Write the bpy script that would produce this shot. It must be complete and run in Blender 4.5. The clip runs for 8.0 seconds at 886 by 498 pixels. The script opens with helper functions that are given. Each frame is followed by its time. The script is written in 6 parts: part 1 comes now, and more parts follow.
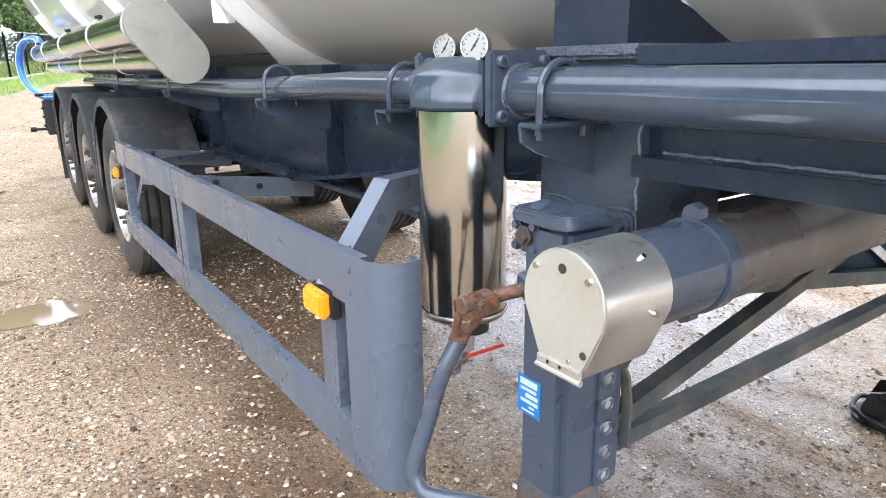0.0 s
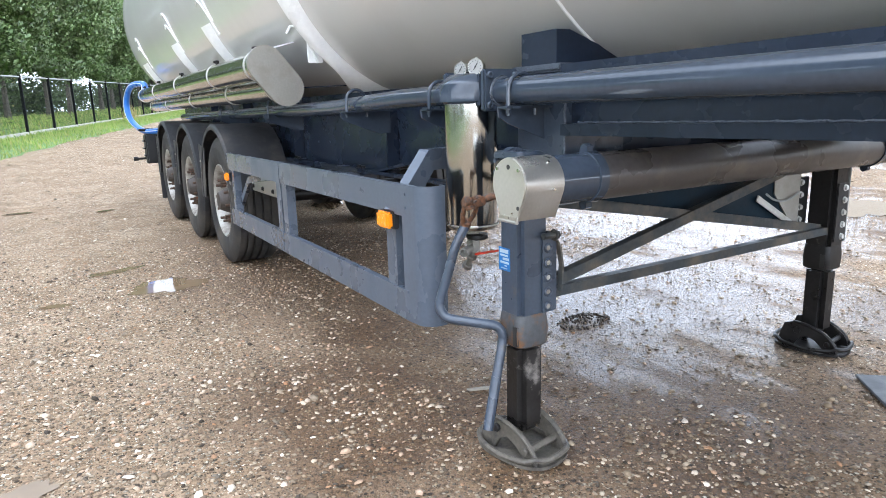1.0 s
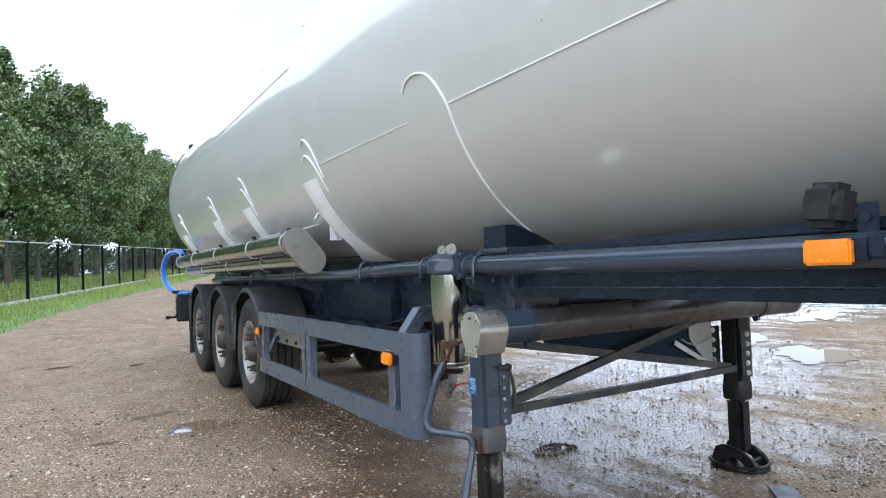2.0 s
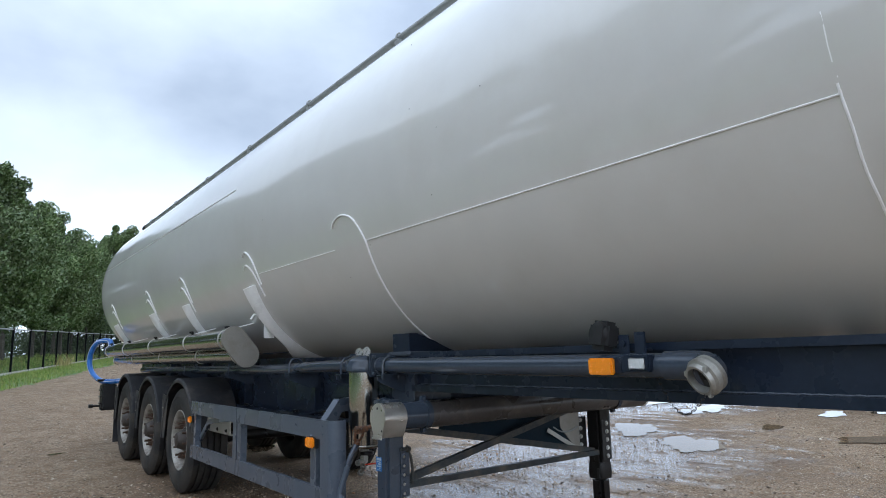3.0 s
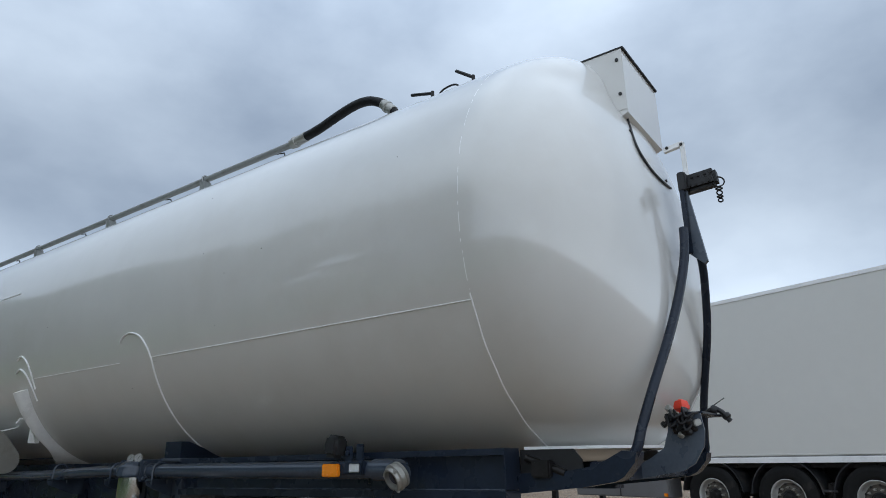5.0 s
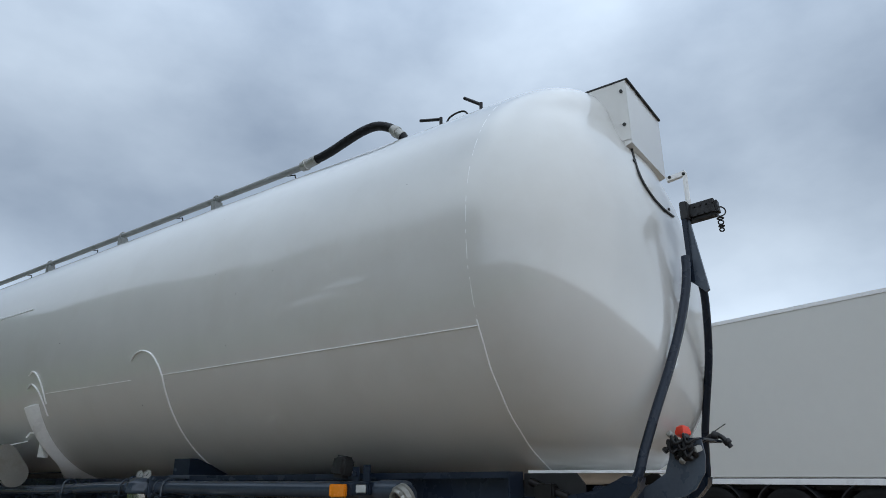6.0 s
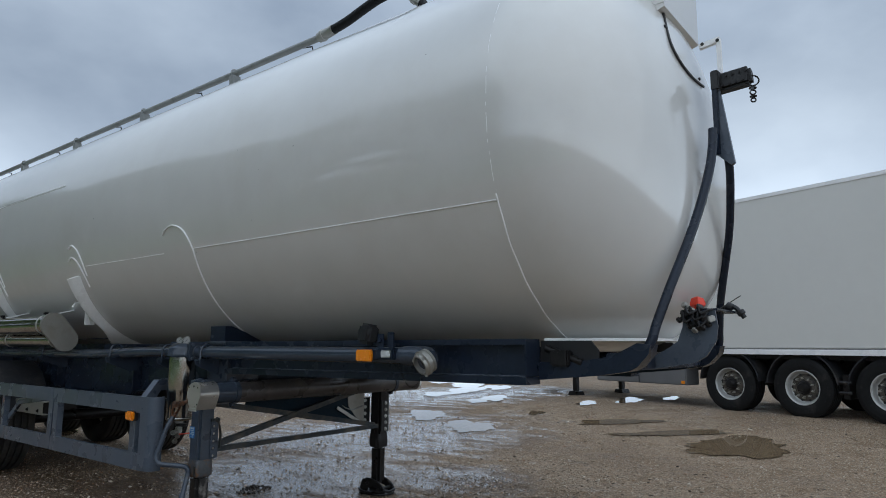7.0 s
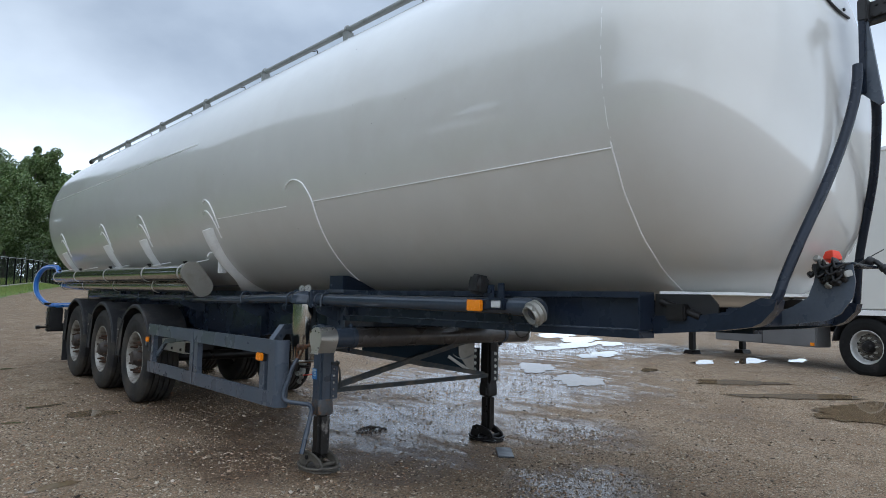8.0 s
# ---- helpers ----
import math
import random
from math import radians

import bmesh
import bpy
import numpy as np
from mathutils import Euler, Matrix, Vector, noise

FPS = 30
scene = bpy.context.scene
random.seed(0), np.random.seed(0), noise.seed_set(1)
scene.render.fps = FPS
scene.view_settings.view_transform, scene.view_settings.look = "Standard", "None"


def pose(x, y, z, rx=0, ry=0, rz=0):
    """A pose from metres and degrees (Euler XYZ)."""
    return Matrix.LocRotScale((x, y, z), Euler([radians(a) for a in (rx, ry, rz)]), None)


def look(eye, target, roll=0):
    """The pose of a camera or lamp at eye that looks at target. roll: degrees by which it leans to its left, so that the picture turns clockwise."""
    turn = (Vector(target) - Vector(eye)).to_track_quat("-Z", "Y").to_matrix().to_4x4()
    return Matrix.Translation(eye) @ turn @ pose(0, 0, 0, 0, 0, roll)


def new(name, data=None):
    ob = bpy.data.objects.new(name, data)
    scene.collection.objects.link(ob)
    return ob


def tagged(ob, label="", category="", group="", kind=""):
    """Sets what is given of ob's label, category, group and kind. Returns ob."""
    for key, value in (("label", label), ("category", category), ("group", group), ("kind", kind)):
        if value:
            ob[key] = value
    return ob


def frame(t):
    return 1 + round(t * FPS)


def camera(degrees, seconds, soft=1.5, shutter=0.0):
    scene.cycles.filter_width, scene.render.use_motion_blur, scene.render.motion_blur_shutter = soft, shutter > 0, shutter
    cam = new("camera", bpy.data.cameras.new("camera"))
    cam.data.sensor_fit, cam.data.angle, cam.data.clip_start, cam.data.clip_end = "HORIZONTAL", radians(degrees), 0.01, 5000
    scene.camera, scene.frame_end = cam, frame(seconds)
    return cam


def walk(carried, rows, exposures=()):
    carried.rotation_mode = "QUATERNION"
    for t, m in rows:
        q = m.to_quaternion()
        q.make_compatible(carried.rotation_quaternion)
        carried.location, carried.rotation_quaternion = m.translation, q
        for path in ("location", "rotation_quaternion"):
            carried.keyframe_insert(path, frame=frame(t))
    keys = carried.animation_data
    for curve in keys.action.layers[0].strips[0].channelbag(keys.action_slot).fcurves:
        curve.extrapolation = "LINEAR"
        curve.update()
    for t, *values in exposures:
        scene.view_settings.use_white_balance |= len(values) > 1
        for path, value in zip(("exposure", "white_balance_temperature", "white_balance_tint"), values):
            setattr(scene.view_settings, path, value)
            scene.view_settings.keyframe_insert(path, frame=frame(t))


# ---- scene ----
cam = camera(68.6, 8.0, 0.9)
PATH = [
    (0, (-1.72, -0.595, 1.317), (-0.625, 0.987, 0.771), -0.9),
    (0.5, (-1.978, -1.093, 1.248), (-0.962, 0.545, 0.713), -1.0),
    (1, (-2.218, -1.511, 1.21), (-1.228, 0.175, 0.789), -1.7),
    (1.5, (-2.397, -1.923, 1.229), (-1.4, -0.196, 1.076), -1.3),
    (1.7, (-2.475, -2.092, 1.238), (-1.483, -0.356, 1.182), -1.6),
    (2.8, (-2.863, -2.984, 1.319), (-1.746, -1.349, 1.597), -1.5),
    (3, (-2.96, -3.139, 1.322), (-1.785, -1.554, 1.644), -1.3),
    (3.5, (-3.191, -3.436, 1.336), (-1.805, -2.045, 1.711), -1.5),
    (4, (-3.27, -3.699, 1.318), (-1.775, -2.452, 1.777), -1.8),
    (4.5, (-3.388, -3.893, 1.318), (-1.843, -2.734, 1.837), -1.4),
    (4.7, (-3.438, -3.951, 1.297), (-1.888, -2.821, 1.863), -1.2),
    (5.8, (-3.58, -4.048, 1.315), (-2.051, -2.946, 1.984), 0.0),
    (6, (-3.591, -4.052, 1.329), (-2.063, -2.944, 1.993), -0.1),
    (6.5, (-3.597, -4.042, 1.317), (-2.09, -2.904, 1.975), 0.3),
    (6.8, (-3.582, -4.062, 1.309), (-2.047, -2.874, 1.787), 0.3),
    (7, (-3.579, -4.075, 1.314), (-2.024, -2.852, 1.612), 0.3),
    (7.5, (-3.545, -4.101, 1.309), (-2.155, -2.672, 1.47), 1.3),
    (8, (-3.589, -4.076, 1.292), (-2.249, -2.599, 1.447), 1.5),
]


EXPOSURES = [(0.0, 2.27, 6600, 12), (0.5, 2.08, 6450, 12), (1.0, 1.75, 6300, 11), (1.5, 1.40, 6200, 10), (1.7, 1.30, 6150, 10), (2.8, 0.40, 6100, 9), (3.5, 0.0, 6100, 9),
             (4.5, -0.28, 6150, 8), (6.5, -0.45, 6150, 7), (7.0, -0.45, 6150, 7), (7.5, -0.08, 6100, 8), (8.0, -0.04, 6150, 8)]
walk(cam, [(t, look(eye, target, roll)) for t, eye, target, roll in PATH], EXPOSURES)

# ---- world and light: a bright overcast sky ----
world = bpy.data.worlds.new("overcast_sky")
scene.world = world
world.use_nodes = True
wn, wl = world.node_tree.nodes, world.node_tree.links
wn.clear()
w_out = wn.new("ShaderNodeOutputWorld")
w_bg = wn.new("ShaderNodeBackground")
w_sky = wn.new("ShaderNodeTexSky")
w_sky.sky_type, w_sky.sun_disc = "NISHITA", False
w_sky.sun_elevation, w_sky.sun_rotation = radians(42), radians(204)
w_gain = wn.new("ShaderNodeMix")
w_gain.data_type, w_gain.blend_type = "RGBA", "MULTIPLY"
w_gain.inputs[0].default_value = 1.0
w_gain.inputs[7].default_value = (0.10, 0.10, 0.10, 1)
w_co = wn.new("ShaderNodeTexCoord")
w_map = wn.new("ShaderNodeMapping")
w_map.inputs["Scale"].default_value = (1.0, 1.0, 1.7)
w_map.inputs["Location"].default_value = (0.35, 0.1, 0.2)
w_n1 = wn.new("ShaderNodeTexNoise")
w_n1.inputs["Scale"].default_value, w_n1.inputs["Detail"].default_value, w_n1.inputs["Roughness"].default_value = 1.6, 7, 0.5
w_ramp = wn.new("ShaderNodeValToRGB")
w_ramp.color_ramp.elements[0].position, w_ramp.color_ramp.elements[0].color = 0.30, (0.37, 0.455, 0.60, 1)
w_ramp.color_ramp.elements[1].position, w_ramp.color_ramp.elements[1].color = 0.68, (1.06, 1.18, 1.34, 1)
w_mix = wn.new("ShaderNodeMix")
w_mix.data_type = "RGBA"
w_mix.inputs[0].default_value = 0.92
w_bg.inputs["Strength"].default_value = 1.0
wl.new(w_co.outputs["Generated"], w_map.inputs["Vector"])
wl.new(w_map.outputs[0], w_n1.inputs["Vector"])
wl.new(w_n1.outputs["Fac"], w_ramp.inputs[0])
wl.new(w_sky.outputs[0], w_gain.inputs[6])
wl.new(w_gain.outputs[2], w_mix.inputs[6])
wl.new(w_ramp.outputs[0], w_mix.inputs[7])
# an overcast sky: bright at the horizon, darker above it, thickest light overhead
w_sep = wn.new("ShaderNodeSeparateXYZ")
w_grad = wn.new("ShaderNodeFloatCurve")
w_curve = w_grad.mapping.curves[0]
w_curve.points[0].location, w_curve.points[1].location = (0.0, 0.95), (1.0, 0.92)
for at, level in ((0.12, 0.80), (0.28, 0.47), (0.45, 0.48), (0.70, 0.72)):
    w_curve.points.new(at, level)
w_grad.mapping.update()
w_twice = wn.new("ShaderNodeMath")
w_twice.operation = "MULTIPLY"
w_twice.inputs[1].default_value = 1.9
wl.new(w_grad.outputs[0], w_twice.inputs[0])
w_amp = wn.new("ShaderNodeVectorMath")
w_amp.operation = "SCALE"
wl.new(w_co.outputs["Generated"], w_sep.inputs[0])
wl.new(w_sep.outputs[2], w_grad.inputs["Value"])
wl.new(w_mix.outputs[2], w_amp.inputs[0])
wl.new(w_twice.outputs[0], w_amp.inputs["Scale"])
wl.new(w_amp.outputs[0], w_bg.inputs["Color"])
wl.new(w_bg.outputs[0], w_out.inputs[0])

sun = new("sun", bpy.data.lights.new("sun", "SUN"))
sun.data.energy, sun.data.angle, sun.data.color = 1.0, radians(125), (1.0, 0.99, 0.975)
sun.matrix_world = look((-6, -7, 9), (0, 0, 0))


# ---- materials ----
def material(name, color, rough=0.5, metal=0.0, vary=0.15, scale=8.0, fine=60.0, bump=0.15, bump_dist=0.002, coat=0.0,
             dirt=None, dirt_scale=3.0, dirt_lo=0.55, dirt_hi=0.75, rough_vary=0.15, per_object=0.0, spec=0.5):
    m = bpy.data.materials.new(name)
    m.use_nodes = True
    n, l = m.node_tree.nodes, m.node_tree.links
    b = n["Principled BSDF"]
    co = n.new("ShaderNodeTexCoord")
    n1 = n.new("ShaderNodeTexNoise")
    n1.inputs["Scale"].default_value, n1.inputs["Detail"].default_value = scale, 5
    n2 = n.new("ShaderNodeTexNoise")
    n2.inputs["Scale"].default_value, n2.inputs["Detail"].default_value = fine, 4
    l.new(co.outputs["Object"], n1.inputs["Vector"])
    l.new(co.outputs["Object"], n2.inputs["Vector"])
    add = n.new("ShaderNodeMath")
    add.operation = "ADD"
    l.new(n1.outputs["Fac"], add.inputs[0])
    l.new(n2.outputs["Fac"], add.inputs[1])
    ramp = n.new("ShaderNodeMapRange")
    ramp.inputs["From Min"].default_value, ramp.inputs["From Max"].default_value = 0.6, 1.4
    ramp.inputs["To Min"].default_value, ramp.inputs["To Max"].default_value = 1 - vary, 1 + vary
    l.new(add.outputs[0], ramp.inputs["Value"])
    mul = n.new("ShaderNodeMix")
    mul.data_type, mul.blend_type = "RGBA", "MULTIPLY"
    mul.inputs[0].default_value = 1.0
    mul.inputs[6].default_value = (*color, 1)
    comb = n.new("ShaderNodeCombineColor")
    val = ramp.outputs[0]
    if per_object:
        info = n.new("ShaderNodeObjectInfo")
        r2 = n.new("ShaderNodeMapRange")
        r2.inputs["To Min"].default_value, r2.inputs["To Max"].default_value = 1 - per_object, 1 + per_object
        l.new(info.outputs["Random"], r2.inputs["Value"])
        m2 = n.new("ShaderNodeMath")
        m2.operation = "MULTIPLY"
        l.new(val, m2.inputs[0])
        l.new(r2.outputs[0], m2.inputs[1])
        val = m2.outputs[0]
    for k in range(3):
        l.new(val, comb.inputs[k])
    l.new(comb.outputs[0], mul.inputs[7])
    col = mul.outputs[2]
    if dirt:
        n3 = n.new("ShaderNodeTexNoise")
        n3.inputs["Scale"].default_value, n3.inputs["Detail"].default_value, n3.inputs["Roughness"].default_value = dirt_scale, 8, 0.65
        l.new(co.outputs["Object"], n3.inputs["Vector"])
        r3 = n.new("ShaderNodeMapRange")
        r3.inputs["From Min"].default_value, r3.inputs["From Max"].default_value = dirt_lo, dirt_hi
        l.new(n3.outputs["Fac"], r3.inputs["Value"])
        dm = n.new("ShaderNodeMix")
        dm.data_type = "RGBA"
        l.new(r3.outputs[0], dm.inputs[0])
        l.new(col, dm.inputs[6])
        dm.inputs[7].default_value = (*dirt, 1)
        col = dm.outputs[2]
    l.new(col, b.inputs["Base Color"])
    rr = n.new("ShaderNodeMapRange")
    rr.inputs["From Min"].default_value, rr.inputs["From Max"].default_value = 0.3, 0.7
    rr.inputs["To Min"].default_value, rr.inputs["To Max"].default_value = max(0.02, rough - rough_vary), min(1, rough + rough_vary)
    l.new(n1.outputs["Fac"], rr.inputs["Value"])
    l.new(rr.outputs[0], b.inputs["Roughness"])
    b.inputs["Metallic"].default_value = metal
    b.inputs["Specular IOR Level"].default_value = spec
    if coat:
        b.inputs["Coat Weight"].default_value, b.inputs["Coat Roughness"].default_value = coat, 0.06
    if bump:
        bp = n.new("ShaderNodeBump")
        bp.inputs["Strength"].default_value, bp.inputs["Distance"].default_value = bump, bump_dist
        l.new(n2.outputs["Fac"], bp.inputs["Height"])
        l.new(bp.outputs[0], b.inputs["Normal"])
    return m


TANK = material("tank_paint", (0.63, 0.622, 0.595), 0.38, 0, 0.03, 1.2, 5.0, 0.02, 0.004, coat=0.9, rough_vary=0.04,
                dirt=(0.555, 0.53, 0.485), dirt_scale=1.1, dirt_lo=0.50, dirt_hi=0.95)
TANK.node_tree.nodes["Principled BSDF"].inputs["Coat Roughness"].default_value = 0.075
TANK.node_tree.nodes["Principled BSDF"].inputs["Coat IOR"].default_value = 1.7
WHITE = material("white_steel", (0.85, 0.85, 0.84), 0.35, 0, 0.06, 4, 40, 0.1, dirt=(0.55, 0.51, 0.45), dirt_scale=6, dirt_lo=0.62, dirt_hi=0.9)
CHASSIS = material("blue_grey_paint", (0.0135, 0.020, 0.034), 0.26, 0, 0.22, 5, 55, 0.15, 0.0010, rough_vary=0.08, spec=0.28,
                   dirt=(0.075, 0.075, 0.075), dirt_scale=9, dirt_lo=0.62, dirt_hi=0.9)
PIPEPAINT = material("pipe_paint", (0.038, 0.050, 0.070), 0.13, 0, 0.16, 4, 50, 0.10, 0.0008, rough_vary=0.06, dirt=(0.17, 0.175, 0.18), dirt_scale=13, dirt_lo=0.66, dirt_hi=0.78)
WELD = material("weld_bead", (0.075, 0.088, 0.11), 0.4, 0.2, 0.4, 40, 160, 0.8, 0.004)
GUARD = material("guard_paint", (0.070, 0.086, 0.112), 0.30, 0, 0.16, 4, 60, 0.10, 0.001, spec=0.4, dirt=(0.26, 0.26, 0.265), dirt_scale=17, dirt_lo=0.66, dirt_hi=0.82)
LEGPAINT = material("leg_paint", (0.038, 0.051, 0.073), 0.34, 0, 0.22, 6, 70, 0.2, 0.001, coat=0.2, dirt=(0.10, 0.075, 0.05), dirt_scale=8, dirt_lo=0.6, dirt_hi=0.8)
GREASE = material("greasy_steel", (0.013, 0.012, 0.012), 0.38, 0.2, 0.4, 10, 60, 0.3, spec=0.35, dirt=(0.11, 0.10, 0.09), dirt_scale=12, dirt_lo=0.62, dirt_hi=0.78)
DIRTYTUBE = material("dirty_tube", (0.060, 0.054, 0.052), 0.30, 0, 0.25, 4, 50, 0.2, 0.001, dirt=(0.13, 0.11, 0.09), dirt_scale=6, dirt_lo=0.55, dirt_hi=0.8)
CROSSPLATE = material("cross_plate_paint", (0.006, 0.017, 0.028), 0.55, 0, 0.25, 5, 60, 0.2, 0.001, spec=0.12, dirt=(0.02, 0.026, 0.03), dirt_scale=5, dirt_lo=0.6, dirt_hi=0.85)
RAILGREY = material("grey_rail", (0.24, 0.25, 0.245), 0.4, 0, 0.15, 3, 40, 0.1, dirt=(0.12, 0.12, 0.11), dirt_scale=5)
STEEL = material("polished_steel", (0.47, 0.465, 0.44), 0.14, 1.0, 0.06, 3, 30, 0.03, rough_vary=0.05)
BEZEL = material("gauge_bezel", (0.30, 0.29, 0.26), 0.35, 0.8, 0.1, 20, 90, 0.05)
BRUSHED = material("brushed_steel", (0.55, 0.54, 0.51), 0.35, 0.9, 0.08, 6, 120, 0.1)
COVER = material("dull_steel", (0.30, 0.285, 0.255), 0.5, 0.5, 0.10, 5, 90, 0.1, dirt=(0.22, 0.20, 0.17), dirt_scale=5, dirt_lo=0.5, dirt_hi=0.8)
PLATE = material("satin_steel", (0.49, 0.475, 0.425), 0.42, 0.70, 0.07, 5, 90, 0.08)
ALU = material("cast_aluminium", (0.36, 0.355, 0.33), 0.45, 0.6, 0.15, 20, 120, 0.3)
RUST = material("rusty_steel", (0.125, 0.055, 0.026), 0.7, 0.1, 0.5, 40, 140, 0.9, 0.003, dirt=(0.045, 0.032, 0.026), dirt_scale=45, dirt_lo=0.46, dirt_hi=0.58)
NUT = material("rusty_nut", (0.060, 0.038, 0.026), 0.6, 0.2, 0.4, 20, 90, 0.5, dirt=(0.15, 0.06, 0.03), dirt_scale=20, dirt_lo=0.55, dirt_hi=0.7)
HUB = material("hub_steel", (0.050, 0.040, 0.034), 0.65, 0.1, 0.4, 14, 80, 0.5)
RIM = material("dirty_rim", (0.36, 0.345, 0.31), 0.5, 0.25, 0.2, 8, 60, 0.2, dirt=(0.12, 0.09, 0.07), dirt_scale=7, dirt_lo=0.44, dirt_hi=0.66)
RUBBER = material("tyre_rubber", (0.019, 0.019, 0.020), 0.72, 0, 0.25, 8, 80, 0.35, 0.002, spec=0.3, dirt=(0.085, 0.073, 0.060), dirt_scale=4, dirt_lo=0.42, dirt_hi=0.75)
PLASTIC = material("mudguard_plastic", (0.014, 0.015, 0.018), 0.62, 0, 0.2, 5, 50, 0.3, dirt=(0.12, 0.10, 0.085), dirt_scale=3, dirt_lo=0.52, dirt_hi=0.85)
TYREBLACK = material("clean_tyre_rubber", (0.010, 0.010, 0.010), 0.75, 0, 0.25, 8, 80, 0.3, 0.002, dirt=(0.05, 0.045, 0.04), dirt_scale=4, dirt_lo=0.55, dirt_hi=0.85, spec=0.2)
BLACK = material("black_rubber", (0.010, 0.010, 0.011), 0.55, 0, 0.2, 10, 90, 0.2)
AMBER = material("amber_lens", (0.85, 0.26, 0.01), 0.2, 0, 0.12, 60, 200, 0.5, 0.002, coat=0.5)
CLEAR = material("clear_lens", (0.62, 0.64, 0.64), 0.15, 0.2, 0.15, 60, 200, 0.5, 0.002, coat=0.5)
BLUE = material("blue_label", (0.012, 0.13, 0.36), 0.4, 0, 0.08, 20, 120, 0.05)
PRINT = material("white_print", (0.36, 0.44, 0.50), 0.5, 0, 0.05, 20, 100, 0)
DIAL = material("dial_white", (0.27, 0.27, 0.255), 0.4, 0, 0.06, 20, 100, 0)
MUD = material("muddy_steel", (0.105, 0.092, 0.075), 0.6, 0.1, 0.35, 12, 70, 0.6, 0.004, dirt=(0.035, 0.032, 0.03), dirt_scale=9, dirt_lo=0.5, dirt_hi=0.62)
RUBBED = material("rubbed_inner_leg", (0.018, 0.016, 0.015), 0.34, 0.3, 0.4, 10, 60, 0.3, dirt=(0.26, 0.24, 0.22), dirt_scale=7, dirt_lo=0.52, dirt_hi=0.64)
COLLAR = material("scuffed_leg_paint", (0.062, 0.066, 0.072), 0.45, 0, 0.35, 8, 70, 0.4, 0.002, dirt=(0.12, 0.06, 0.028), dirt_scale=11, dirt_lo=0.50, dirt_hi=0.60)
PALERIM = material("pale_rim", (0.50, 0.50, 0.48), 0.45, 0.3, 0.15, 8, 60, 0.2, dirt=(0.22, 0.20, 0.17), dirt_scale=6, dirt_lo=0.55, dirt_hi=0.8)
BRACE = material("dirty_brace", (0.036, 0.042, 0.046), 0.48, 0, 0.35, 5, 50, 0.4, 0.002, spec=0.25, dirt=(0.10, 0.085, 0.066), dirt_scale=7, dirt_lo=0.46, dirt_hi=0.68)
INK = material("black_ink", (0.02, 0.02, 0.02), 0.5, 0, 0.05, 20, 100, 0)
RED = material("red_plastic", (0.75, 0.05, 0.02), 0.4, 0, 0.1, 20, 100, 0.1)
HOSEBLUE = material("blue_hose_skin", (0.02, 0.15, 0.52), 0.35, 0, 0.15, 12, 60, 0.15, coat=0.2)
HOSEWHITE = material("pale_stripe", (0.60, 0.62, 0.70), 0.4, 0, 0.1, 12, 60, 0.1)
HOSEBLACK = material("black_hose_skin", (0.008, 0.008, 0.009), 0.5, 0, 0.3, 30, 150, 0.6, 0.004, spec=0.2)
FENCE = material("fence_black", (0.006, 0.0065, 0.007), 0.7, 0, 0.2, 6, 50, 0.1, spec=0.1)
SPLINTER = material("pale_wood", (0.30, 0.27, 0.225), 0.7, 0, 0.2, 20, 90, 0.4)
CONCRETE = material("concrete", (0.40, 0.38, 0.34), 0.85, 0, 0.2, 3, 50, 0.5, 0.004, dirt=(0.20, 0.19, 0.14), dirt_scale=2, dirt_lo=0.5, dirt_hi=0.8)
BARK = material("bark", (0.085, 0.075, 0.06), 0.9, 0, 0.35, 4, 30, 0.9, 0.02)
LEAF = material("poplar_leaf", (0.060, 0.100, 0.028), 0.5, 0, 0.45, 0.5, 3.0, 0, per_object=0.15)
LEAF2 = material("hedge_leaf", (0.050, 0.085, 0.030), 0.55, 0, 0.5, 0.6, 3.0, 0)
GRASS = material("verge_grass", (0.085, 0.155, 0.035), 0.8, 0, 0.35, 0.8, 8.0, 0.6, 0.03, dirt=(0.22, 0.20, 0.08), dirt_scale=1.5, dirt_lo=0.52, dirt_hi=0.8)
BLADE = material("grass_blade", (0.13, 0.23, 0.04), 0.6, 0, 0.4, 0.7, 5.0, 0)
STRAW = material("dry_weed", (0.30, 0.26, 0.10), 0.7, 0, 0.3, 2, 9, 0)
BOXWHITE = material("trailer_panel_white", (0.66, 0.65, 0.61), 0.34, 0, 0.02, 0.7, 6, 0.02, rough_vary=0.03, dirt=(0.645, 0.63, 0.59), dirt_scale=0.9, dirt_lo=0.5, dirt_hi=0.95)
GREYBOX = material("grey_box", (0.16, 0.16, 0.165), 0.45, 0.2, 0.12, 4, 40, 0.1)
WALLGREY = material("hall_cladding", (0.36, 0.38, 0.41), 0.6, 0, 0.08, 0.5, 5, 0.1)
WALLYELLOW = material("ochre_wall", (0.42, 0.31, 0.12), 0.75, 0, 0.1, 0.5, 6, 0.2)
ROOF = material("hall_roof", (0.16, 0.16, 0.17), 0.7, 0, 0.12, 0.6, 5, 0.2)
MAT = material("grey_mat", (0.05, 0.055, 0.062), 0.45, 0, 0.2, 12, 80, 0.3)
SOIL = material("wet_soil", (0.045, 0.032, 0.022), 0.55, 0, 0.4, 15, 80, 0.8, 0.01)
STONE = material("pebble", (0.34, 0.29, 0.22), 0.8, 0, 0.25, 30, 120, 0.3, spec=0.2)


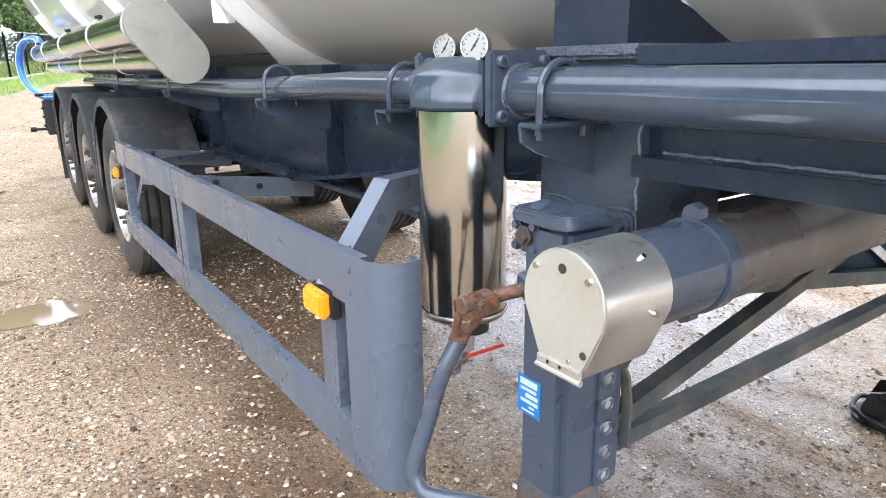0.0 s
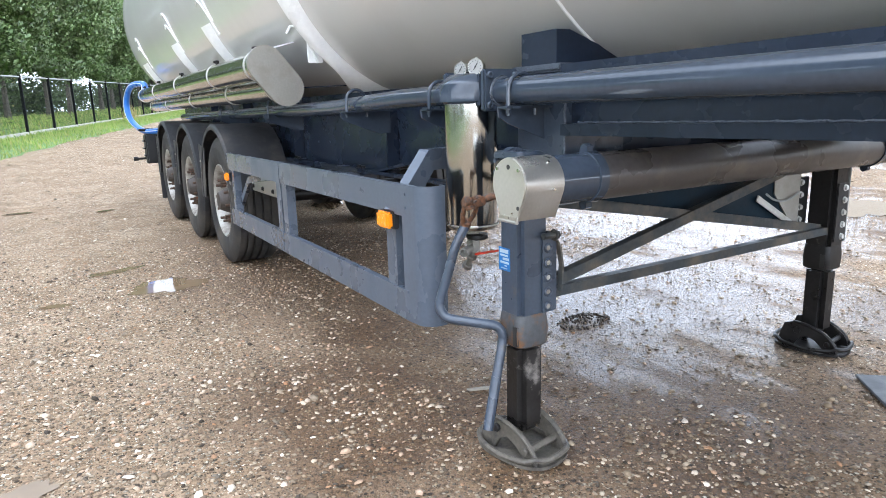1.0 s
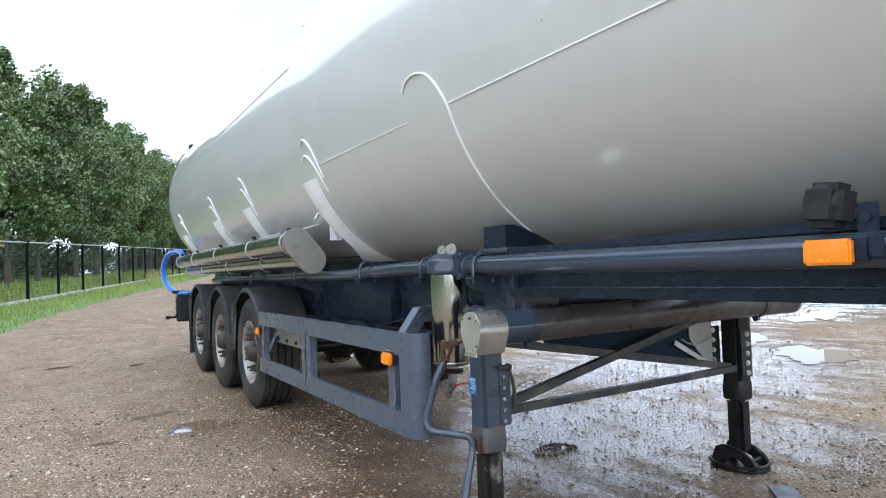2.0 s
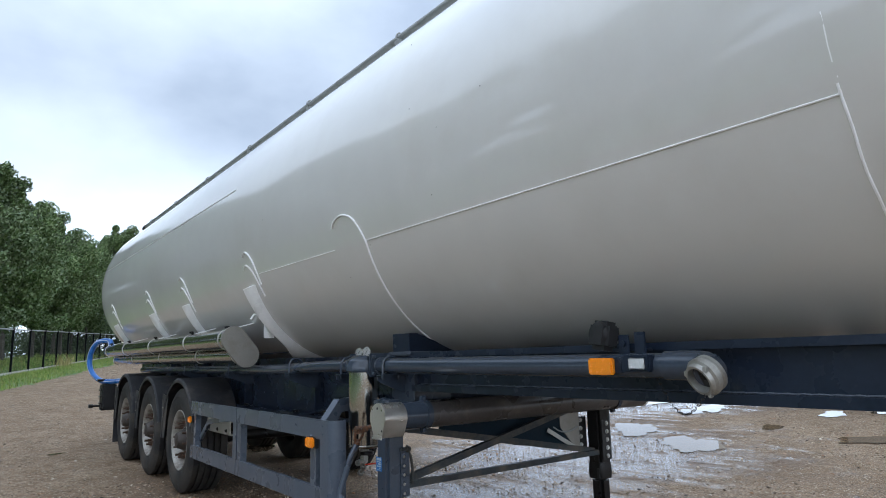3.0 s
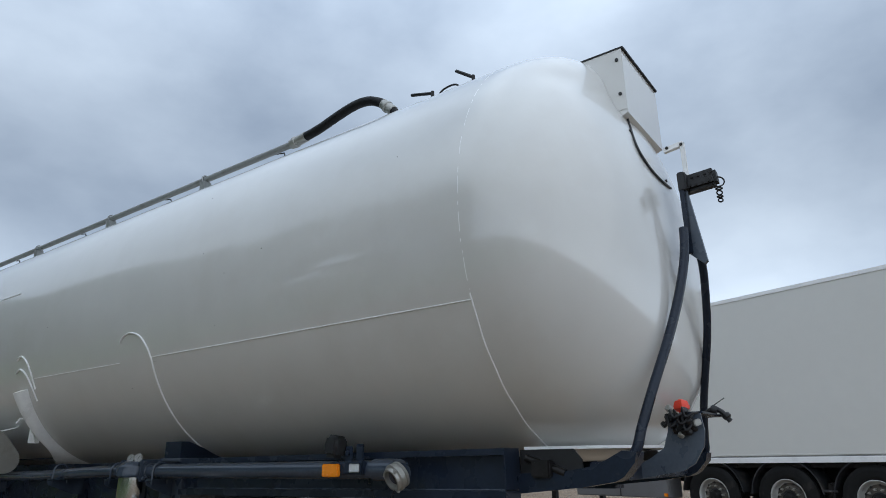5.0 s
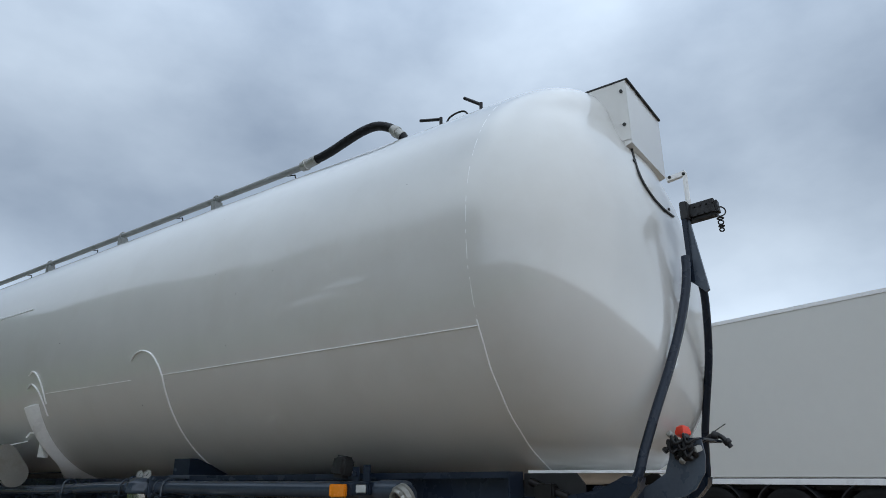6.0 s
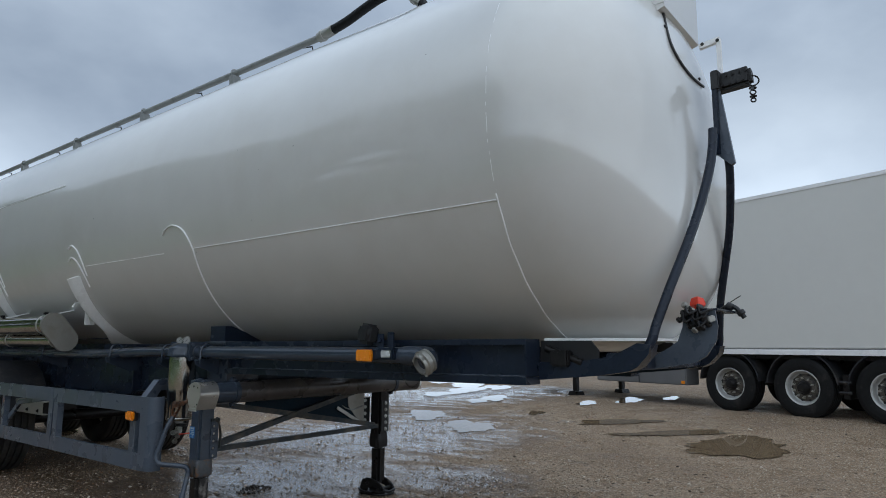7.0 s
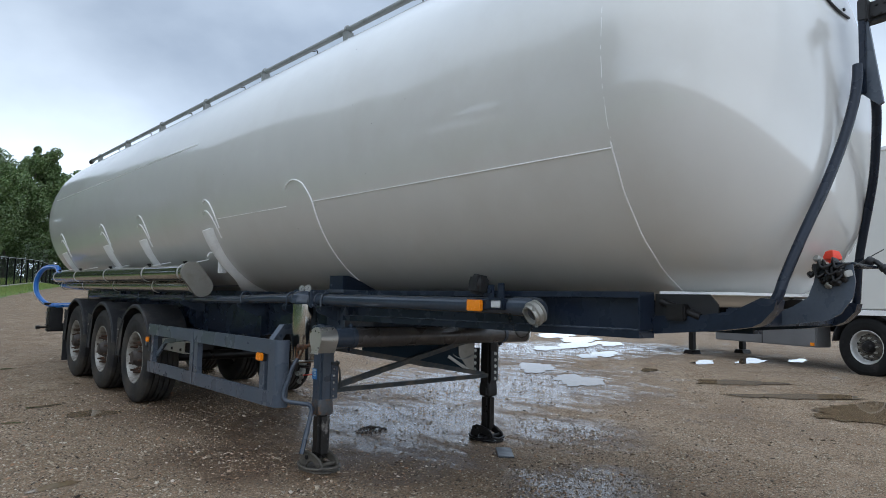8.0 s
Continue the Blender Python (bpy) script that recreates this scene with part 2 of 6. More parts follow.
def vary_islands(m, colors):
    """Gives every loose stone of a joined mesh its own tint."""
    n, l = m.node_tree.nodes, m.node_tree.links
    geo = n.new("ShaderNodeNewGeometry")
    ramp = n.new("ShaderNodeValToRGB")
    ramp.color_ramp.interpolation = "LINEAR"
    e = ramp.color_ramp.elements
    e[0].position, e[0].color = 0.0, (*colors[0], 1)
    e[1].position, e[1].color = 1.0, (*colors[-1], 1)
    for i, c in enumerate(colors[1:-1]):
        k = e.new((i + 1) / (len(colors) - 1))
        k.color = (*c, 1)
    l.new(geo.outputs["Random Per Island"], ramp.inputs[0])
    mul = [x for x in n if x.bl_idname == "ShaderNodeMix" and x.blend_type == "MULTIPLY"][0]
    l.new(ramp.outputs[0], mul.inputs[6])


vary_islands(STONE, [(0.035, 0.027, 0.020), (0.17, 0.125, 0.085), (0.30, 0.225, 0.150), (0.13, 0.095, 0.065), (0.40, 0.32, 0.23), (0.05, 0.040, 0.032), (0.50, 0.42, 0.32), (0.30, 0.16, 0.085), (0.66, 0.60, 0.50)])
vary_islands(LEAF, [(0.045, 0.085, 0.022), (0.080, 0.135, 0.036), (0.115, 0.175, 0.055), (0.19, 0.24, 0.12)])
vary_islands(LEAF2, [(0.030, 0.050, 0.020), (0.055, 0.090, 0.030), (0.090, 0.13, 0.050)])
vary_islands(BLADE, [(0.085, 0.16, 0.022), (0.16, 0.26, 0.045), (0.26, 0.32, 0.07), (0.32, 0.30, 0.11)])


def ground_material():
    """Rolled gravel yard: sand and small stones, darker and shinier where it is wet, with shade under the trailer
    painted in.
    """
    m = bpy.data.materials.new("gravel_yard")
    m.use_nodes = True
    n, l = m.node_tree.nodes, m.node_tree.links
    b = n["Principled BSDF"]
    co = n.new("ShaderNodeTexCoord")

    def tex(kind, scale, detail=6, rough=0.6):
        t = n.new(kind)
        t.inputs["Scale"].default_value = scale
        if kind == "ShaderNodeTexNoise":
            t.inputs["Detail"].default_value, t.inputs["Roughness"].default_value = detail, rough
        l.new(co.outputs["Object"], t.inputs["Vector"])
        return t

    def ranged(sock, a, c, lo=0.0, hi=1.0):
        r = n.new("ShaderNodeMapRange")
        r.inputs["From Min"].default_value, r.inputs["From Max"].default_value = a, c
        r.inputs["To Min"].default_value, r.inputs["To Max"].default_value = lo, hi
        l.new(sock, r.inputs["Value"])
        return r.outputs[0]

    def mixed(fac, c1, c2, blend="MIX"):
        x = n.new("ShaderNodeMix")
        x.data_type, x.blend_type = "RGBA", blend
        for sock, v in ((x.inputs[0], fac), (x.inputs[6], c1), (x.inputs[7], c2)):
            if isinstance(v, (int, float)):
                sock.default_value = v
            elif isinstance(v, tuple):
                sock.default_value = (*v, 1)
            else:
                l.new(v, sock)
        return x.outputs[2]

    def math2(op, a, c):
        x = n.new("ShaderNodeMath")
        x.operation = op
        for k, v in enumerate((a, c)):
            if isinstance(v, (int, float)):
                x.inputs[k].default_value = v
            else:
                l.new(v, x.inputs[k])
        return x.outputs[0]

    big = tex("ShaderNodeTexNoise", 0.35, 6, 0.6)
    mid = tex("ShaderNodeTexNoise", 2.2, 8, 0.65)
    fine = tex("ShaderNodeTexNoise", 45, 6, 0.7)
    grit = tex("ShaderNodeTexNoise", 160, 3, 0.6)
    vor = tex("ShaderNodeTexVoronoi", 46)
    vor2 = tex("ShaderNodeTexVoronoi", 110)
    sand = mixed(ranged(mid.outputs["Fac"], 0.3, 0.7), (0.235, 0.155, 0.094), (0.46, 0.345, 0.240))
    sand = mixed(ranged(fine.outputs["Fac"], 0.46, 0.68), sand, (0.075, 0.050, 0.032))
    crumbs = tex("ShaderNodeTexNoise", 13, 5, 0.75)
    sand = mixed(ranged(crumbs.outputs["Fac"], 0.60, 0.68), sand, (0.085, 0.060, 0.042))
    sand = mixed(math2("MULTIPLY", ranged(crumbs.outputs["Fac"], 0.40, 0.32), 0.6), sand, (0.62, 0.52, 0.40))
    stone_c = n.new("ShaderNodeSeparateColor")
    l.new(vor.outputs["Color"], stone_c.inputs[0])
    stones = mixed(math2("POWER", stone_c.outputs[0], 1.8), (0.06, 0.045, 0.033), (0.78, 0.70, 0.56))
    pick = math2("MULTIPLY", ranged(stone_c.outputs[1], 0.48, 0.52), ranged(vor.outputs["Distance"], 0.42, 0.30))
    col = mixed(pick, sand, stones)
    stone_d = n.new("ShaderNodeSeparateColor")
    l.new(vor2.outputs["Color"], stone_d.inputs[0])
    pick2 = math2("MULTIPLY", ranged(stone_d.outputs[1], 0.42, 0.46), ranged(vor2.outputs["Distance"], 0.45, 0.3))
    col = mixed(pick2, col, mixed(math2("POWER", stone_d.outputs[0], 1.8), (0.045, 0.033, 0.024), (0.72, 0.64, 0.50)))
    # damp hollows of the yard, each with its own size
    def hollow(cx, cy, rx, ry):
        off = n.new("ShaderNodeVectorMath")
        off.operation = "SUBTRACT"
        off.inputs[1].default_value = (cx, cy, 0.0)
        l.new(co.outputs["Object"], off.inputs[0])
        wide = n.new("ShaderNodeVectorMath")
        wide.operation = "MULTIPLY"
        wide.inputs[1].default_value = (1 / rx, 1 / ry, 0.0)
        l.new(off.outputs[0], wide.inputs[0])
        far = n.new("ShaderNodeVectorMath")
        far.operation = "LENGTH"
        l.new(wide.outputs[0], far.inputs[0])
        return ranged(far.outputs["Value"], 1.35, 0.35)

    low = hollow(0.95, 1.45, 1.75, 1.6)
    for spot in ((0.3, -1.3, 0.75, 0.5), (1.8, 0.1, 0.8, 0.9), (3.6, 2.9, 2.9, 2.3), (9.5, 6.2, 4.5, 2.6)):
        low = math2("MAXIMUM", low, hollow(*spot))
    damp_and_shade = low
    # the first spot also puts the shade beneath the trailer into the colour
    for spot in ((-0.5, 3.4, 1.1, 3.2), (-1.2, 0.9, 0.60, 0.95), (-0.3, 0.3, 1.1, 0.9)):
        damp_and_shade = math2("MAXIMUM", damp_and_shade, hollow(*spot))
    soaked = math2("MAXIMUM", hollow(-1.30, 0.44, 0.15, 0.10), math2("MAXIMUM", hollow(-0.9, 1.7, 0.20, 0.14), hollow(-0.62, -0.35, 0.22, 0.14)))
    damp_and_shade = math2("ADD", damp_and_shade, math2("MULTIPLY", soaked, 0.9))
    # wet also holds that painted shade, so it darkens under the trailer
    wet = ranged(math2("ADD", math2("ADD", math2("MULTIPLY", big.outputs["Fac"], 0.5), math2("MULTIPLY", mid.outputs["Fac"], 0.5)), math2("MULTIPLY", damp_and_shade, 0.24)), 0.53, 0.71)
    col = mixed(wet, col, mixed(1.0, col, (0.39, 0.30, 0.215), "MULTIPLY"))
    l.new(col, b.inputs["Base Color"])
    l.new(ranged(wet, 0, 1, 0.9, 0.5), b.inputs["Roughness"])
    l.new(ranged(wet, 0, 1, 0.08, 0.35), b.inputs["Specular IOR Level"])
    # standing film of water between the stones, drawn out in streaks
    stretch = n.new("ShaderNodeMapping")
    stretch.inputs["Scale"].default_value = (2.6, 0.9, 1.0)
    stretch.inputs["Rotation"].default_value = (0, 0, radians(32))
    l.new(co.outputs["Object"], stretch.inputs["Vector"])
    streak = n.new("ShaderNodeTexNoise")
    streak.inputs["Scale"].default_value, streak.inputs["Detail"].default_value, streak.inputs["Roughness"].default_value = 1.5, 9, 0.72
    l.new(stretch.outputs[0], streak.inputs["Vector"])
    film = ranged(math2("ADD", streak.outputs["Fac"], math2("MULTIPLY", low, 0.26)), 0.57, 0.72)
    l.new(math2("MULTIPLY", film, 0.95), b.inputs["Coat Weight"])
    b.inputs["Coat Roughness"].default_value, b.inputs["Coat IOR"].default_value = 0.06, 1.42
    h = math2("ADD", math2("MULTIPLY", fine.outputs["Fac"], 0.6), math2("MULTIPLY", grit.outputs["Fac"], 0.4))
    h = math2("ADD", h, math2("MULTIPLY", pick, 0.9))
    h = math2("ADD", h, math2("MULTIPLY", pick2, 0.45))
    bp = n.new("ShaderNodeBump")
    bp.inputs["Strength"].default_value, bp.inputs["Distance"].default_value = 1.0, 0.014
    l.new(h, bp.inputs["Height"])
    l.new(bp.outputs[0], b.inputs["Normal"])
    bc = n.new("ShaderNodeBump")
    bc.inputs["Strength"].default_value, bc.inputs["Distance"].default_value = 0.6, 0.0045
    l.new(h, bc.inputs["Height"])
    l.new(bc.outputs[0], b.inputs["Coat Normal"])
    return m


def water_material():
    m = bpy.data.materials.new("puddle_water")
    m.use_nodes = True
    n, l = m.node_tree.nodes, m.node_tree.links
    b = n["Principled BSDF"]
    co = n.new("ShaderNodeTexCoord")
    t = n.new("ShaderNodeTexNoise")
    t.inputs["Scale"].default_value, t.inputs["Detail"].default_value = 6, 4
    l.new(co.outputs["Object"], t.inputs["Vector"])
    r = n.new("ShaderNodeValToRGB")
    r.color_ramp.elements[0].color, r.color_ramp.elements[1].color = (0.13, 0.088, 0.050, 1), (0.21, 0.150, 0.092, 1)
    l.new(t.outputs["Fac"], r.inputs[0])
    l.new(r.outputs[0], b.inputs["Base Color"])
    b.inputs["Roughness"].default_value, b.inputs["IOR"].default_value = 0.03, 1.36
    return m


YARD = ground_material()
WATER = water_material()


# ---- mesh helpers ----
def put(bm, tmp, m=None):
    """Adds the mesh of tmp, moved by m, to bm."""
    if m is not None:
        bmesh.ops.transform(tmp, matrix=m, verts=tmp.verts)
    me = bpy.data.meshes.new("tmp")
    tmp.to_mesh(me)
    tmp.free()
    bm.from_mesh(me)
    bpy.data.meshes.remove(me)
    return bm


def box(bm, x0, x1, y0, y1, z0, z1, bevel=0.004, m=None):
    t = bmesh.new()
    bmesh.ops.create_cube(t, size=1)
    bmesh.ops.transform(t, matrix=Matrix.LocRotScale(((x0 + x1) / 2, (y0 + y1) / 2, (z0 + z1) / 2), None, (abs(x1 - x0), abs(y1 - y0), abs(z1 - z0))), verts=t.verts)
    if bevel:
        bmesh.ops.bevel(t, geom=t.edges[:], offset=bevel, segments=2, affect="EDGES", clamp_overlap=True)
    return put(bm, t, m)


def axis_matrix(p0, p1):
    p0, p1 = Vector(p0), Vector(p1)
    return Matrix.Translation(p0) @ (p1 - p0).to_track_quat("Z", "Y").to_matrix().to_4x4()


def lathe(bm, profile, p0, p1, seg=24):
    """Turns (radius, height along p0-p1 in metres) pairs about the axis from p0 towards p1."""
    m = axis_matrix(p0, p1)
    rings = []
    for r, h in profile:
        if r < 1e-6:
            rings.append([bm.verts.new(m @ Vector((0, 0, h)))])
        else:
            rings.append([bm.verts.new(m @ Vector((r * math.cos(a), r * math.sin(a), h))) for a in [2 * math.pi * k / seg for k in range(seg)]])
    for a, c in zip(rings, rings[1:]):
        for k in range(seg):
            j = (k + 1) % seg
            q = [a[0]] if len(a) == 1 else [a[k], a[j]]
            q += [c[0]] if len(c) == 1 else [c[j], c[k]]
            if len(q) > 2:
                bm.faces.new(q)
    return bm


def cyl(bm, p0, p1, r, seg=20, r2=None, bevel=0.0):
    d = (Vector(p1) - Vector(p0)).length
    r2 = r if r2 is None else r2
    if bevel:
        return lathe(bm, [(0, 0), (r - bevel, 0), (r, bevel), (r2, d - bevel), (r2 - bevel, d), (0, d)], p0, p1, seg)
    return lathe(bm, [(0, 0), (r, 0), (r2, d), (0, d)], p0, p1, seg)


def smooth_path(pts, n=6):
    """Points of a smooth curve through pts."""
    p = [Vector(q) for q in pts]
    p = [2 * p[0] - p[1]] + p + [2 * p[-1] - p[-2]]
    out = []
    for i in range(1, len(p) - 2):
        for k in range(n):
            t = k / n
            out.append(0.5 * (2 * p[i] + (p[i + 1] - p[i - 1]) * t + (2 * p[i - 1] - 5 * p[i] + 4 * p[i + 1] - p[i + 2]) * t * t
                              + (3 * p[i] - p[i - 1] - 3 * p[i + 1] + p[i + 2]) * t ** 3))
    out.append(p[-2])
    return out


def sweep(bm, pts, r, seg=12, shape=None, caps=True):
    """A tube along pts; shape: a closed outline (across, up) instead of a circle."""
    p = [Vector(q) for q in pts]
    shape = shape or [(r * math.cos(2 * math.pi * k / seg), r * math.sin(2 * math.pi * k / seg)) for k in range(seg)]
    up, rings = None, []
    for i, q in enumerate(p):
        d = (p[min(i + 1, len(p) - 1)] - p[max(i - 1, 0)]).normalized()
        if up is None:
            up = Vector((0, 0, 1)) if abs(d.z) < 0.9 else Vector((0, 1, 0))
        side = d.cross(up).normalized()
        up = side.cross(d).normalized()
        rings.append([bm.verts.new(q + side * a + up * c) for a, c in shape])
    k = len(shape)
    for a, c in zip(rings, rings[1:]):
        for i in range(k):
            bm.faces.new((a[i], a[(i + 1) % k], c[(i + 1) % k], c[i]))
    if caps:
        bm.faces.new(rings[0][::-1])
        bm.faces.new(rings[-1])
    return bm


def prism(bm, pts, axis, a, c):
    """A flat outline pushed from a to c along axis: outline in (y, z) for x, (x, z) for y, (x, y) for z."""
    def at(q, v):
        return Vector((v, q[0], q[1])) if axis == "x" else Vector((q[0], v, q[1])) if axis == "y" else Vector((q[0], q[1], v))
    v0, v1 = [bm.verts.new(at(q, a)) for q in pts], [bm.verts.new(at(q, c)) for q in pts]
    k = len(pts)
    faces = [bm.faces.new(v0), bm.faces.new(v1[::-1])]
    for i in range(k):
        faces.append(bm.faces.new((v0[i], v0[(i + 1) % k], v1[(i + 1) % k], v1[i])))
    return bm


def mesh_of(name, bm, mat, sharp=38.0):
    bmesh.ops.recalc_face_normals(bm, faces=bm.faces)
    for f in bm.faces:
        f.smooth = True
    for e in bm.edges:
        e.smooth = len(e.link_faces) == 2 and e.calc_face_angle(0) < radians(sharp)
    me = bpy.data.meshes.new(name)
    bm.to_mesh(me)
    bm.free()
    me.materials.append(mat)
    return me


def under(ob, parent, at=None):
    """Hangs ob under parent without moving it."""
    ob.parent = parent
    if parent.type == "EMPTY" and not parent.parent:
        ob.matrix_parent_inverse = parent.matrix_basis.inverted()
    if at is not None:
        ob.matrix_basis = at
    return ob


def part(name, bm, mat, parent, label=""):
    ob = new(name, mesh_of(name, bm, mat))
    return tagged(under(ob, parent), label)


def thing(name, bm, mat, label, category, group="", kind=""):
    return tagged(new(name, mesh_of(name, bm, mat)), label, category, group, kind)


def holder(name, at, label, category, group=""):
    ob = new(name)
    ob.matrix_basis = at
    ob.empty_display_size = 0.2
    return tagged(ob, label, category, group)


def hexbolt(bm, p, d, r=0.012, h=0.010):
    p, d = Vector(p), Vector(d).normalized()
    cyl(bm, p, p + d * 0.003, r * 1.35, 12)
    return cyl(bm, p + d * 0.003, p + d * (0.003 + h), r, 6)


def smoothstep(t):
    t = max(0.0, min(1.0, t))
    return t * t * (3 - 2 * t)


def ground_z(x, y):
    """The yard rises gently towards the fence and towards the far side."""
    rise = 0.66 * smoothstep((y - 5) / 16) + 0.03 * max(0.0, min(y, 60.0) - 20)
    return rise * (1 - smoothstep((x - 6) / 12)) + 0.15 * smoothstep((x - 2) / 7) * smoothstep((14 - y) / 10)


# ---- ground ----
def build_ground():
    bm = bmesh.new()
    xs = [-900, -300, -120, -60, -40] + [-30 + 1.0 * k for k in range(72)] + [46, 60, 90, 150, 300, 900]
    ys = [-900, -300, -120, -60, -35] + [-25 + 1.0 * k for k in range(86)] + [65, 75, 90, 120, 200, 400, 900]
    grid = [[bm.verts.new((x, y, ground_z(x, y))) for y in ys] for x in xs]
    for i in range(len(xs) - 1):
        for j in range(len(ys) - 1):
            bm.faces.new((grid[i][j], grid[i + 1][j], grid[i + 1][j + 1], grid[i][j + 1]))
    return thing("ground", bm, YARD, "rolled brown gravel yard with small stones, wet patches and painted shade under the trailer", "ground", kind="structure")


build_ground()


def puddle(x, y, rx, ry, turn, seed):
    """A thin sheet of water with a ragged edge."""
    rnd = random.Random(seed)
    ph = [rnd.uniform(0, 6.28) for _ in range(6)]
    bm = bmesh.new()
    c, s = math.cos(radians(turn)), math.sin(radians(turn))
    lift = 0.004 if x < 3 and y < 5 else 0.011
    mid_v = bm.verts.new((x, y, ground_z(x, y) + lift))
    rows = []
    for share in (0.5, 1.0):
        row = []
        for k in range(96):
            a = 2 * math.pi * k / 96
            f = 1 + 0.16 * math.sin(2 * a + ph[0]) + 0.13 * math.sin(3 * a + ph[1]) + 0.09 * math.sin(5 * a + ph[2]) + 0.07 * math.sin(9 * a + ph[3]) + 0.045 * math.sin(17 * a + ph[4]) + 0.03 * math.sin(29 * a + ph[5])
            u, v = share * rx * f * math.cos(a), share * ry * f * math.sin(a)
            px, py = x + c * u - s * v, y + s * u + c * v
            row.append(bm.verts.new((px, py, ground_z(px, py) + lift)))
        rows.append(row)
    for k in range(96):
        j = (k + 1) % 96
        bm.faces.new((mid_v, rows[0][k], rows[0][j]))
        bm.faces.new((rows[0][k], rows[1][k], rows[1][j], rows[0][j]))
    thing("puddle", bm, WATER, "shallow rain puddle lying on the gravel yard", "puddle", "puddles on the yard", "structure")


PUDDLES = ((5.82, 3.67, 0.62, 0.36, 36, 1), (5.06, 2.18, 0.62, 0.36, 36, 2), (-1.92, 4.24, 0.19, 0.08, 20, 4), (-1.63, 3.50, 0.26, 0.20, 30, 5),
           (7.05, 2.10, 0.34, 0.12, 20, 6), (9.35, 2.20, 0.55, 0.20, 20, 7), (10.70, 1.82, 0.75, 0.28, 15, 8), (11.9, 1.3, 0.6, 0.16, 15, 9),
           (6.75, 0.40, 0.70, 0.26, -40, 10), (6.1, -0.75, 0.75, 0.24, -50, 14), (5.45, -1.75, 0.80, 0.55, -20, 15), (-2.35, 3.38, 0.09, 0.05, 0, 11),
           (-2.7, 8.2, 0.16, 0.05, 10, 12), (-2.5, 0.86, 0.14, 0.07, 20, 13), (9.2, 4.45, 0.8, 0.32, 30, 16), (11.2, 6.7, 1.4, 0.45, 30, 17),
           (14.3, 8.8, 2.2, 0.7, 30, 18), (9.4, 6.3, 0.9, 0.30, 35, 19), (12.9, 6.8, 1.2, 0.4, 30, 20), (16.5, 11.5, 2.4, 0.8, 30, 21), (-1.75, 7.8, 0.12, 0.05, 15, 22),
           (8.3, 4.3, 0.5, 0.2, 30, 23), (0.75, 6.5, 0.42, 0.16, 70, 24), (1.25, 7.1, 0.30, 0.16, 40, 25))
for row in PUDDLES:
    puddle(*row)


# ---- the tank trailer: x across (near side negative), y towards its rear ----
TX, TZ, TR = -0.02, 2.462, 1.174          # tank axis and radius
TANK_FRONT, TANK_REAR = -2.446, 8.42    # ends of the round shell
trailer = holder("tank_trailer", pose(TX, 3.0, 0), "white silo tank trailer on a blue-grey chassis with landing legs", "trailer")


def pair(name, bm, mat, parent, label=""):
    """A part on the near side and its mirror image on the far side. Returns the near one."""
    far = bm.copy()
    for v in far.verts:
        v.co.x = 2 * TX - v.co.x
    ob = part(name, bm, mat, parent, label)
    part(name, far, mat, parent, label)
    return ob


def skin(y, deg, lift=0.0):
    """A point on the near side of the shell, deg above its middle height."""
    a = radians(deg)
    return Vector((TX - (TR + lift) * math.cos(a), y, TZ + (TR + lift) * math.sin(a)))


def head_y(x, z):
    """The dished front head: it leans back towards its top and bulges most in its lower half."""
    r = min(TR, math.hypot(x - TX, z - TZ))
    q = (z - TZ) / TR
    n = 2.4 - 0.30 * q + 0.9 * smoothstep((q - 0.6) / 0.35)
    return TANK_FRONT - 0.575 * (1 + 0.15 * (1 - q)) * max(0.0, 1 - (r / TR) ** n) ** (1 / n)


def build_tank():
    bm = bmesh.new()
    seg = 128
    turns = [2 * math.pi * k / seg for k in range(seg)]
    rings = []
    for k in range(1, 27):
        r = TR * math.sin(0.5 * math.pi * k / 26) ** 0.8
        ring = [(TX + r * math.cos(a), TZ + r * math.sin(a)) for a in turns]
        rings.append([bm.verts.new((x, head_y(x, z) if k < 26 else TANK_FRONT, z)) for x, z in ring])
    for k in range(1, 41):
        r = TR + 0.0010 * math.sin(k * 2.1)
        y = TANK_FRONT + (TANK_REAR - TANK_FRONT) * k / 40
        rings.append([bm.verts.new((TX + r * math.cos(a), y, TZ + r * math.sin(a))) for a in turns])
    for k in range(13, 0, -1):
        r = TR * math.sin(0.5 * math.pi * k / 14) ** 0.9
        y = TANK_REAR + 0.50 * (1 - (r / TR) ** 2.3) ** (1 / 2.3)
        rings.append([bm.verts.new((TX + r * math.cos(a), y, TZ + r * math.sin(a))) for a in turns])
    for a, c in zip(rings, rings[1:]):
        for k in range(seg):
            bm.faces.new((a[k], a[(k + 1) % seg], c[(k + 1) % seg], c[k]))
    for ring, y in ((rings[0], head_y(TX, TZ)), (rings[-1], TANK_REAR + 0.5)):
        tip = bm.verts.new((TX, y, TZ))
        for k in range(seg):
            bm.faces.new((ring[k], ring[(k + 1) % seg], tip))
    return part("tank", bm, TANK, trailer, "glossy white painted round tank shell")


tank = build_tank()


def bead(name, pts, r, mat=WHITE, label="", seg=6):
    bm = bmesh.new()
    sweep(bm, pts, r, seg)
    return part(name, bm, mat, tank, label)


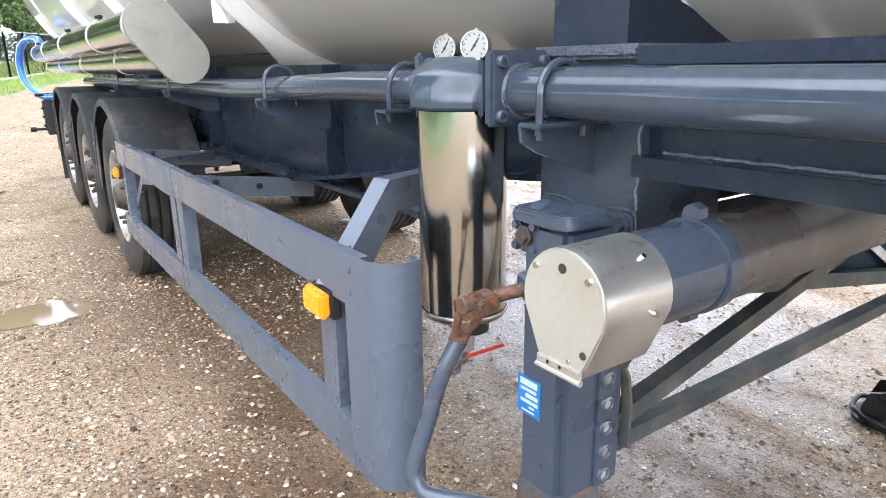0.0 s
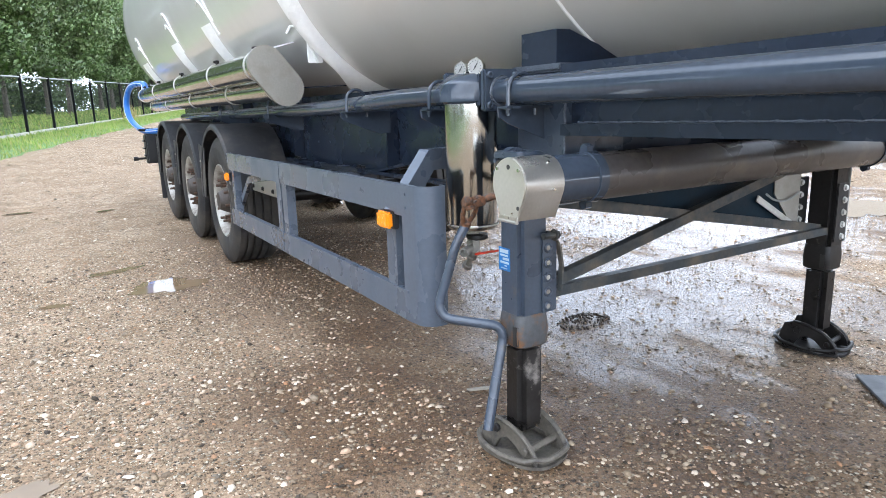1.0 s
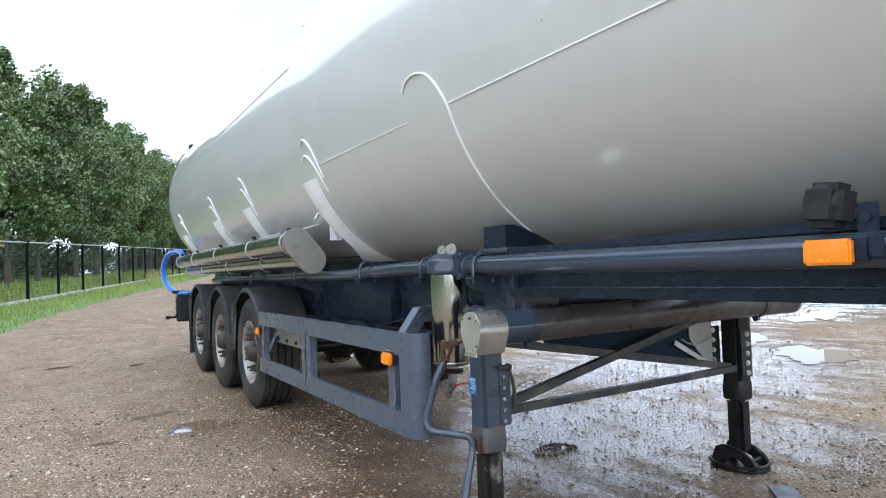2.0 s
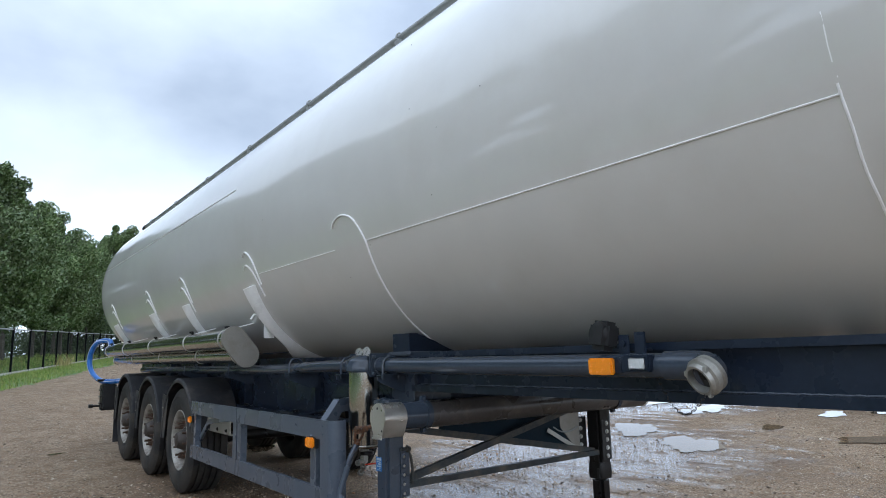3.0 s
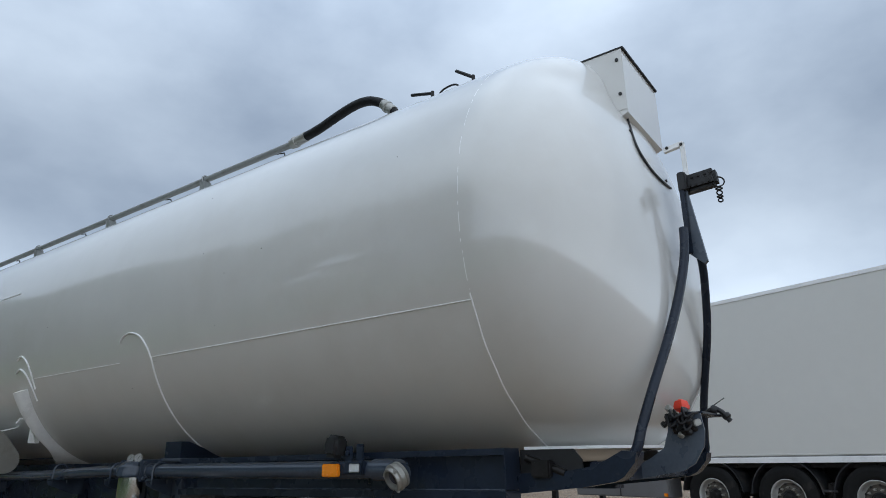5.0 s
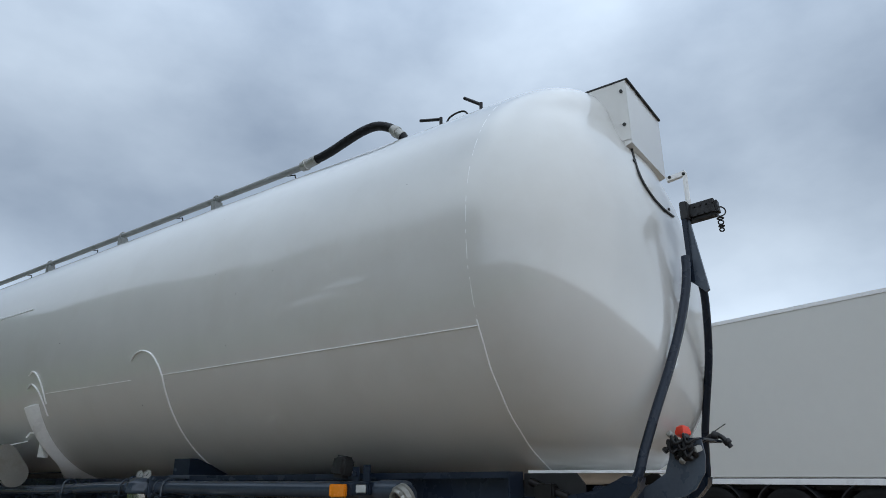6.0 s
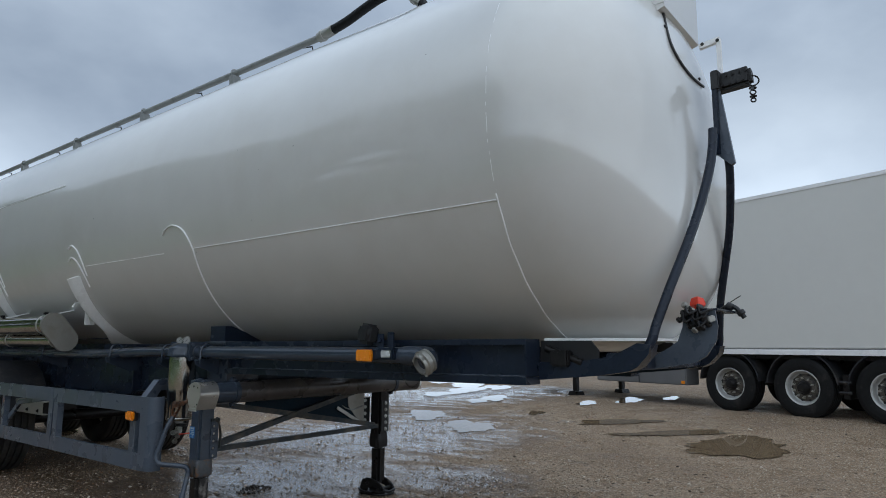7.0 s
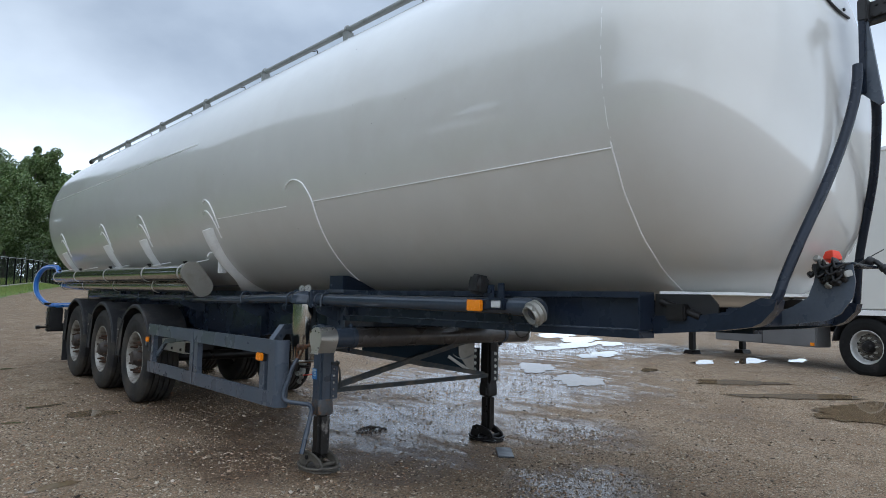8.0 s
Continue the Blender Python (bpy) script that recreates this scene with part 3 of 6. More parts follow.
bead("ring_weld", [skin(TANK_FRONT + 0.002 * math.sin(k * 1.1), -85 + 2.1 * k, 0.0005) for k in range(31)], 0.0042)
bead("ring_weld", [skin(TANK_FRONT + 0.0012 * math.sin(k * 1.7) + 0.0008 * math.sin(k * 0.6), -85 + 2.2 * k, -0.0029 + 0.0006 * math.sin(k * 2.3) * math.sin(k * 0.9)) for k in range(118)], 0.0033)
bead("seam_strip", [skin(-2.440 + 2.575 * k / 12, -23.5, 0.001) for k in range(13)], 0.0034)
bead("seam_strip", [skin(0.53 + 1.29 * k / 6, -23.7, 0.0005) for k in range(7)], 0.0028)
bead("seam_strip", [skin(2.24 + 5.91 * k / 20, 14.4, 0.002) for k in range(21)], 0.004)
bead("ring_weld", [skin(0.25 - 0.12 * (d + 69) / 45, d, 0.003) for d in range(-75, -24, 3)] + smooth_path([skin(0.13, -24, 0.003), skin(0.15, -20, 0.004), skin(0.21, -16.0, 0.005), skin(0.32, -14.3, 0.005), skin(0.42, -15.2, 0.005), skin(0.47, -17.0, 0.004)], 5), 0.0062)


def hook_weld(y, top):
    """A hooked end of a stiffening ring."""
    pts = [skin(y, top - 14, 0.004), skin(y, top - 7, 0.004), skin(y + 0.04, top - 2.2, 0.006), skin(y + 0.12, top, 0.006), skin(y + 0.20, top - 1.4, 0.004)]
    bead("hook_weld", smooth_path(pts, 5), 0.007)


def saddle_band(y, d0, d1, thick, shift, flare):
    """A pressed band on the lower side of the shell: it rises gently from its front edge to a sharp rear edge and widens towards its foot."""
    bm = bmesh.new()
    n, rows = 26, []
    for k in range(n + 1):
        t = k / n
        d = d0 + (d1 - d0) * t
        a = y - 0.055 + shift * t
        c = y + 0.075 + shift * 0.5 * t + flare * smoothstep((t - 0.5) / 0.5)
        w = c - a
        rows.append([bm.verts.new(skin(yy, d, lift)) for yy, lift in ((a, -0.001), (a + 0.15 * w, thick * 0.40), (a + 0.45 * w, thick * 0.80), (a + 0.85 * w, thick), (c, thick * 0.98), (c + 0.004, -0.002))])
    for p, q in zip(rows, rows[1:]):
        for i in range(5):
            bm.faces.new((p[i], p[i + 1], q[i + 1], q[i]))
    bm.faces.new(rows[0])
    bm.faces.new(rows[-1][::-1])
    part("saddle_band", bm, WHITE, tank, "white pressed steel band")


saddle_band(2.05, -27.5, -78, 0.065, 0.28, 0.45)
saddle_band(3.96, -28, -62, 0.05, 0.20, 0.30)
saddle_band(5.45, -28, -62, 0.05, 0.20, 0.30)
saddle_band(7.80, -29, -62, 0.05, 0.20, 0.30)
for hy in (1.86, 3.78, 5.32, 7.55):
    hook_weld(hy, -14)
    hook_weld(hy + 0.05, -19)
for k in range(9):
    rr = random.Random(40 + k)
    yy, dd = rr.uniform(-2.2, 2.0), rr.uniform(-35, 40)
    bm = bmesh.new()
    c = skin(yy, dd, -0.002)
    cyl(bm, c, c + (c - Vector((TX, yy, TZ))).normalized() * 0.003, 0.0028, 8)
    part("paint_chip", bm, INK, tank, "dark paint chip")

# fluid rail along the top edge
RX, RZ = -0.550, 3.606
bm = bmesh.new()
sweep(bm, [(RX, -0.52, RZ), (RX, 4.0, RZ), (RX, 8.66, RZ)], 0.026, 14)
rail = part("top_pipe", bm, RAILGREY, trailer, "long grey-white pipe along the tank top")
bm = bmesh.new()
cyl(bm, (RX, 8.64, RZ), (RX, 8.76, RZ - 0.02), 0.035, 12)
part("end_cap", bm, BLACK, rail)
for k in range(6):
    yy = 0.573 + 1.518 * k
    bm = bmesh.new()
    sweep(bm, [(RX + 0.035 * math.sin(a), yy, RZ + 0.035 * math.cos(a)) for a in [0.2 * i for i in range(-13, 14)]], 0.007, 6)
    prism(bm, [(RX - 0.035, RZ - 0.025), (RX + 0.035, RZ - 0.025), (RX + 0.045, RZ - 0.11), (RX - 0.03, RZ - 0.11)], "y", yy - 0.03, yy + 0.03)
    part("pipe_clamp", bm, RAILGREY, rail)
    bm = bmesh.new()
    c = skin(yy - 0.95, 66, -0.01)
    sweep(bm, [c, c + Vector((-0.02, 0, 0.06)), c + Vector((-0.03, 0.10, 0.075))], 0.006, 6)
    part("cable_pin", bm, GREASE, rail)
bm = bmesh.new()
sweep(bm, smooth_path([(RX, -0.55, RZ + 0.008), (RX, -0.64, RZ + 0.015), (-0.545, -0.80, RZ + 0.04), (-0.53, -0.96, RZ + 0.092), (-0.51, -1.10, RZ + 0.135), (-0.49, -1.22, RZ + 0.142), (-0.47, -1.33, RZ + 0.095), (-0.46, -1.42, RZ + 0.012), (-0.455, -1.47, RZ - 0.06)], 6), 0.034, 14)
hose = part("top_hose", bm, HOSEBLACK, trailer, "black rubber hose arched over the tank top")
for p0, p1 in (((RX, -0.50, RZ), (RX, -0.66, RZ + 0.017)), ((-0.468, -1.345, RZ + 0.083), (-0.459, -1.43, RZ + 0.0))):
    bm = bmesh.new()
    d = (Vector(p1) - Vector(p0))
    lathe(bm, [(0, 0), (0.038, 0), (0.038, 0.03), (0.044, 0.035), (0.044, 0.055), (0.038, 0.06), (0.038, d.length), (0, d.length)], p0, p1, 14)
    part("hose_coupling", bm, ALU, hose)
# levers of the top hatches
for p, q in (((-0.30, -1.65, 3.745), (-0.30, -1.463, 3.798)), ((-0.30, -1.99, 3.742), (-0.30, -1.853, 3.844))):
    bm = bmesh.new()
    cyl(bm, (p[0], p[1], 3.55), (p[0], p[1], p[2] + 0.015), 0.012, 8)
    sweep(bm, [p, q], 0.012, 8)
    part("hatch_lever", bm, GREASE, tank, "small steel hatch lever")
bm = bmesh.new()
sweep(bm, smooth_path([(-0.30, -1.69, 3.63), (-0.30, -1.713, 3.722), (-0.30, -1.79, 3.748), (-0.30, -1.865, 3.728), (-0.30, -1.92, 3.61)], 4), 0.007, 6)
part("hatch_cable", bm, GREASE, tank)

# sheet housing on the front head
HX0, HX1, HY = -0.315, 0.270, -3.000
bm = bmesh.new()
prism(bm, [(-2.52, 3.535), (HY, 3.535), (HY, 3.12), (-2.62, 2.98)], "x", HX0, HX1)
hat = part("front_housing", bm, TANK, trailer, "white folded sheet housing on the upper tank front")
bm = bmesh.new()
box(bm, HX0 - 0.002, HX1 + 0.004, HY - 0.012, HY + 0.006, 3.528, 3.544, 0.003)
box(bm, HX0 - 0.004, HX0 + 0.008, -2.60, HY, 3.530, 3.542, 0.002)
part("edge_trim", bm, BLACK, hat, "dark rubber edge strip")
bm = bmesh.new()
box(bm, HX0 - 0.005, HX0 - 0.001, HY - 0.001, HY + 0.052, 3.14, 3.526, 0.001)
part("corner_flange", bm, TANK, hat, "riveted white corner flange")
for z in (3.46, 3.24):
    bm = bmesh.new()
    cyl(bm, (HX0 - 0.004, HY + 0.03, z), (HX0 - 0.013, HY + 0.03, z), 0.010, 10)
    part("rivet", bm, INK, hat)
bm = bmesh.new()
cyl(bm, (HX0 + 0.02, -2.70, 3.53), (HX0 + 0.02, -2.70, 3.575), 0.005, 8)
part("sheet_screw", bm, GREASE, hat)

# sealing edge and fixing screws of the sheet that covers the middle of the head
SEAL = [(-0.198, 3.253), (-0.246, 3.125), (-0.346, 2.894), (-0.286, 2.789), (-0.143, 2.75), (0.043, 2.763)]
bm = bmesh.new()
sweep(bm, smooth_path([(x, head_y(x, z) - 0.006, z) for x, z in SEAL], 5), 0.007, 6)
part("edge_seal", bm, BLACK, tank, "black rubber sealing edge")
for x, z in ((-0.323, 2.998), (-0.0, 2.796)):
    bm = bmesh.new()
    cyl(bm, (x, head_y(x, z) + 0.004, z), (x, head_y(x, z) - 0.008, z), 0.009, 10)
    part("sheet_screw", bm, GREASE, tank)
bm = bmesh.new()
sweep(bm, [(-0.02, -3.085, 2.970), (-0.02, -3.195, 2.985)], 0.012, shape=[(-0.014, -0.014), (0.014, -0.014), (0.014, 0.014), (-0.014, 0.014)])
box(bm, -0.032, -0.008, -3.200, -3.176, 2.68, 2.990, 0.003)
bracket = part("step_bracket", bm, WHITE, trailer, "small white angled bracket")
for y in (-3.105, -3.185):
    bm = bmesh.new()
    hexbolt(bm, (-0.034, y, 2.978), (-1, 0, 0), 0.007, 0.006)
    part("bracket_bolt", bm, INK, bracket)

# A-frame in front of the tank
bm = bmesh.new()
near_up = smooth_path([(-0.60, -2.87, 1.245), (-0.595, -2.949, 1.328), (-0.570, -2.982, 1.437), (-0.510, -3.033, 1.612), (-0.410, -3.092, 1.828), (-0.320, -3.137, 2.032), (-0.250, -3.167, 2.218), (-0.215, -3.178, 2.346), (-0.200, -3.178, 2.428)], 6)
sweep(bm, near_up, 0.023, 14)
aframe = part("front_frame_tube", bm, CHASSIS, trailer, "bent dark blue steel upright")
bm = bmesh.new()
far_up = smooth_path([(0.56, -2.87, 1.245), (0.55, -2.94, 1.325), (0.50, -2.965, 1.42), (0.400, -3.003, 1.556), (0.300, -3.055, 1.702), (0.160, -3.135, 1.928), (0.050, -3.180, 2.093), (-0.050, -3.211, 2.255), (-0.10, -3.205, 2.38)], 6)
sweep(bm, far_up, 0.021, 14)
part("front_frame_tube", bm, CHASSIS, trailer, "bent dark blue steel upright")
bm = bmesh.new()
box(bm, -0.160, -0.145, -3.200, -3.172, 2.30, 2.76, 0.004)
part("front_post", bm, CHASSIS, trailer, "flat dark blue steel post")
bm = bmesh.new()
prism(bm, [(-3.180, 2.70), (-3.205, 2.68), (-3.262, 2.252), (-3.245, 2.240), (-3.152, 2.330), (-3.172, 2.44)], "x", -0.143, -0.120)
part("gusset_plate", bm, GUARD, aframe, "tapered blue-grey gusset plate")
bm = bmesh.new()
box(bm, -0.165, -0.08, -3.212, -3.170, 2.650, 2.758, 0.006)
box(bm, -0.12, -0.04, -3.357, -3.177, 2.654, 2.752, 0.016, Matrix.Translation((0, -3.177, 2.70)) @ pose(0, 0, 0, -4, 0, 0) @ Matrix.Translation((0, 3.177, -2.70)))
part("ram_bracket", bm, BLACK, aframe, "black bracket block")
for k in range(8):
    bm = bmesh.new()
    cyl(bm, (-0.128, -3.222 - 0.016 * k, 2.682 + 0.045 * (k % 2) + 0.001 * k), (-0.116, -3.222 - 0.016 * k, 2.682 + 0.045 * (k % 2) + 0.001 * k), 0.006, 8)
    part("bracket_bolt", bm, GREASE, aframe)
for k, (r, z) in enumerate(((0.028, 2.695), (0.014, 2.655), (0.012, 2.632), (0.012, 2.61), (0.010, 2.59))):
    bm = bmesh.new()
    turn = pose(-0.09, -3.357, z - 0.013, 0, 90 if k % 2 == 0 else 0, 25)
    sweep(bm, [turn @ Vector((r * math.cos(a), r * math.sin(a) * 1.15, 0)) for a in [2 * math.pi * i / 14 for i in range(15)]], 0.004, 6)
    part("chain_link", bm, GREASE, aframe)

# ---- chassis ----
WEBX = -0.69


def flange_beam(name, x0, x1, pts_top, pts_bot, label=""):
    """A long beam: web with a top and a bottom flange that follow the given (y, z) lines."""
    bm = bmesh.new()
    prism(bm, pts_top + pts_bot[::-1], "x", x0, x1)
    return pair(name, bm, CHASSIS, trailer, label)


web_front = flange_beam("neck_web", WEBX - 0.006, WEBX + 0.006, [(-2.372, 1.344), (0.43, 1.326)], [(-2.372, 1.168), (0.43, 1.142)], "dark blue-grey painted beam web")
bm = bmesh.new()
prism(bm, [(-2.376, 1.356), (0.19, 1.343), (0.19, 1.312), (-2.376, 1.325)], "x", WEBX - 0.06, WEBX + 0.08)
pair("neck_flange", bm, CHASSIS, web_front)
bm = bmesh.new()
prism(bm, [(-2.376, 1.166), (0.19, 1.150), (0.19, 1.112), (-2.376, 1.128)], "x", WEBX - 0.06, WEBX + 0.08)
pair("neck_flange", bm, CHASSIS, web_front)
bm = bmesh.new()
sweep(bm, [(WEBX - 0.008, -2.36 + 0.02 * k, 1.168 - 0.0063 * 0.02 * k + 0.0012 * math.sin(k * 2.3)) for k in range(127)], 0.0045, 6)
part("weld_bead", bm, WELD, web_front, "pale grey weld bead")
bm = bmesh.new()
box(bm, WEBX - 0.058, WEBX + 0.076, -2.380, -2.368, 1.168, 1.343, 0.002)
pair("end_plate", bm, CHASSIS, web_front)
bm = bmesh.new()
cyl(bm, (-0.70, -2.30, 1.155), (-0.70, -2.30, 1.125), 0.03, 12, bevel=0.004)
part("rubber_stop", bm, BLACK, trailer)

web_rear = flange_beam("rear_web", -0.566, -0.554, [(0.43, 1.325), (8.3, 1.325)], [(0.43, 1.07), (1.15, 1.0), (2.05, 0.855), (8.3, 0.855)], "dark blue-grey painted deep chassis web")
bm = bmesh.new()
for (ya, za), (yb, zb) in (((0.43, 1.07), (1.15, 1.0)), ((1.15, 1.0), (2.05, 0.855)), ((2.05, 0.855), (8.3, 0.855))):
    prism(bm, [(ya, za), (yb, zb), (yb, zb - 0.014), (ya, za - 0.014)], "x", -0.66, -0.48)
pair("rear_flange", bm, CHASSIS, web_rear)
for yy in (1.75, 3.35, 4.8, 6.2):
    bm = bmesh.new()
    box(bm, -0.64, -0.567, yy, yy + 0.012, 0.87, 1.32, 0.002)
    pair("web_stiffener", bm, CHASSIS, web_rear)
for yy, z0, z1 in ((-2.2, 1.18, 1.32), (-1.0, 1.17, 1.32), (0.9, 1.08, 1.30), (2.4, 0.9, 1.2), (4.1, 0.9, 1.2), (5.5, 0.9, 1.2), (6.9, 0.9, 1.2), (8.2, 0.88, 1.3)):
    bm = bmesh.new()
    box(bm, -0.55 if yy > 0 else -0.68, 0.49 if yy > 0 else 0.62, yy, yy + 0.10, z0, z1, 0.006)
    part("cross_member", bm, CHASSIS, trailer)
# plate between neck and rear frame that carries the leg
bm = bmesh.new()
prism(bm, [(-0.45, 0.195), (-0.725, 0.195), (-0.725, 0.455), (-0.45, 0.455), (-0.45, 0.443), (-0.713, 0.443), (-0.713, 0.207), (-0.45, 0.207)], "z", 1.0, 1.330)
mount = pair("leg_mount", bm, LEGPAINT, trailer, "blue-grey mounting plate with bolts")
bm = bmesh.new()
box(bm, -0.755, -0.52, 0.185, 0.465, 1.322, 1.349, 0.008)
pair("saddle_plate", bm, WELD, mount)
bm = bmesh.new()
prism(bm, [(-0.738, 1.348), (-0.738, 1.459), (-0.68, 1.459), (-0.36, 1.348)], "y", 0.226, 0.415)
pair("saddle_block", bm, CHASSIS, mount, "dark blue wedge block under the tank")
bm = bmesh.new()
flange_top = [(0.182, 1.000), (0.186, 1.034), (0.204, 1.042), (0.234, 1.040), (0.262, 1.034), (0.284, 1.020), (0.312, 1.017), (0.336, 1.028), (0.356, 1.038), (0.396, 1.042), (0.430, 1.038), (0.438, 1.020)]
prism(bm, flange_top + [(0.438, 0.985), (0.182, 0.985)], "x", -0.742, -0.726)
pair("leg_flange", bm, LEGPAINT, mount, "wavy-edged bolted flange")
bm = bmesh.new()
sweep(bm, smooth_path([(-0.734, y, z + 0.002) for y, z in flange_top], 3), 0.0025, 6)
pair("weld_bead", bm, WELD, mount)
for yy, zz in ((0.214, 1.015), (0.408, 1.017)):
    bm = bmesh.new()
    lathe(bm, [(0, 0), (0.026, 0), (0.026, 0.003), (0.022, 0.005), (0, 0.005)], (-0.742, yy, zz), (-1.0, yy, zz), 20)
    hexbolt(bm, (-0.747, yy, zz), (-1, 0, 0), 0.019, 0.014)
    pair("mount_bolt", bm, LEGPAINT, mount)
bm = bmesh.new()
sweep(bm, [(-0.728, 0.192 + 0.003 * math.sin(k * 1.9), 1.02 + 0.015 * k) for k in range(20)], 0.005, 6)
part("weld_bead", bm, WELD, mount)
# front of the frame: narrow beams to the A-frame foot, pushed in
bm = bmesh.new()
prism(bm, [(-2.38, 1.24), (-2.60, 1.245), (-2.78, 1.275), (-2.90, 1.335), (-2.965, 1.328), (-2.955, 1.285), (-2.90, 1.225), (-2.86, 1.205), (-2.70, 1.180), (-2.38, 1.150)], "x", -0.63, -0.53)
pair("front_beam", bm, CHASSIS, trailer, "dark blue tapered front beam")
bm = bmesh.new()
box(bm, -0.60, 0.54, -2.85, -2.73, 1.205, 1.29, 0.008)
part("cross_member", bm, CHASSIS, trailer)
bm = bmesh.new()
prism(bm, [(-0.60, -2.40), (-0.53, -2.70), (-0.40, -2.86), (-0.20, -2.95), (0.16, -2.95), (0.36, -2.86), (0.49, -2.70), (0.56, -2.40)], "z", 1.348, 1.362)
part("tank_skirt", bm, WHITE, trailer, "pale flat rim plate under the tank front")
bm = bmesh.new()
cyl(bm, (-0.62, -2.50, 1.26), (-0.30, -2.50, 1.26), 0.03, 12)
cyl(bm, (-0.62, -2.42, 1.31), (-0.62, -2.62, 1.24), 0.018, 10)
box(bm, -0.66, -0.60, -2.56, -2.46, 1.22, 1.30, 0.008)
part("hinge_gear", bm, GREASE, trailer)
bm = bmesh.new()
prism(bm, [(-2.38, 1.18), (-2.38, 1.348), (-2.66, 1.348), (-2.70, 1.30), (-2.70, 1.21)], "x", -0.605, -0.595)
pair("cradle_plate", bm, BLACK, trailer, "dark cradle plate under the tank front")

# coupling panel with air lines
bm = bmesh.new()
prism(bm, [(-2.79, 1.200), (-2.82, 1.262), (-2.90, 1.302), (-2.968, 1.346), (-2.995, 1.42), (-3.008, 1.500), (-3.155, 1.500), (-3.165, 1.42), (-3.155, 1.350), (-3.105, 1.275), (-3.05, 1.243), (-2.92, 1.222)], "x", -0.262, -0.250)
panel = part("coupling_panel", bm, GUARD, trailer, "grey tapered bracket plate with air couplings")
bm = bmesh.new()
box(bm, -0.255, 0.15, -3.165, -3.065, 1.498, 1.508, 0.003)
part("coupling_shelf", bm, CHASSIS, panel)
cup = [(0, 0), (0.011, 0), (0.014, 0.006), (0.014, 0.016), (0.009, 0.019), (0.009, 0.034), (0.016, 0.036), (0.016, 0.050), (0.012, 0.054), (0, 0.055)]
rr = random.Random(9)
for k in range(16):
    p = Vector((-0.262 - 0.012 * (k % 3), -2.998 - 0.0095 * k + rr.uniform(-0.012, 0.012), 1.482 - 0.0022 * k + rr.uniform(-0.035, 0.032)))
    aim = Vector((-0.5, rr.uniform(-0.9, 0.9), rr.uniform(-0.8, 0.7)))
    bm = bmesh.new()
    if k % 3 == 2:
        box(bm, -0.014, 0.014, -0.018, 0.018, -0.012, 0.016, 0.004, Matrix.Translation(p) @ pose(0, 0, 0, rr.uniform(-40, 40), 0, rr.uniform(-40, 40)))
    else:
        lathe(bm, cup, p, p + aim, 12)
    part("air_coupling", bm, (BLACK, GREASE, BLACK, GREASE, ALU)[k % 5], panel)
for k, (y0, y1, z, dip, x) in enumerate(((-3.023, -3.093, 1.512, 0.03, -0.31), (-3.043, -3.123, 1.502, 0.05, -0.30), (-3.073, -3.133, 1.482, 0.06, -0.295), (-3.003, -3.063, 1.482, 0.04, -0.295), (-3.083, -3.143, 1.512, 0.03, -0.305))):
    bm = bmesh.new()
    pts = [(-0.262, y0, z), (x, y0 - 0.005, z + 0.012), (x - 0.015, 0.5 * (y0 + y1) + 0.01, z - dip), (x, y1 + 0.008, z - dip * 0.5), (-0.262, y1, z - 0.01)]
    sweep(bm, smooth_path(pts, 6), 0.006, 8)
    part("air_line", bm, (BLACK, GREASE, BLACK, BLACK, GREASE)[k], panel)
bm = bmesh.new()
t = bmesh.new()
lathe(t, [(0, 0), (0.014, 0), (0.020, 0.010), (0.038, 0.016), (0.040, 0.030), (0.030, 0.056), (0.012, 0.066), (0, 0.066)], (0, 0, 0), (0, 0, 1), 5)
put(bm, t, pose(-0.18, -3.050, 1.508, 0, 12, 20))
part("tap_knob", bm, RED, panel, "orange-red tap knob")
bm = bmesh.new()
sweep(bm, smooth_path([(0.10, -3.090, 1.517), (0.10, -3.125, 1.537), (0.10, -3.160, 1.527), (0.10, -3.190, 1.492), (0.10, -3.203, 1.474)], 5), 0.013, 8)
cyl(bm, (0.10, -3.115, 1.540), (0.10, -3.145, 1.524), 0.024, 12, bevel=0.004)
cyl(bm, (0.10, -3.180, 1.510), (0.10, -3.195, 1.490), 0.021, 12, bevel=0.004)
part("air_coupling", bm, BLACK, panel)
bm = bmesh.new()
sweep(bm, [(0.10, -3.110, 1.542), (0.10, -3.190, 1.590)], 0.0025, 5)
part("wire_end", bm, INK, panel)

# ---- product pipe with filter, valve and lamps ----
PX, PZ, PR = -0.838, 1.264, 0.0475
bm = bmesh.new()
sweep(bm, [(PX, 0.41, PZ), (PX, -0.6, PZ), (PX, -1.72, PZ)], PR, 28)
pipe = part("product_pipe", bm, PIPEPAINT, trailer, "blue-grey painted product pipe")
bm = bmesh.new()
sweep(bm, [(PX, 0.66, PZ), (PX, 1.15, PZ - 0.003), (PX, 1.16, PZ - 0.004), (PX + 0.01, 2.0, PZ - 0.03), (PX + 0.06, 5.0, PZ - 0.05), (PX + 0.1, 7.4, PZ - 0.06)], PR - 0.006, 24)
part("product_pipe", bm, PIPEPAINT, trailer, "blue-grey painted product pipe")


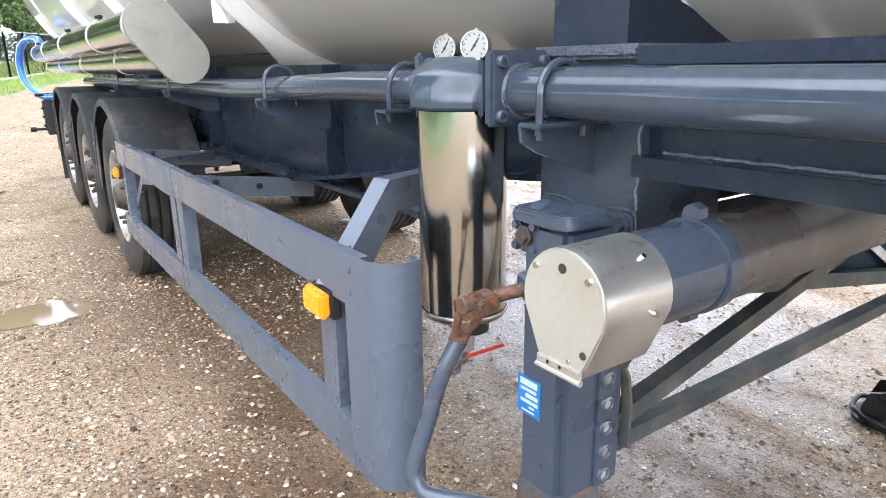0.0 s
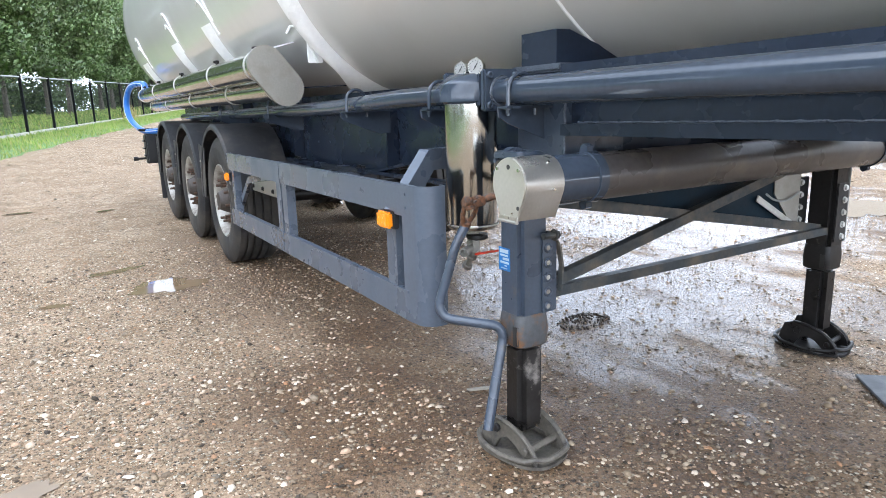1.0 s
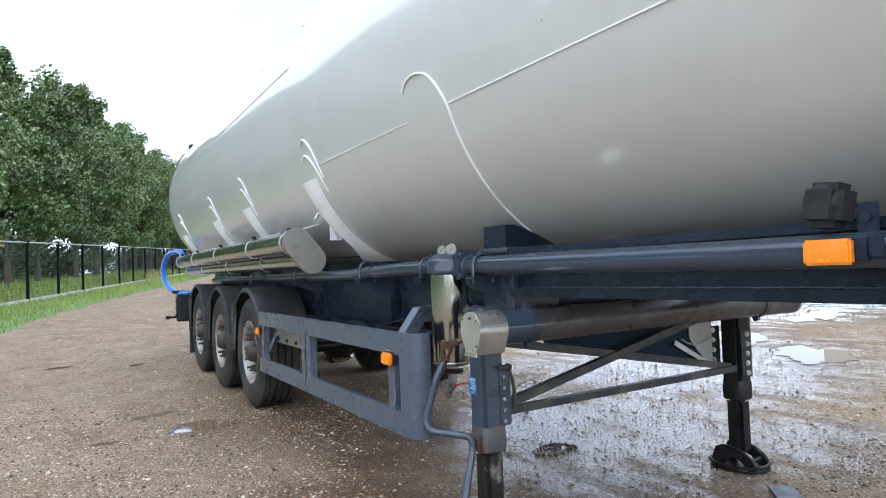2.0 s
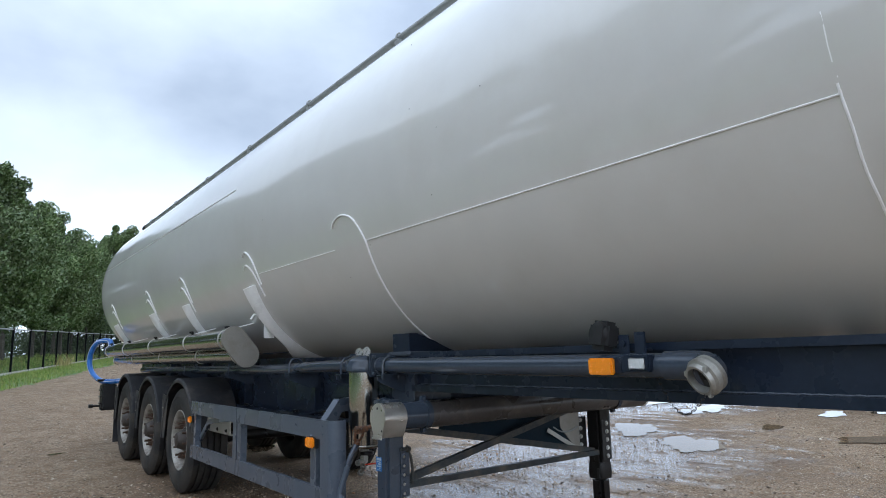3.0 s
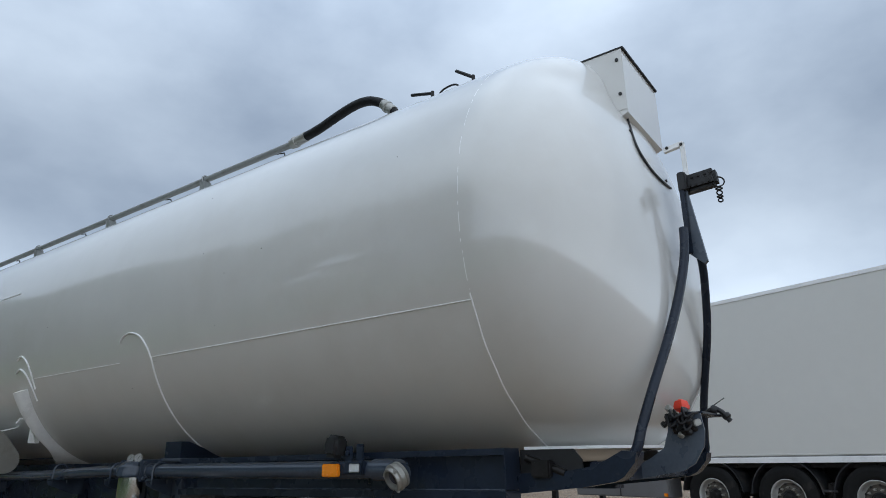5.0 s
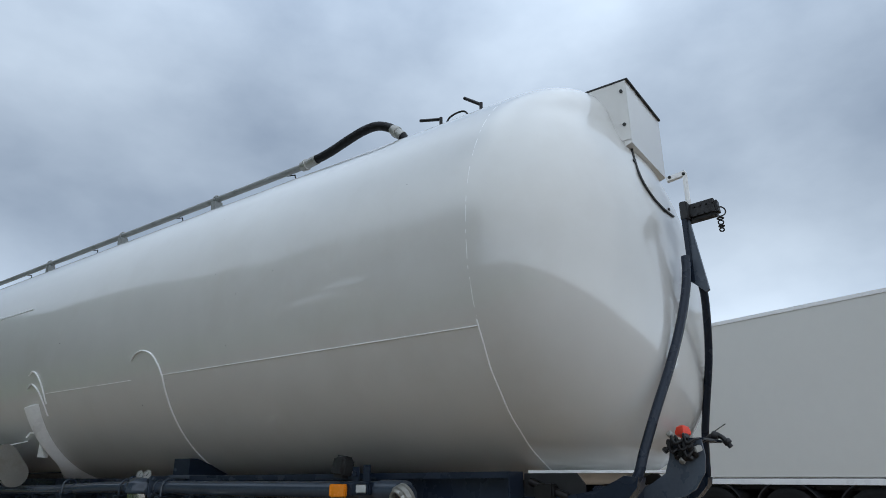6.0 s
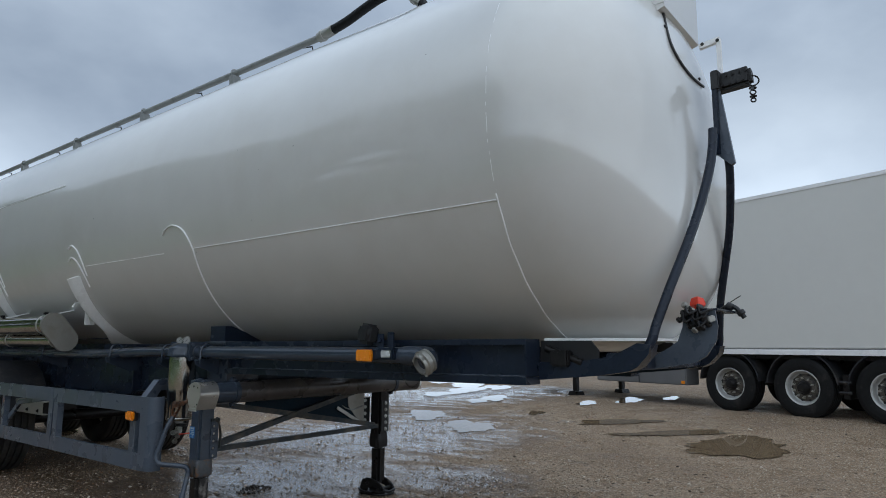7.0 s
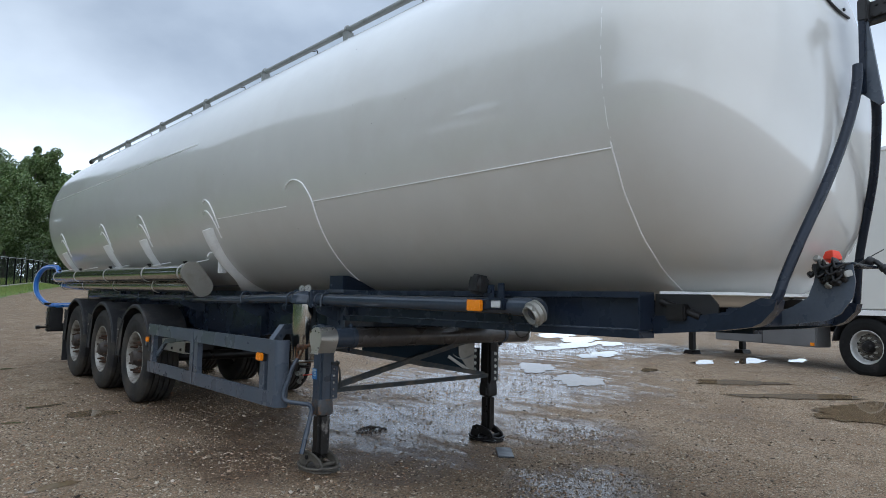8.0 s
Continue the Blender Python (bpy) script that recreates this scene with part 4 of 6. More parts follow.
def pipe_clamp(y, r):
    bm = bmesh.new()
    pts = [(PX + (r + 0.009) * math.cos(a), y, PZ + (r + 0.009) * math.sin(a)) for a in [math.pi * k / 16 for k in range(17)]]
    sweep(bm, [(PX + r + 0.009, y, PZ - r - 0.035)] + pts + [(PX - r - 0.009, y, PZ - r - 0.035)], 0.0075, 8)
    hexbolt(bm, (PX - r - 0.009, y, PZ - r - 0.012), (0, 0, -1), 0.011, 0.012)
    clamp = part("u_bolt", bm, PIPEPAINT, trailer, "blue-grey U-bolt round the pipe")
    bm = bmesh.new()
    box(bm, PX - 0.085, PX + 0.20, y - 0.028, y + 0.028, PZ - r - 0.012, PZ - r - 0.003, 0.003)
    prism(bm, [(PX - 0.085, PZ - r - 0.01), (PX - 0.08, PZ - r - 0.04), (PX - 0.04, PZ - r - 0.062), (PX + 0.13, PZ - r - 0.125), (PX + 0.20, PZ - r - 0.125), (PX + 0.20, PZ - r - 0.01)], "y", y + 0.018, y + 0.026)
    part("clamp_bracket", bm, PIPEPAINT, clamp)


for yy in (0.285, 0.82, 1.68, 3.1, 4.6):
    pipe_clamp(yy, PR)

# filter
FX, FY = -0.882, 0.535
bm = bmesh.new()
lathe(bm, [(0, 0), (0.088, 0.0), (0.094, 0.004), (0.097, 0.012), (0.097, 0.46), (0.0, 0.46)], (FX, FY, 0.766), (FX, FY, 1.3), 48)
bowl = part("filter_bowl", bm, STEEL, trailer, "polished stainless steel filter bowl")
bm = bmesh.new()
lathe(bm, [(0.0985, 0.0), (0.100, 0.002), (0.100, 0.006), (0.0985, 0.008)], (FX, FY, 0.779), (FX, FY, 1.3), 48)
part("bowl_rim", bm, BRUSHED, bowl)
bm = bmesh.new()
t = bmesh.new()
lathe(t, [(0, 0), (0.116, 0), (0.122, 0.006), (0.124, 0.066), (0.117, 0.076), (0.082, 0.102), (0, 0.108)], (0, 0, 0), (0, 0, 1), 9)
put(bm, t, pose(FX + 0.012, FY, 1.228, 0, 0, 18))
head = part("filter_head", bm, PIPEPAINT, trailer, "cast blue-grey filter head with worn paint")
for yy in (0.41, 0.66):
    bm = bmesh.new()
    box(bm, PX - 0.076, PX + 0.072, yy - 0.014, yy + 0.014, PZ - 0.066, PZ + 0.078, 0.006)
    box(bm, PX - 0.083, PX - 0.07, yy - 0.006 + (0.02 if yy < 0.5 else -0.02), yy + 0.006 + (0.02 if yy < 0.5 else -0.02), PZ - 0.05, PZ + 0.066, 0.005)
    part("flange_plate", bm, PIPEPAINT, head)
    for dx, dz in ((-0.056, -0.045), (-0.056, 0.057), (0.052, -0.045), (0.052, 0.057)):
        bm = bmesh.new()
        lathe(bm, [(0, 0), (0.0115, 0), (0.0115, 0.011), (0.010, 0.013), (0.006, 0.013), (0.006, 0.007), (0, 0.007)], (PX + dx, yy - 0.014, PZ + dz), (PX + dx, yy - 1, PZ + dz), 16)
        part("flange_bolt", bm, LEGPAINT, head)
    bm = bmesh.new()
    side = -1 if yy < 0.5 else 1
    sweep(bm, [(PX + (PR + 0.002) * math.cos(a), yy + side * (0.016 + 0.0015 * math.sin(5 * a)), PZ + (PR + 0.002) * math.sin(a)) for a in [2 * math.pi * k / 24 for k in range(25)]], 0.006, 6)
    part("weld_bead", bm, WELD, head)
bm = bmesh.new()
lathe(bm, [(0, 0), (0.03, 0), (0.03, 0.02), (0.018, 0.025), (0.018, 0.05), (0, 0.05)], (FX, FY, 0.766), (FX, FY, 0.6), 16)
box(bm, FX - 0.02, FX + 0.02, FY - 0.02, FY + 0.02, 0.67, 0.72, 0.006)
cyl(bm, (FX, FY, 0.69), (FX - 0.05, FY - 0.03, 0.685), 0.014, 12)
lathe(bm, [(0.012, 0), (0.018, 0), (0.018, 0.025), (0.012, 0.025), (0.012, 0)], (FX - 0.05, FY - 0.03, 0.685), (FX - 0.1, FY - 0.06, 0.68), 12)
sweep(bm, smooth_path([(FX, FY, 0.675), (FX + 0.004, FY + 0.012, 0.650), (FX + 0.002, FY + 0.030, 0.630), (FX, FY + 0.042, 0.612)], 4), 0.011, 10)
for yy, zz in ((0.006, 0.656), (0.040, 0.614)):
    lathe(bm, [(0, 0), (0.019, 0), (0.020, 0.004), (0.020, 0.014), (0.017, 0.018), (0, 0.018)], (FX, FY + yy, zz), (FX, FY + yy + 0.5, zz - 0.6), 12)
part("drain_valve", bm, ALU, bowl, "small steel drain valve")
bm = bmesh.new()
lathe(bm, [(0, 0), (0.040, 0), (0.042, 0.004), (0.042, 0.016), (0.036, 0.020), (0, 0.020)], (FX + 0.012, FY - 0.012, 0.742), (FX + 0.012, FY - 0.012, 0.6), 20)
part("valve_disc", bm, GREASE, bowl, "dark round valve body")
bm = bmesh.new()
box(bm, FX - 0.01, FX + 0.10, FY - 0.03, FY - 0.022, 0.662, 0.670, 0.002)
part("valve_lever", bm, RED, bowl, "red valve lever")


def gauge(x, y, z, r, aim):
    bm = bmesh.new()
    a = Vector((x, y, z))
    d = Vector(aim).normalized()
    lathe(bm, [(0, 0), (r * 0.92, 0), (r, 0.003), (r, 0.022), (r * 1.05, 0.022), (r * 1.05, 0.030), (r * 0.93, 0.030), (r * 0.93, 0.027), (0, 0.027)], a - d * 0.03, a, 32)
    cyl(bm, a - d * 0.012 + Vector((0, 0, r)), a - d * 0.012 + Vector((0, 0, r + 0.006)), 0.004, 8)
    cyl(bm, a - d * 0.018 - Vector((0, 0, r)), a - d * 0.018 - Vector((0, 0, r + 0.02)), 0.009, 8)
    g = part("pressure_gauge", bm, BEZEL, head, "round pressure gauge with white dial")
    side = -d.cross(Vector((0, 0, 1))).normalized()
    up = d.cross(side)
    bm = bmesh.new()
    cyl(bm, a - d * 0.003, a - d * 0.0015, r * 0.90, 28)
    part("dial", bm, DIAL, g)
    bm = bmesh.new()
    n = a - d * 0.001
    sweep(bm, [n - side * r * 0.25 + up * r * -0.35, n + side * r * 0.30 + up * r * 0.50], 0.0016, 4)
    cyl(bm, n - d * 0.0005, n + d * 0.0012, 0.003, 10)
    for k in range(11):
        t = radians(225 - 27 * k)
        v = side * math.cos(t) + up * math.sin(t)
        sweep(bm, [n + v * r * 0.70, n + v * r * 0.84], 0.0010, 4)
    part("needle_and_scale", bm, INK, g)


gauge(-0.888, 0.591, 1.350, 0.026, (-0.90, -0.43, 0.05))
gauge(-0.906, 0.463, 1.352, 0.028, (-0.85, -0.52, 0.05))

# valve end of the pipe
bm = bmesh.new()
sweep(bm, smooth_path([(PX, -1.66, PZ), (PX, -1.76, PZ), (PX - 0.01, -1.825, PZ - 0.004), (PX - 0.05, -1.86, PZ - 0.018)], 6), 0.055, 20)
elbow = part("pipe_elbow", bm, PIPEPAINT, trailer, "blue-grey pipe elbow")
e0, e1 = Vector((-0.880, -1.862, 1.246)), Vector((-0.960, -1.837, 1.203))
bm = bmesh.new()
lathe(bm, [(0.050, 0), (0.064, 0.0), (0.066, 0.012), (0.060, 0.016), (0.060, 0.026), (0.068, 0.03), (0.068, 0.044), (0.058, 0.05), (0.055, 0.066), (0.046, 0.066), (0.044, 0.03), (0.0, 0.03)], e0, e1, 32)
coupling = part("hose_coupling", bm, ALU, elbow, "cast aluminium hose coupling with cap")
d = (e1 - e0).normalized()
bm = bmesh.new()
lathe(bm, [(0, 0.031), (0.043, 0.031), (0.041, 0.036), (0.012, 0.038), (0.010, 0.048), (0, 0.05)], e0, e1, 24)
part("coupling_seal", bm, GREASE, coupling)
for k in range(3):
    bm = bmesh.new()
    a = radians(120 * k + 20)
    s = d.cross(Vector((0, 0, 1))).normalized()
    u = s.cross(d)
    c = e0 + d * 0.055 + (s * math.cos(a) + u * math.sin(a)) * 0.06
    box(bm, -0.008, 0.008, -0.008, 0.008, -0.010, 0.010, 0.003, Matrix.Translation(c))
    part("coupling_lug", bm, ALU, coupling)
for k in range(22):
    t = k / 21
    p = Vector((-0.86, -1.62, 1.235)).lerp(Vector((-0.915, -1.85, 1.165)), t) - Vector((0, 0, 0.10 * math.sin(math.pi * t)))
    bm = bmesh.new()
    turn = Matrix.Translation(p) @ pose(0, 0, 0, 90 * (k % 2), 20, 30)
    sweep(bm, [turn @ Vector((0.008 * math.cos(a), 0.005 * math.sin(a), 0)) for a in [2 * math.pi * i / 8 for i in range(9)]], 0.0018, 5)
    part("chain_link", bm, GREASE, elbow)
# side marker lamps
bm = bmesh.new()
box(bm, -0.85, -0.72, -1.66, -1.31, 1.290, 1.310, 0.003)
box(bm, -0.892, -0.845, -1.495, -1.335, 1.238, 1.296, 0.005)
lamp_bar = part("lamp_bracket", bm, CHASSIS, trailer, "dark lamp bracket arm")
bm = bmesh.new()
box(bm, -0.914, -0.890, -1.462, -1.340, 1.230, 1.296, 0.006)
part("marker_lamp", bm, AMBER, lamp_bar, "amber side marker lamp")
bm = bmesh.new()
box(bm, -0.910, -0.845, -1.63, -1.50, 1.242, 1.306, 0.007)
wl_body = part("marker_lamp", bm, CHASSIS, lamp_bar, "clear front marker lamp in a grey housing")
bm = bmesh.new()
box(bm, -0.916, -0.908, -1.615, -1.54, 1.252, 1.296, 0.004)
part("lens", bm, CLEAR, wl_body)
bm = bmesh.new()
t = bmesh.new()
lathe(t, [(0, 0), (0.050, 0), (0.058, 0.008), (0.058, 0.07), (0.045, 0.09), (0.0, 0.095)], (0, 0, 0), (0, 0, 1), 24)
put(bm, t, pose(-0.815, -1.385, 1.380, 8, -75, -15) @ Matrix.Diagonal((0.9, 0.95, 0.9, 1)))
box(bm, -0.055, 0.03, -0.058, 0.055, -0.06, 0.058, 0.020, pose(-0.845, -1.385, 1.383, 6, 8, -8))
work = part("work_lamp", bm, BLACK, trailer, "black rubber work lamp tilted on a bracket")
bm = bmesh.new()
box(bm, -0.845, -0.835, -1.495, -1.445, 1.305, 1.385, 0.003)
cyl(bm, (-0.855, -1.47, 1.35), (-0.83, -1.47, 1.35), 0.014, 12)
box(bm, -0.83, -0.82, -1.56, -1.51, 1.305, 1.395, 0.003, None)
part("lamp_bracket", bm, CHASSIS, work)

# ---- hose box: a tube across the frame ----
TY, TZ2, TBR = 0.022, 0.988, 0.077
bm = bmesh.new()
cyl(bm, (-0.945, TY, TZ2), (-0.79, TY, TZ2), TBR, 40)
tube = part("cross_tube", bm, PIPEPAINT, trailer, "blue-grey tube lying across under the frame")
bm = bmesh.new()
cyl(bm, (-0.79, TY, TZ2), (1.20, TY, TZ2), TBR - 0.001, 40)
part("tube_body", bm, DIRTYTUBE, tube, "dirty brown-grey length of the tube")
bm = bmesh.new()
lathe(bm, [(TBR - 0.002, 0), (TBR + 0.003, 0), (TBR + 0.003, 0.02), (TBR - 0.002, 0.02)], (1.19, TY, TZ2), (1.3, TY, TZ2), 36)
part("tube_rim", bm, WHITE, tube)
for x in (-0.80, 0.86):
    bm = bmesh.new()
    lathe(bm, [(TBR, 0), (TBR + 0.005, 0), (TBR + 0.005, 0.035), (TBR, 0.035)], (x, TY, TZ2), (x + 1, TY, TZ2), 36)
    for s in (1, -1):
        prism(bm, [(TY - 0.012, TZ2 + s * (TBR - 0.002)), (TY + 0.022, TZ2 + s * (TBR - 0.002)), (TY + 0.018, TZ2 + s * (TBR + 0.020)), (TY + 0.006, TZ2 + s * (TBR + 0.028)), (TY - 0.010, TZ2 + s * (TBR + 0.020))], "x", x + 0.004, x + 0.030)
    part("tube_clamp", bm, PIPEPAINT, tube, "tube clamp strap")


def tear(r, drop, flat, n=18):
    """Outline of a lid that is round above and narrows to a flat foot."""
    pts = [(r * math.cos(a), r * math.sin(a)) for a in [radians(-15 + 210 * k / n) for k in range(n + 1)]]
    return pts + [(-flat, -drop), (flat, -drop)]


bm = bmesh.new()
prism(bm, [(TY + a, TZ2 + c) for a, c in tear(TBR + 0.003, 0.104, 0.040)], "x", -1.085, -0.945)
cap = part("tube_cap", bm, BRUSHED, tube, "brushed stainless steel end cap")
bm = bmesh.new()
prism(bm, [(TY + a, TZ2 + c) for a, c in tear(TBR + 0.001, 0.101, 0.038)], "x", -1.090, -1.0855)
lid = part("cap_lid", bm, PLATE, cap, "satin steel lid plate")
bm = bmesh.new()
box(bm, -1.094, -1.088, TY - 0.045, TY + 0.045, TZ2 - 0.107, TZ2 - 0.090, 0.002)
cyl(bm, (-1.092, TY - 0.045, TZ2 - 0.108), (-1.092, TY + 0.045, TZ2 - 0.108), 0.005, 8)
part("lid_hinge", bm, BRUSHED, cap)
for a, c in ((0.052, 0.045), (-0.050, 0.045), (-0.02, -0.082), (0.02, -0.097), (-0.005, -0.097)):
    bm = bmesh.new()
    cyl(bm, (-1.089, TY + a, TZ2 + c), (-1.094, TY + a, TZ2 + c), 0.005 if c > 0 else 0.003, 10)
    part("rivet", bm, STEEL, cap)
for a, c, r in ((0.0, 0.052, 0.0075), (-0.045, -0.065, 0.006)):
    bm = bmesh.new()
    cyl(bm, (-1.089, TY + a, TZ2 + c), (-1.0912, TY + a, TZ2 + c), r, 14)
    part("lid_hole", bm, INK, cap)
bm = bmesh.new()
cyl(bm, (-0.985, TY - 0.050, TZ2 + 0.060), (-0.985, TY - 0.055, TZ2 + 0.065), 0.004, 8)
part("rivet", bm, STEEL, cap)
bm = bmesh.new()
cyl(bm, (-0.985, TY - 0.078, TZ2 - 0.015), (-0.985, TY - 0.085, TZ2 - 0.015), 0.005, 8)
part("rivet", bm, STEEL, cap)


# ---- landing legs ----
def landing_leg(cx, cy, near):
    s = 0.0605
    bm = bmesh.new()
    box(bm, cx - s, cx + s, cy - s, cy + s, 0.46, 1.03, 0.018)
    # the far leg is one dark steel colour, the near one blue-grey
    leg = part("landing_leg", bm, LEGPAINT if near else GREASE, trailer, "blue-grey landing leg" if near else "dark landing leg")
    bm = bmesh.new()
    rings = []
    for z, w in ((0.408, s - 0.004), (0.415, s + 0.003), (0.46, s + 0.0055), (0.495, s + 0.004), (0.525, s + 0.0005)):
        c = w - 0.024
        rings.append([bm.verts.new((cx + sx * c + 0.024 * math.cos(a), cy + sy * c + 0.024 * math.sin(a), z)) for sx, sy, a0 in ((1, 1, 0), (-1, 1, 90), (-1, -1, 180), (1, -1, 270)) for a in [radians(a0 + 22.5 * k) for k in range(5)]])
    for a, c in zip(rings, rings[1:]):
        for k in range(20):
            bm.faces.new((a[k], a[(k + 1) % 20], c[(k + 1) % 20], c[k]))
    bm.faces.new(rings[0][::-1])
    bm.faces.new(rings[-1])
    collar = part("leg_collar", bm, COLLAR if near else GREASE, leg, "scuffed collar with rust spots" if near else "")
    bm = bmesh.new()
    box(bm, cx - s - 0.008, cx - s + 0.006, cy - 0.052, cy - 0.022, 0.412, 0.492, 0.006)
    part("collar_slot", bm, INK, collar)
    bm = bmesh.new()
    box(bm, cx - 0.053, cx + 0.053, cy - 0.053, cy + 0.053, 0.09, 0.42, 0.024)
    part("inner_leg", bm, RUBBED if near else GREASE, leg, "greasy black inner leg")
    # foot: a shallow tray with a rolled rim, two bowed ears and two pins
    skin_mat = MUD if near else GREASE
    outline = [(0.118 * math.copysign(abs(math.cos(a)) ** 0.7, math.cos(a)), 0.165 * math.copysign(abs(math.sin(a)) ** 0.8, math.sin(a))) for a in [2 * math.pi * k / 28 for k in range(28)]]
    turn = pose(cx - 0.005, cy + 0.005, 0.0, 0, 0, 10)
    t = bmesh.new()
    prism(t, outline, "z", 0.004, 0.016)
    bm = put(bmesh.new(), t, turn)
    foot = part("foot_plate", bm, skin_mat, leg, "muddy steel foot plate")
    bm = bmesh.new()
    rim = [(x, y, 0.020 + 0.022 * smoothstep(abs(y) / 0.165) + 0.004 * math.sin(5 * x * 40)) for x, y in outline]
    sweep(bm, [turn @ Vector(p) for p in rim + rim[:1]], 0.010, 8)
    part("foot_rim", bm, skin_mat, foot)
    for side in (-1, 1):
        arc_out = [(-0.135 + 0.20 * (1 - math.cos(a)), 0.020 + 0.118 * math.sin(a)) for a in [radians(9 * k) for k in range(11)]]
        ear = arc_out + [(0.105, 0.125), (0.125, 0.070), (0.130, 0.014), (0.060, 0.014), (0.035, 0.060), (0.0, 0.078), (-0.04, 0.060), (-0.085, 0.016)]
        t = bmesh.new()
        prism(t, ear, "x", side * 0.074 - 0.006, side * 0.074 + 0.006)
        part("foot_ear", put(bmesh.new(), t, turn), skin_mat, foot, "bowed steel ear of the foot")
        t = bmesh.new()
        lip = [Vector((side * 0.080, y, z)) for y, z in arc_out]
        sweep(t, lip, 0.008, 6)
        part("ear_lip", put(bmesh.new(), t, turn), skin_mat, foot)
    for y, z, r in ((0.045, 0.098, 0.016), (-0.092, 0.056, 0.013)):
        t = bmesh.new()
        cyl(t, (-0.092, y, z), (0.092, y, z), r, 14, bevel=0.003)
        part("foot_pin", put(bmesh.new(), t, turn), GREASE if y > 0 else skin_mat, foot)
    if near:
        bm = bmesh.new()
        x0 = cx + 0.028
        yf = cy - s - 0.002
        prism(bm, [(x0, 0.527), (x0, 0.80), (x0 + 0.045, 0.80), (x0 + 0.058, 0.785), (x0 + 0.058, 0.54), (x0 + 0.045, 0.527)], "y", yf - 0.006, yf)
        prism(bm, [(yf - 0.005, 0.53), (yf - 0.005, 0.795), (yf + 0.05, 0.795), (yf + 0.05, 0.53)], "x", x0 + 0.052, x0 + 0.058)
        strip = part("hole_plate", bm, LEGPAINT, leg, "perforated mounting plate")
        for k in range(5):
            z = 0.547 + 0.0505 * k
            bm = bmesh.new()
            lathe(bm, [(0.018, 0), (0.017, 0.004), (0.012, 0.006), (0.009, 0.004), (0.009, 0)], (x0 + 0.022, yf - 0.006, z), (x0 + 0.022, yf - 1, z), 16)
            part("plate_dimple", bm, LEGPAINT, strip)
            bm = bmesh.new()
            cyl(bm, (x0 + 0.022, yf - 0.0055, z), (x0 + 0.022, yf - 0.0075, z), 0.0088, 12)
            part("plate_bolt", bm, RIM, strip)
    else:
        # two bolted mounting plates, one on the front face and one behind the inner face
        for xa, xb, yp, za, zb, bolts in ((cx - 0.040, cx + 0.048, cy - s - 0.008, 0.545, 0.825, 5), (cx - 0.150, cx - 0.058, cy + s, 0.625, 0.850, 4)):
            bm = bmesh.new()
            box(bm, xa, xb, yp, yp + 0.007, za, zb, 0.003)
            plate = part("bolt_plate", bm, BLACK, leg, "black bolted mounting plate")
            for k in range(bolts):
                bm = bmesh.new()
                hexbolt(bm, (xa + (0.62 if bolts == 5 else 0.30) * (xb - xa), yp, za + 0.025 + (zb - za - 0.05) * k / (bolts - 1)), (0, -1, 0), 0.012, 0.008)
                part("plate_bolt", bm, PALERIM, plate, "pale zinc bolt")
        bm = bmesh.new()
        box(bm, cx + s - 0.006, cx + s + 0.006, cy - s - 0.004, cy + s, 0.54, 0.93, 0.003)
        part("edge_strip", bm, RAILGREY, leg, "bare grey edge strip")
    return leg


LX, LY = -0.898, 0.200
leg = landing_leg(LX, LY, True)
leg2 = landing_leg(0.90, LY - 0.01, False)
bm = bmesh.new()
box(bm, LX - 0.060, LX + 0.062, LY - 0.058, LY + 0.080, 0.985, 1.050, 0.012)
gear = part("gear_box", bm, LEGPAINT, leg, "cast blue-grey gearbox on the leg head")
bm = bmesh.new()
def lid_outline(grow):
    """Rounded rectangle of the gearbox lid."""
    pts = []
    for px, py, a0 in ((0.020, 0.058, 0), (-0.038, 0.058, 90), (-0.038, -0.032, 180), (0.020, -0.032, 270)):
        pts += [(LX + px + (0.028 + grow) * math.cos(a), LY + py + (0.028 + grow) * math.sin(a)) for a in [radians(a0 + 18 * i) for i in range(6)]]
    return pts


prism(bm, lid_outline(0.004), "z", 1.048, 1.062)
prism(bm, lid_outline(0.001), "z", 1.062, 1.067)
prism(bm, lid_outline(-0.005), "z", 1.067, 1.070)
prism(bm, [(LX - 0.052 + 0.008 * i, 1.069 + 0.012 * math.sin(math.pi * i / 9)) for i in range(10)], "y", LY + 0.020, LY + 0.050)
part("gear_lid", bm, LEGPAINT, gear)
for a, c in ((0.012, 1.000), (0.058, 1.000), (0.012, 1.041), (0.058, 1.038)):
    bm = bmesh.new()
    hexbolt(bm, (LX - 0.058, LY + a + 0.01, c), (-1, 0, 0), 0.008, 0.007)
    part("gear_bolt", bm, LEGPAINT, gear)
bm = bmesh.new()
cyl(bm, (LX - 0.060, LY + 0.042, 1.022), (LX - 0.066, LY + 0.042, 1.022), 0.016, 16)
hexbolt(bm, (LX - 0.066, LY + 0.042, 1.022), (-1, 0, 0), 0.014, 0.008)
part("gear_plug", bm, HUB, gear, "rusty gearbox plug")
# blue type label with plain bars
bm = bmesh.new()
box(bm, LX - 0.0615, LX - 0.0585, LY - 0.006, LY + 0.058, 0.669, 0.749, 0.001)
label = part("type_label", bm, BLUE, leg, "blue type label with white bars")
for z0, z1, y0, y1 in ((0.730, 0.743, 0.003, 0.050), (0.719, 0.725, 0.005, 0.048), (0.706, 0.714, 0.001, 0.034), (0.694, 0.701, 0.001, 0.048), (0.685, 0.689, 0.010, 0.024), (0.676, 0.679, 0.010, 0.044)):
    bm = bmesh.new()
    box(bm, LX - 0.0625, LX - 0.0612, LY + y0, LY + y1, z0, z1, 0)
    part("print_bar", bm, PRINT, label)
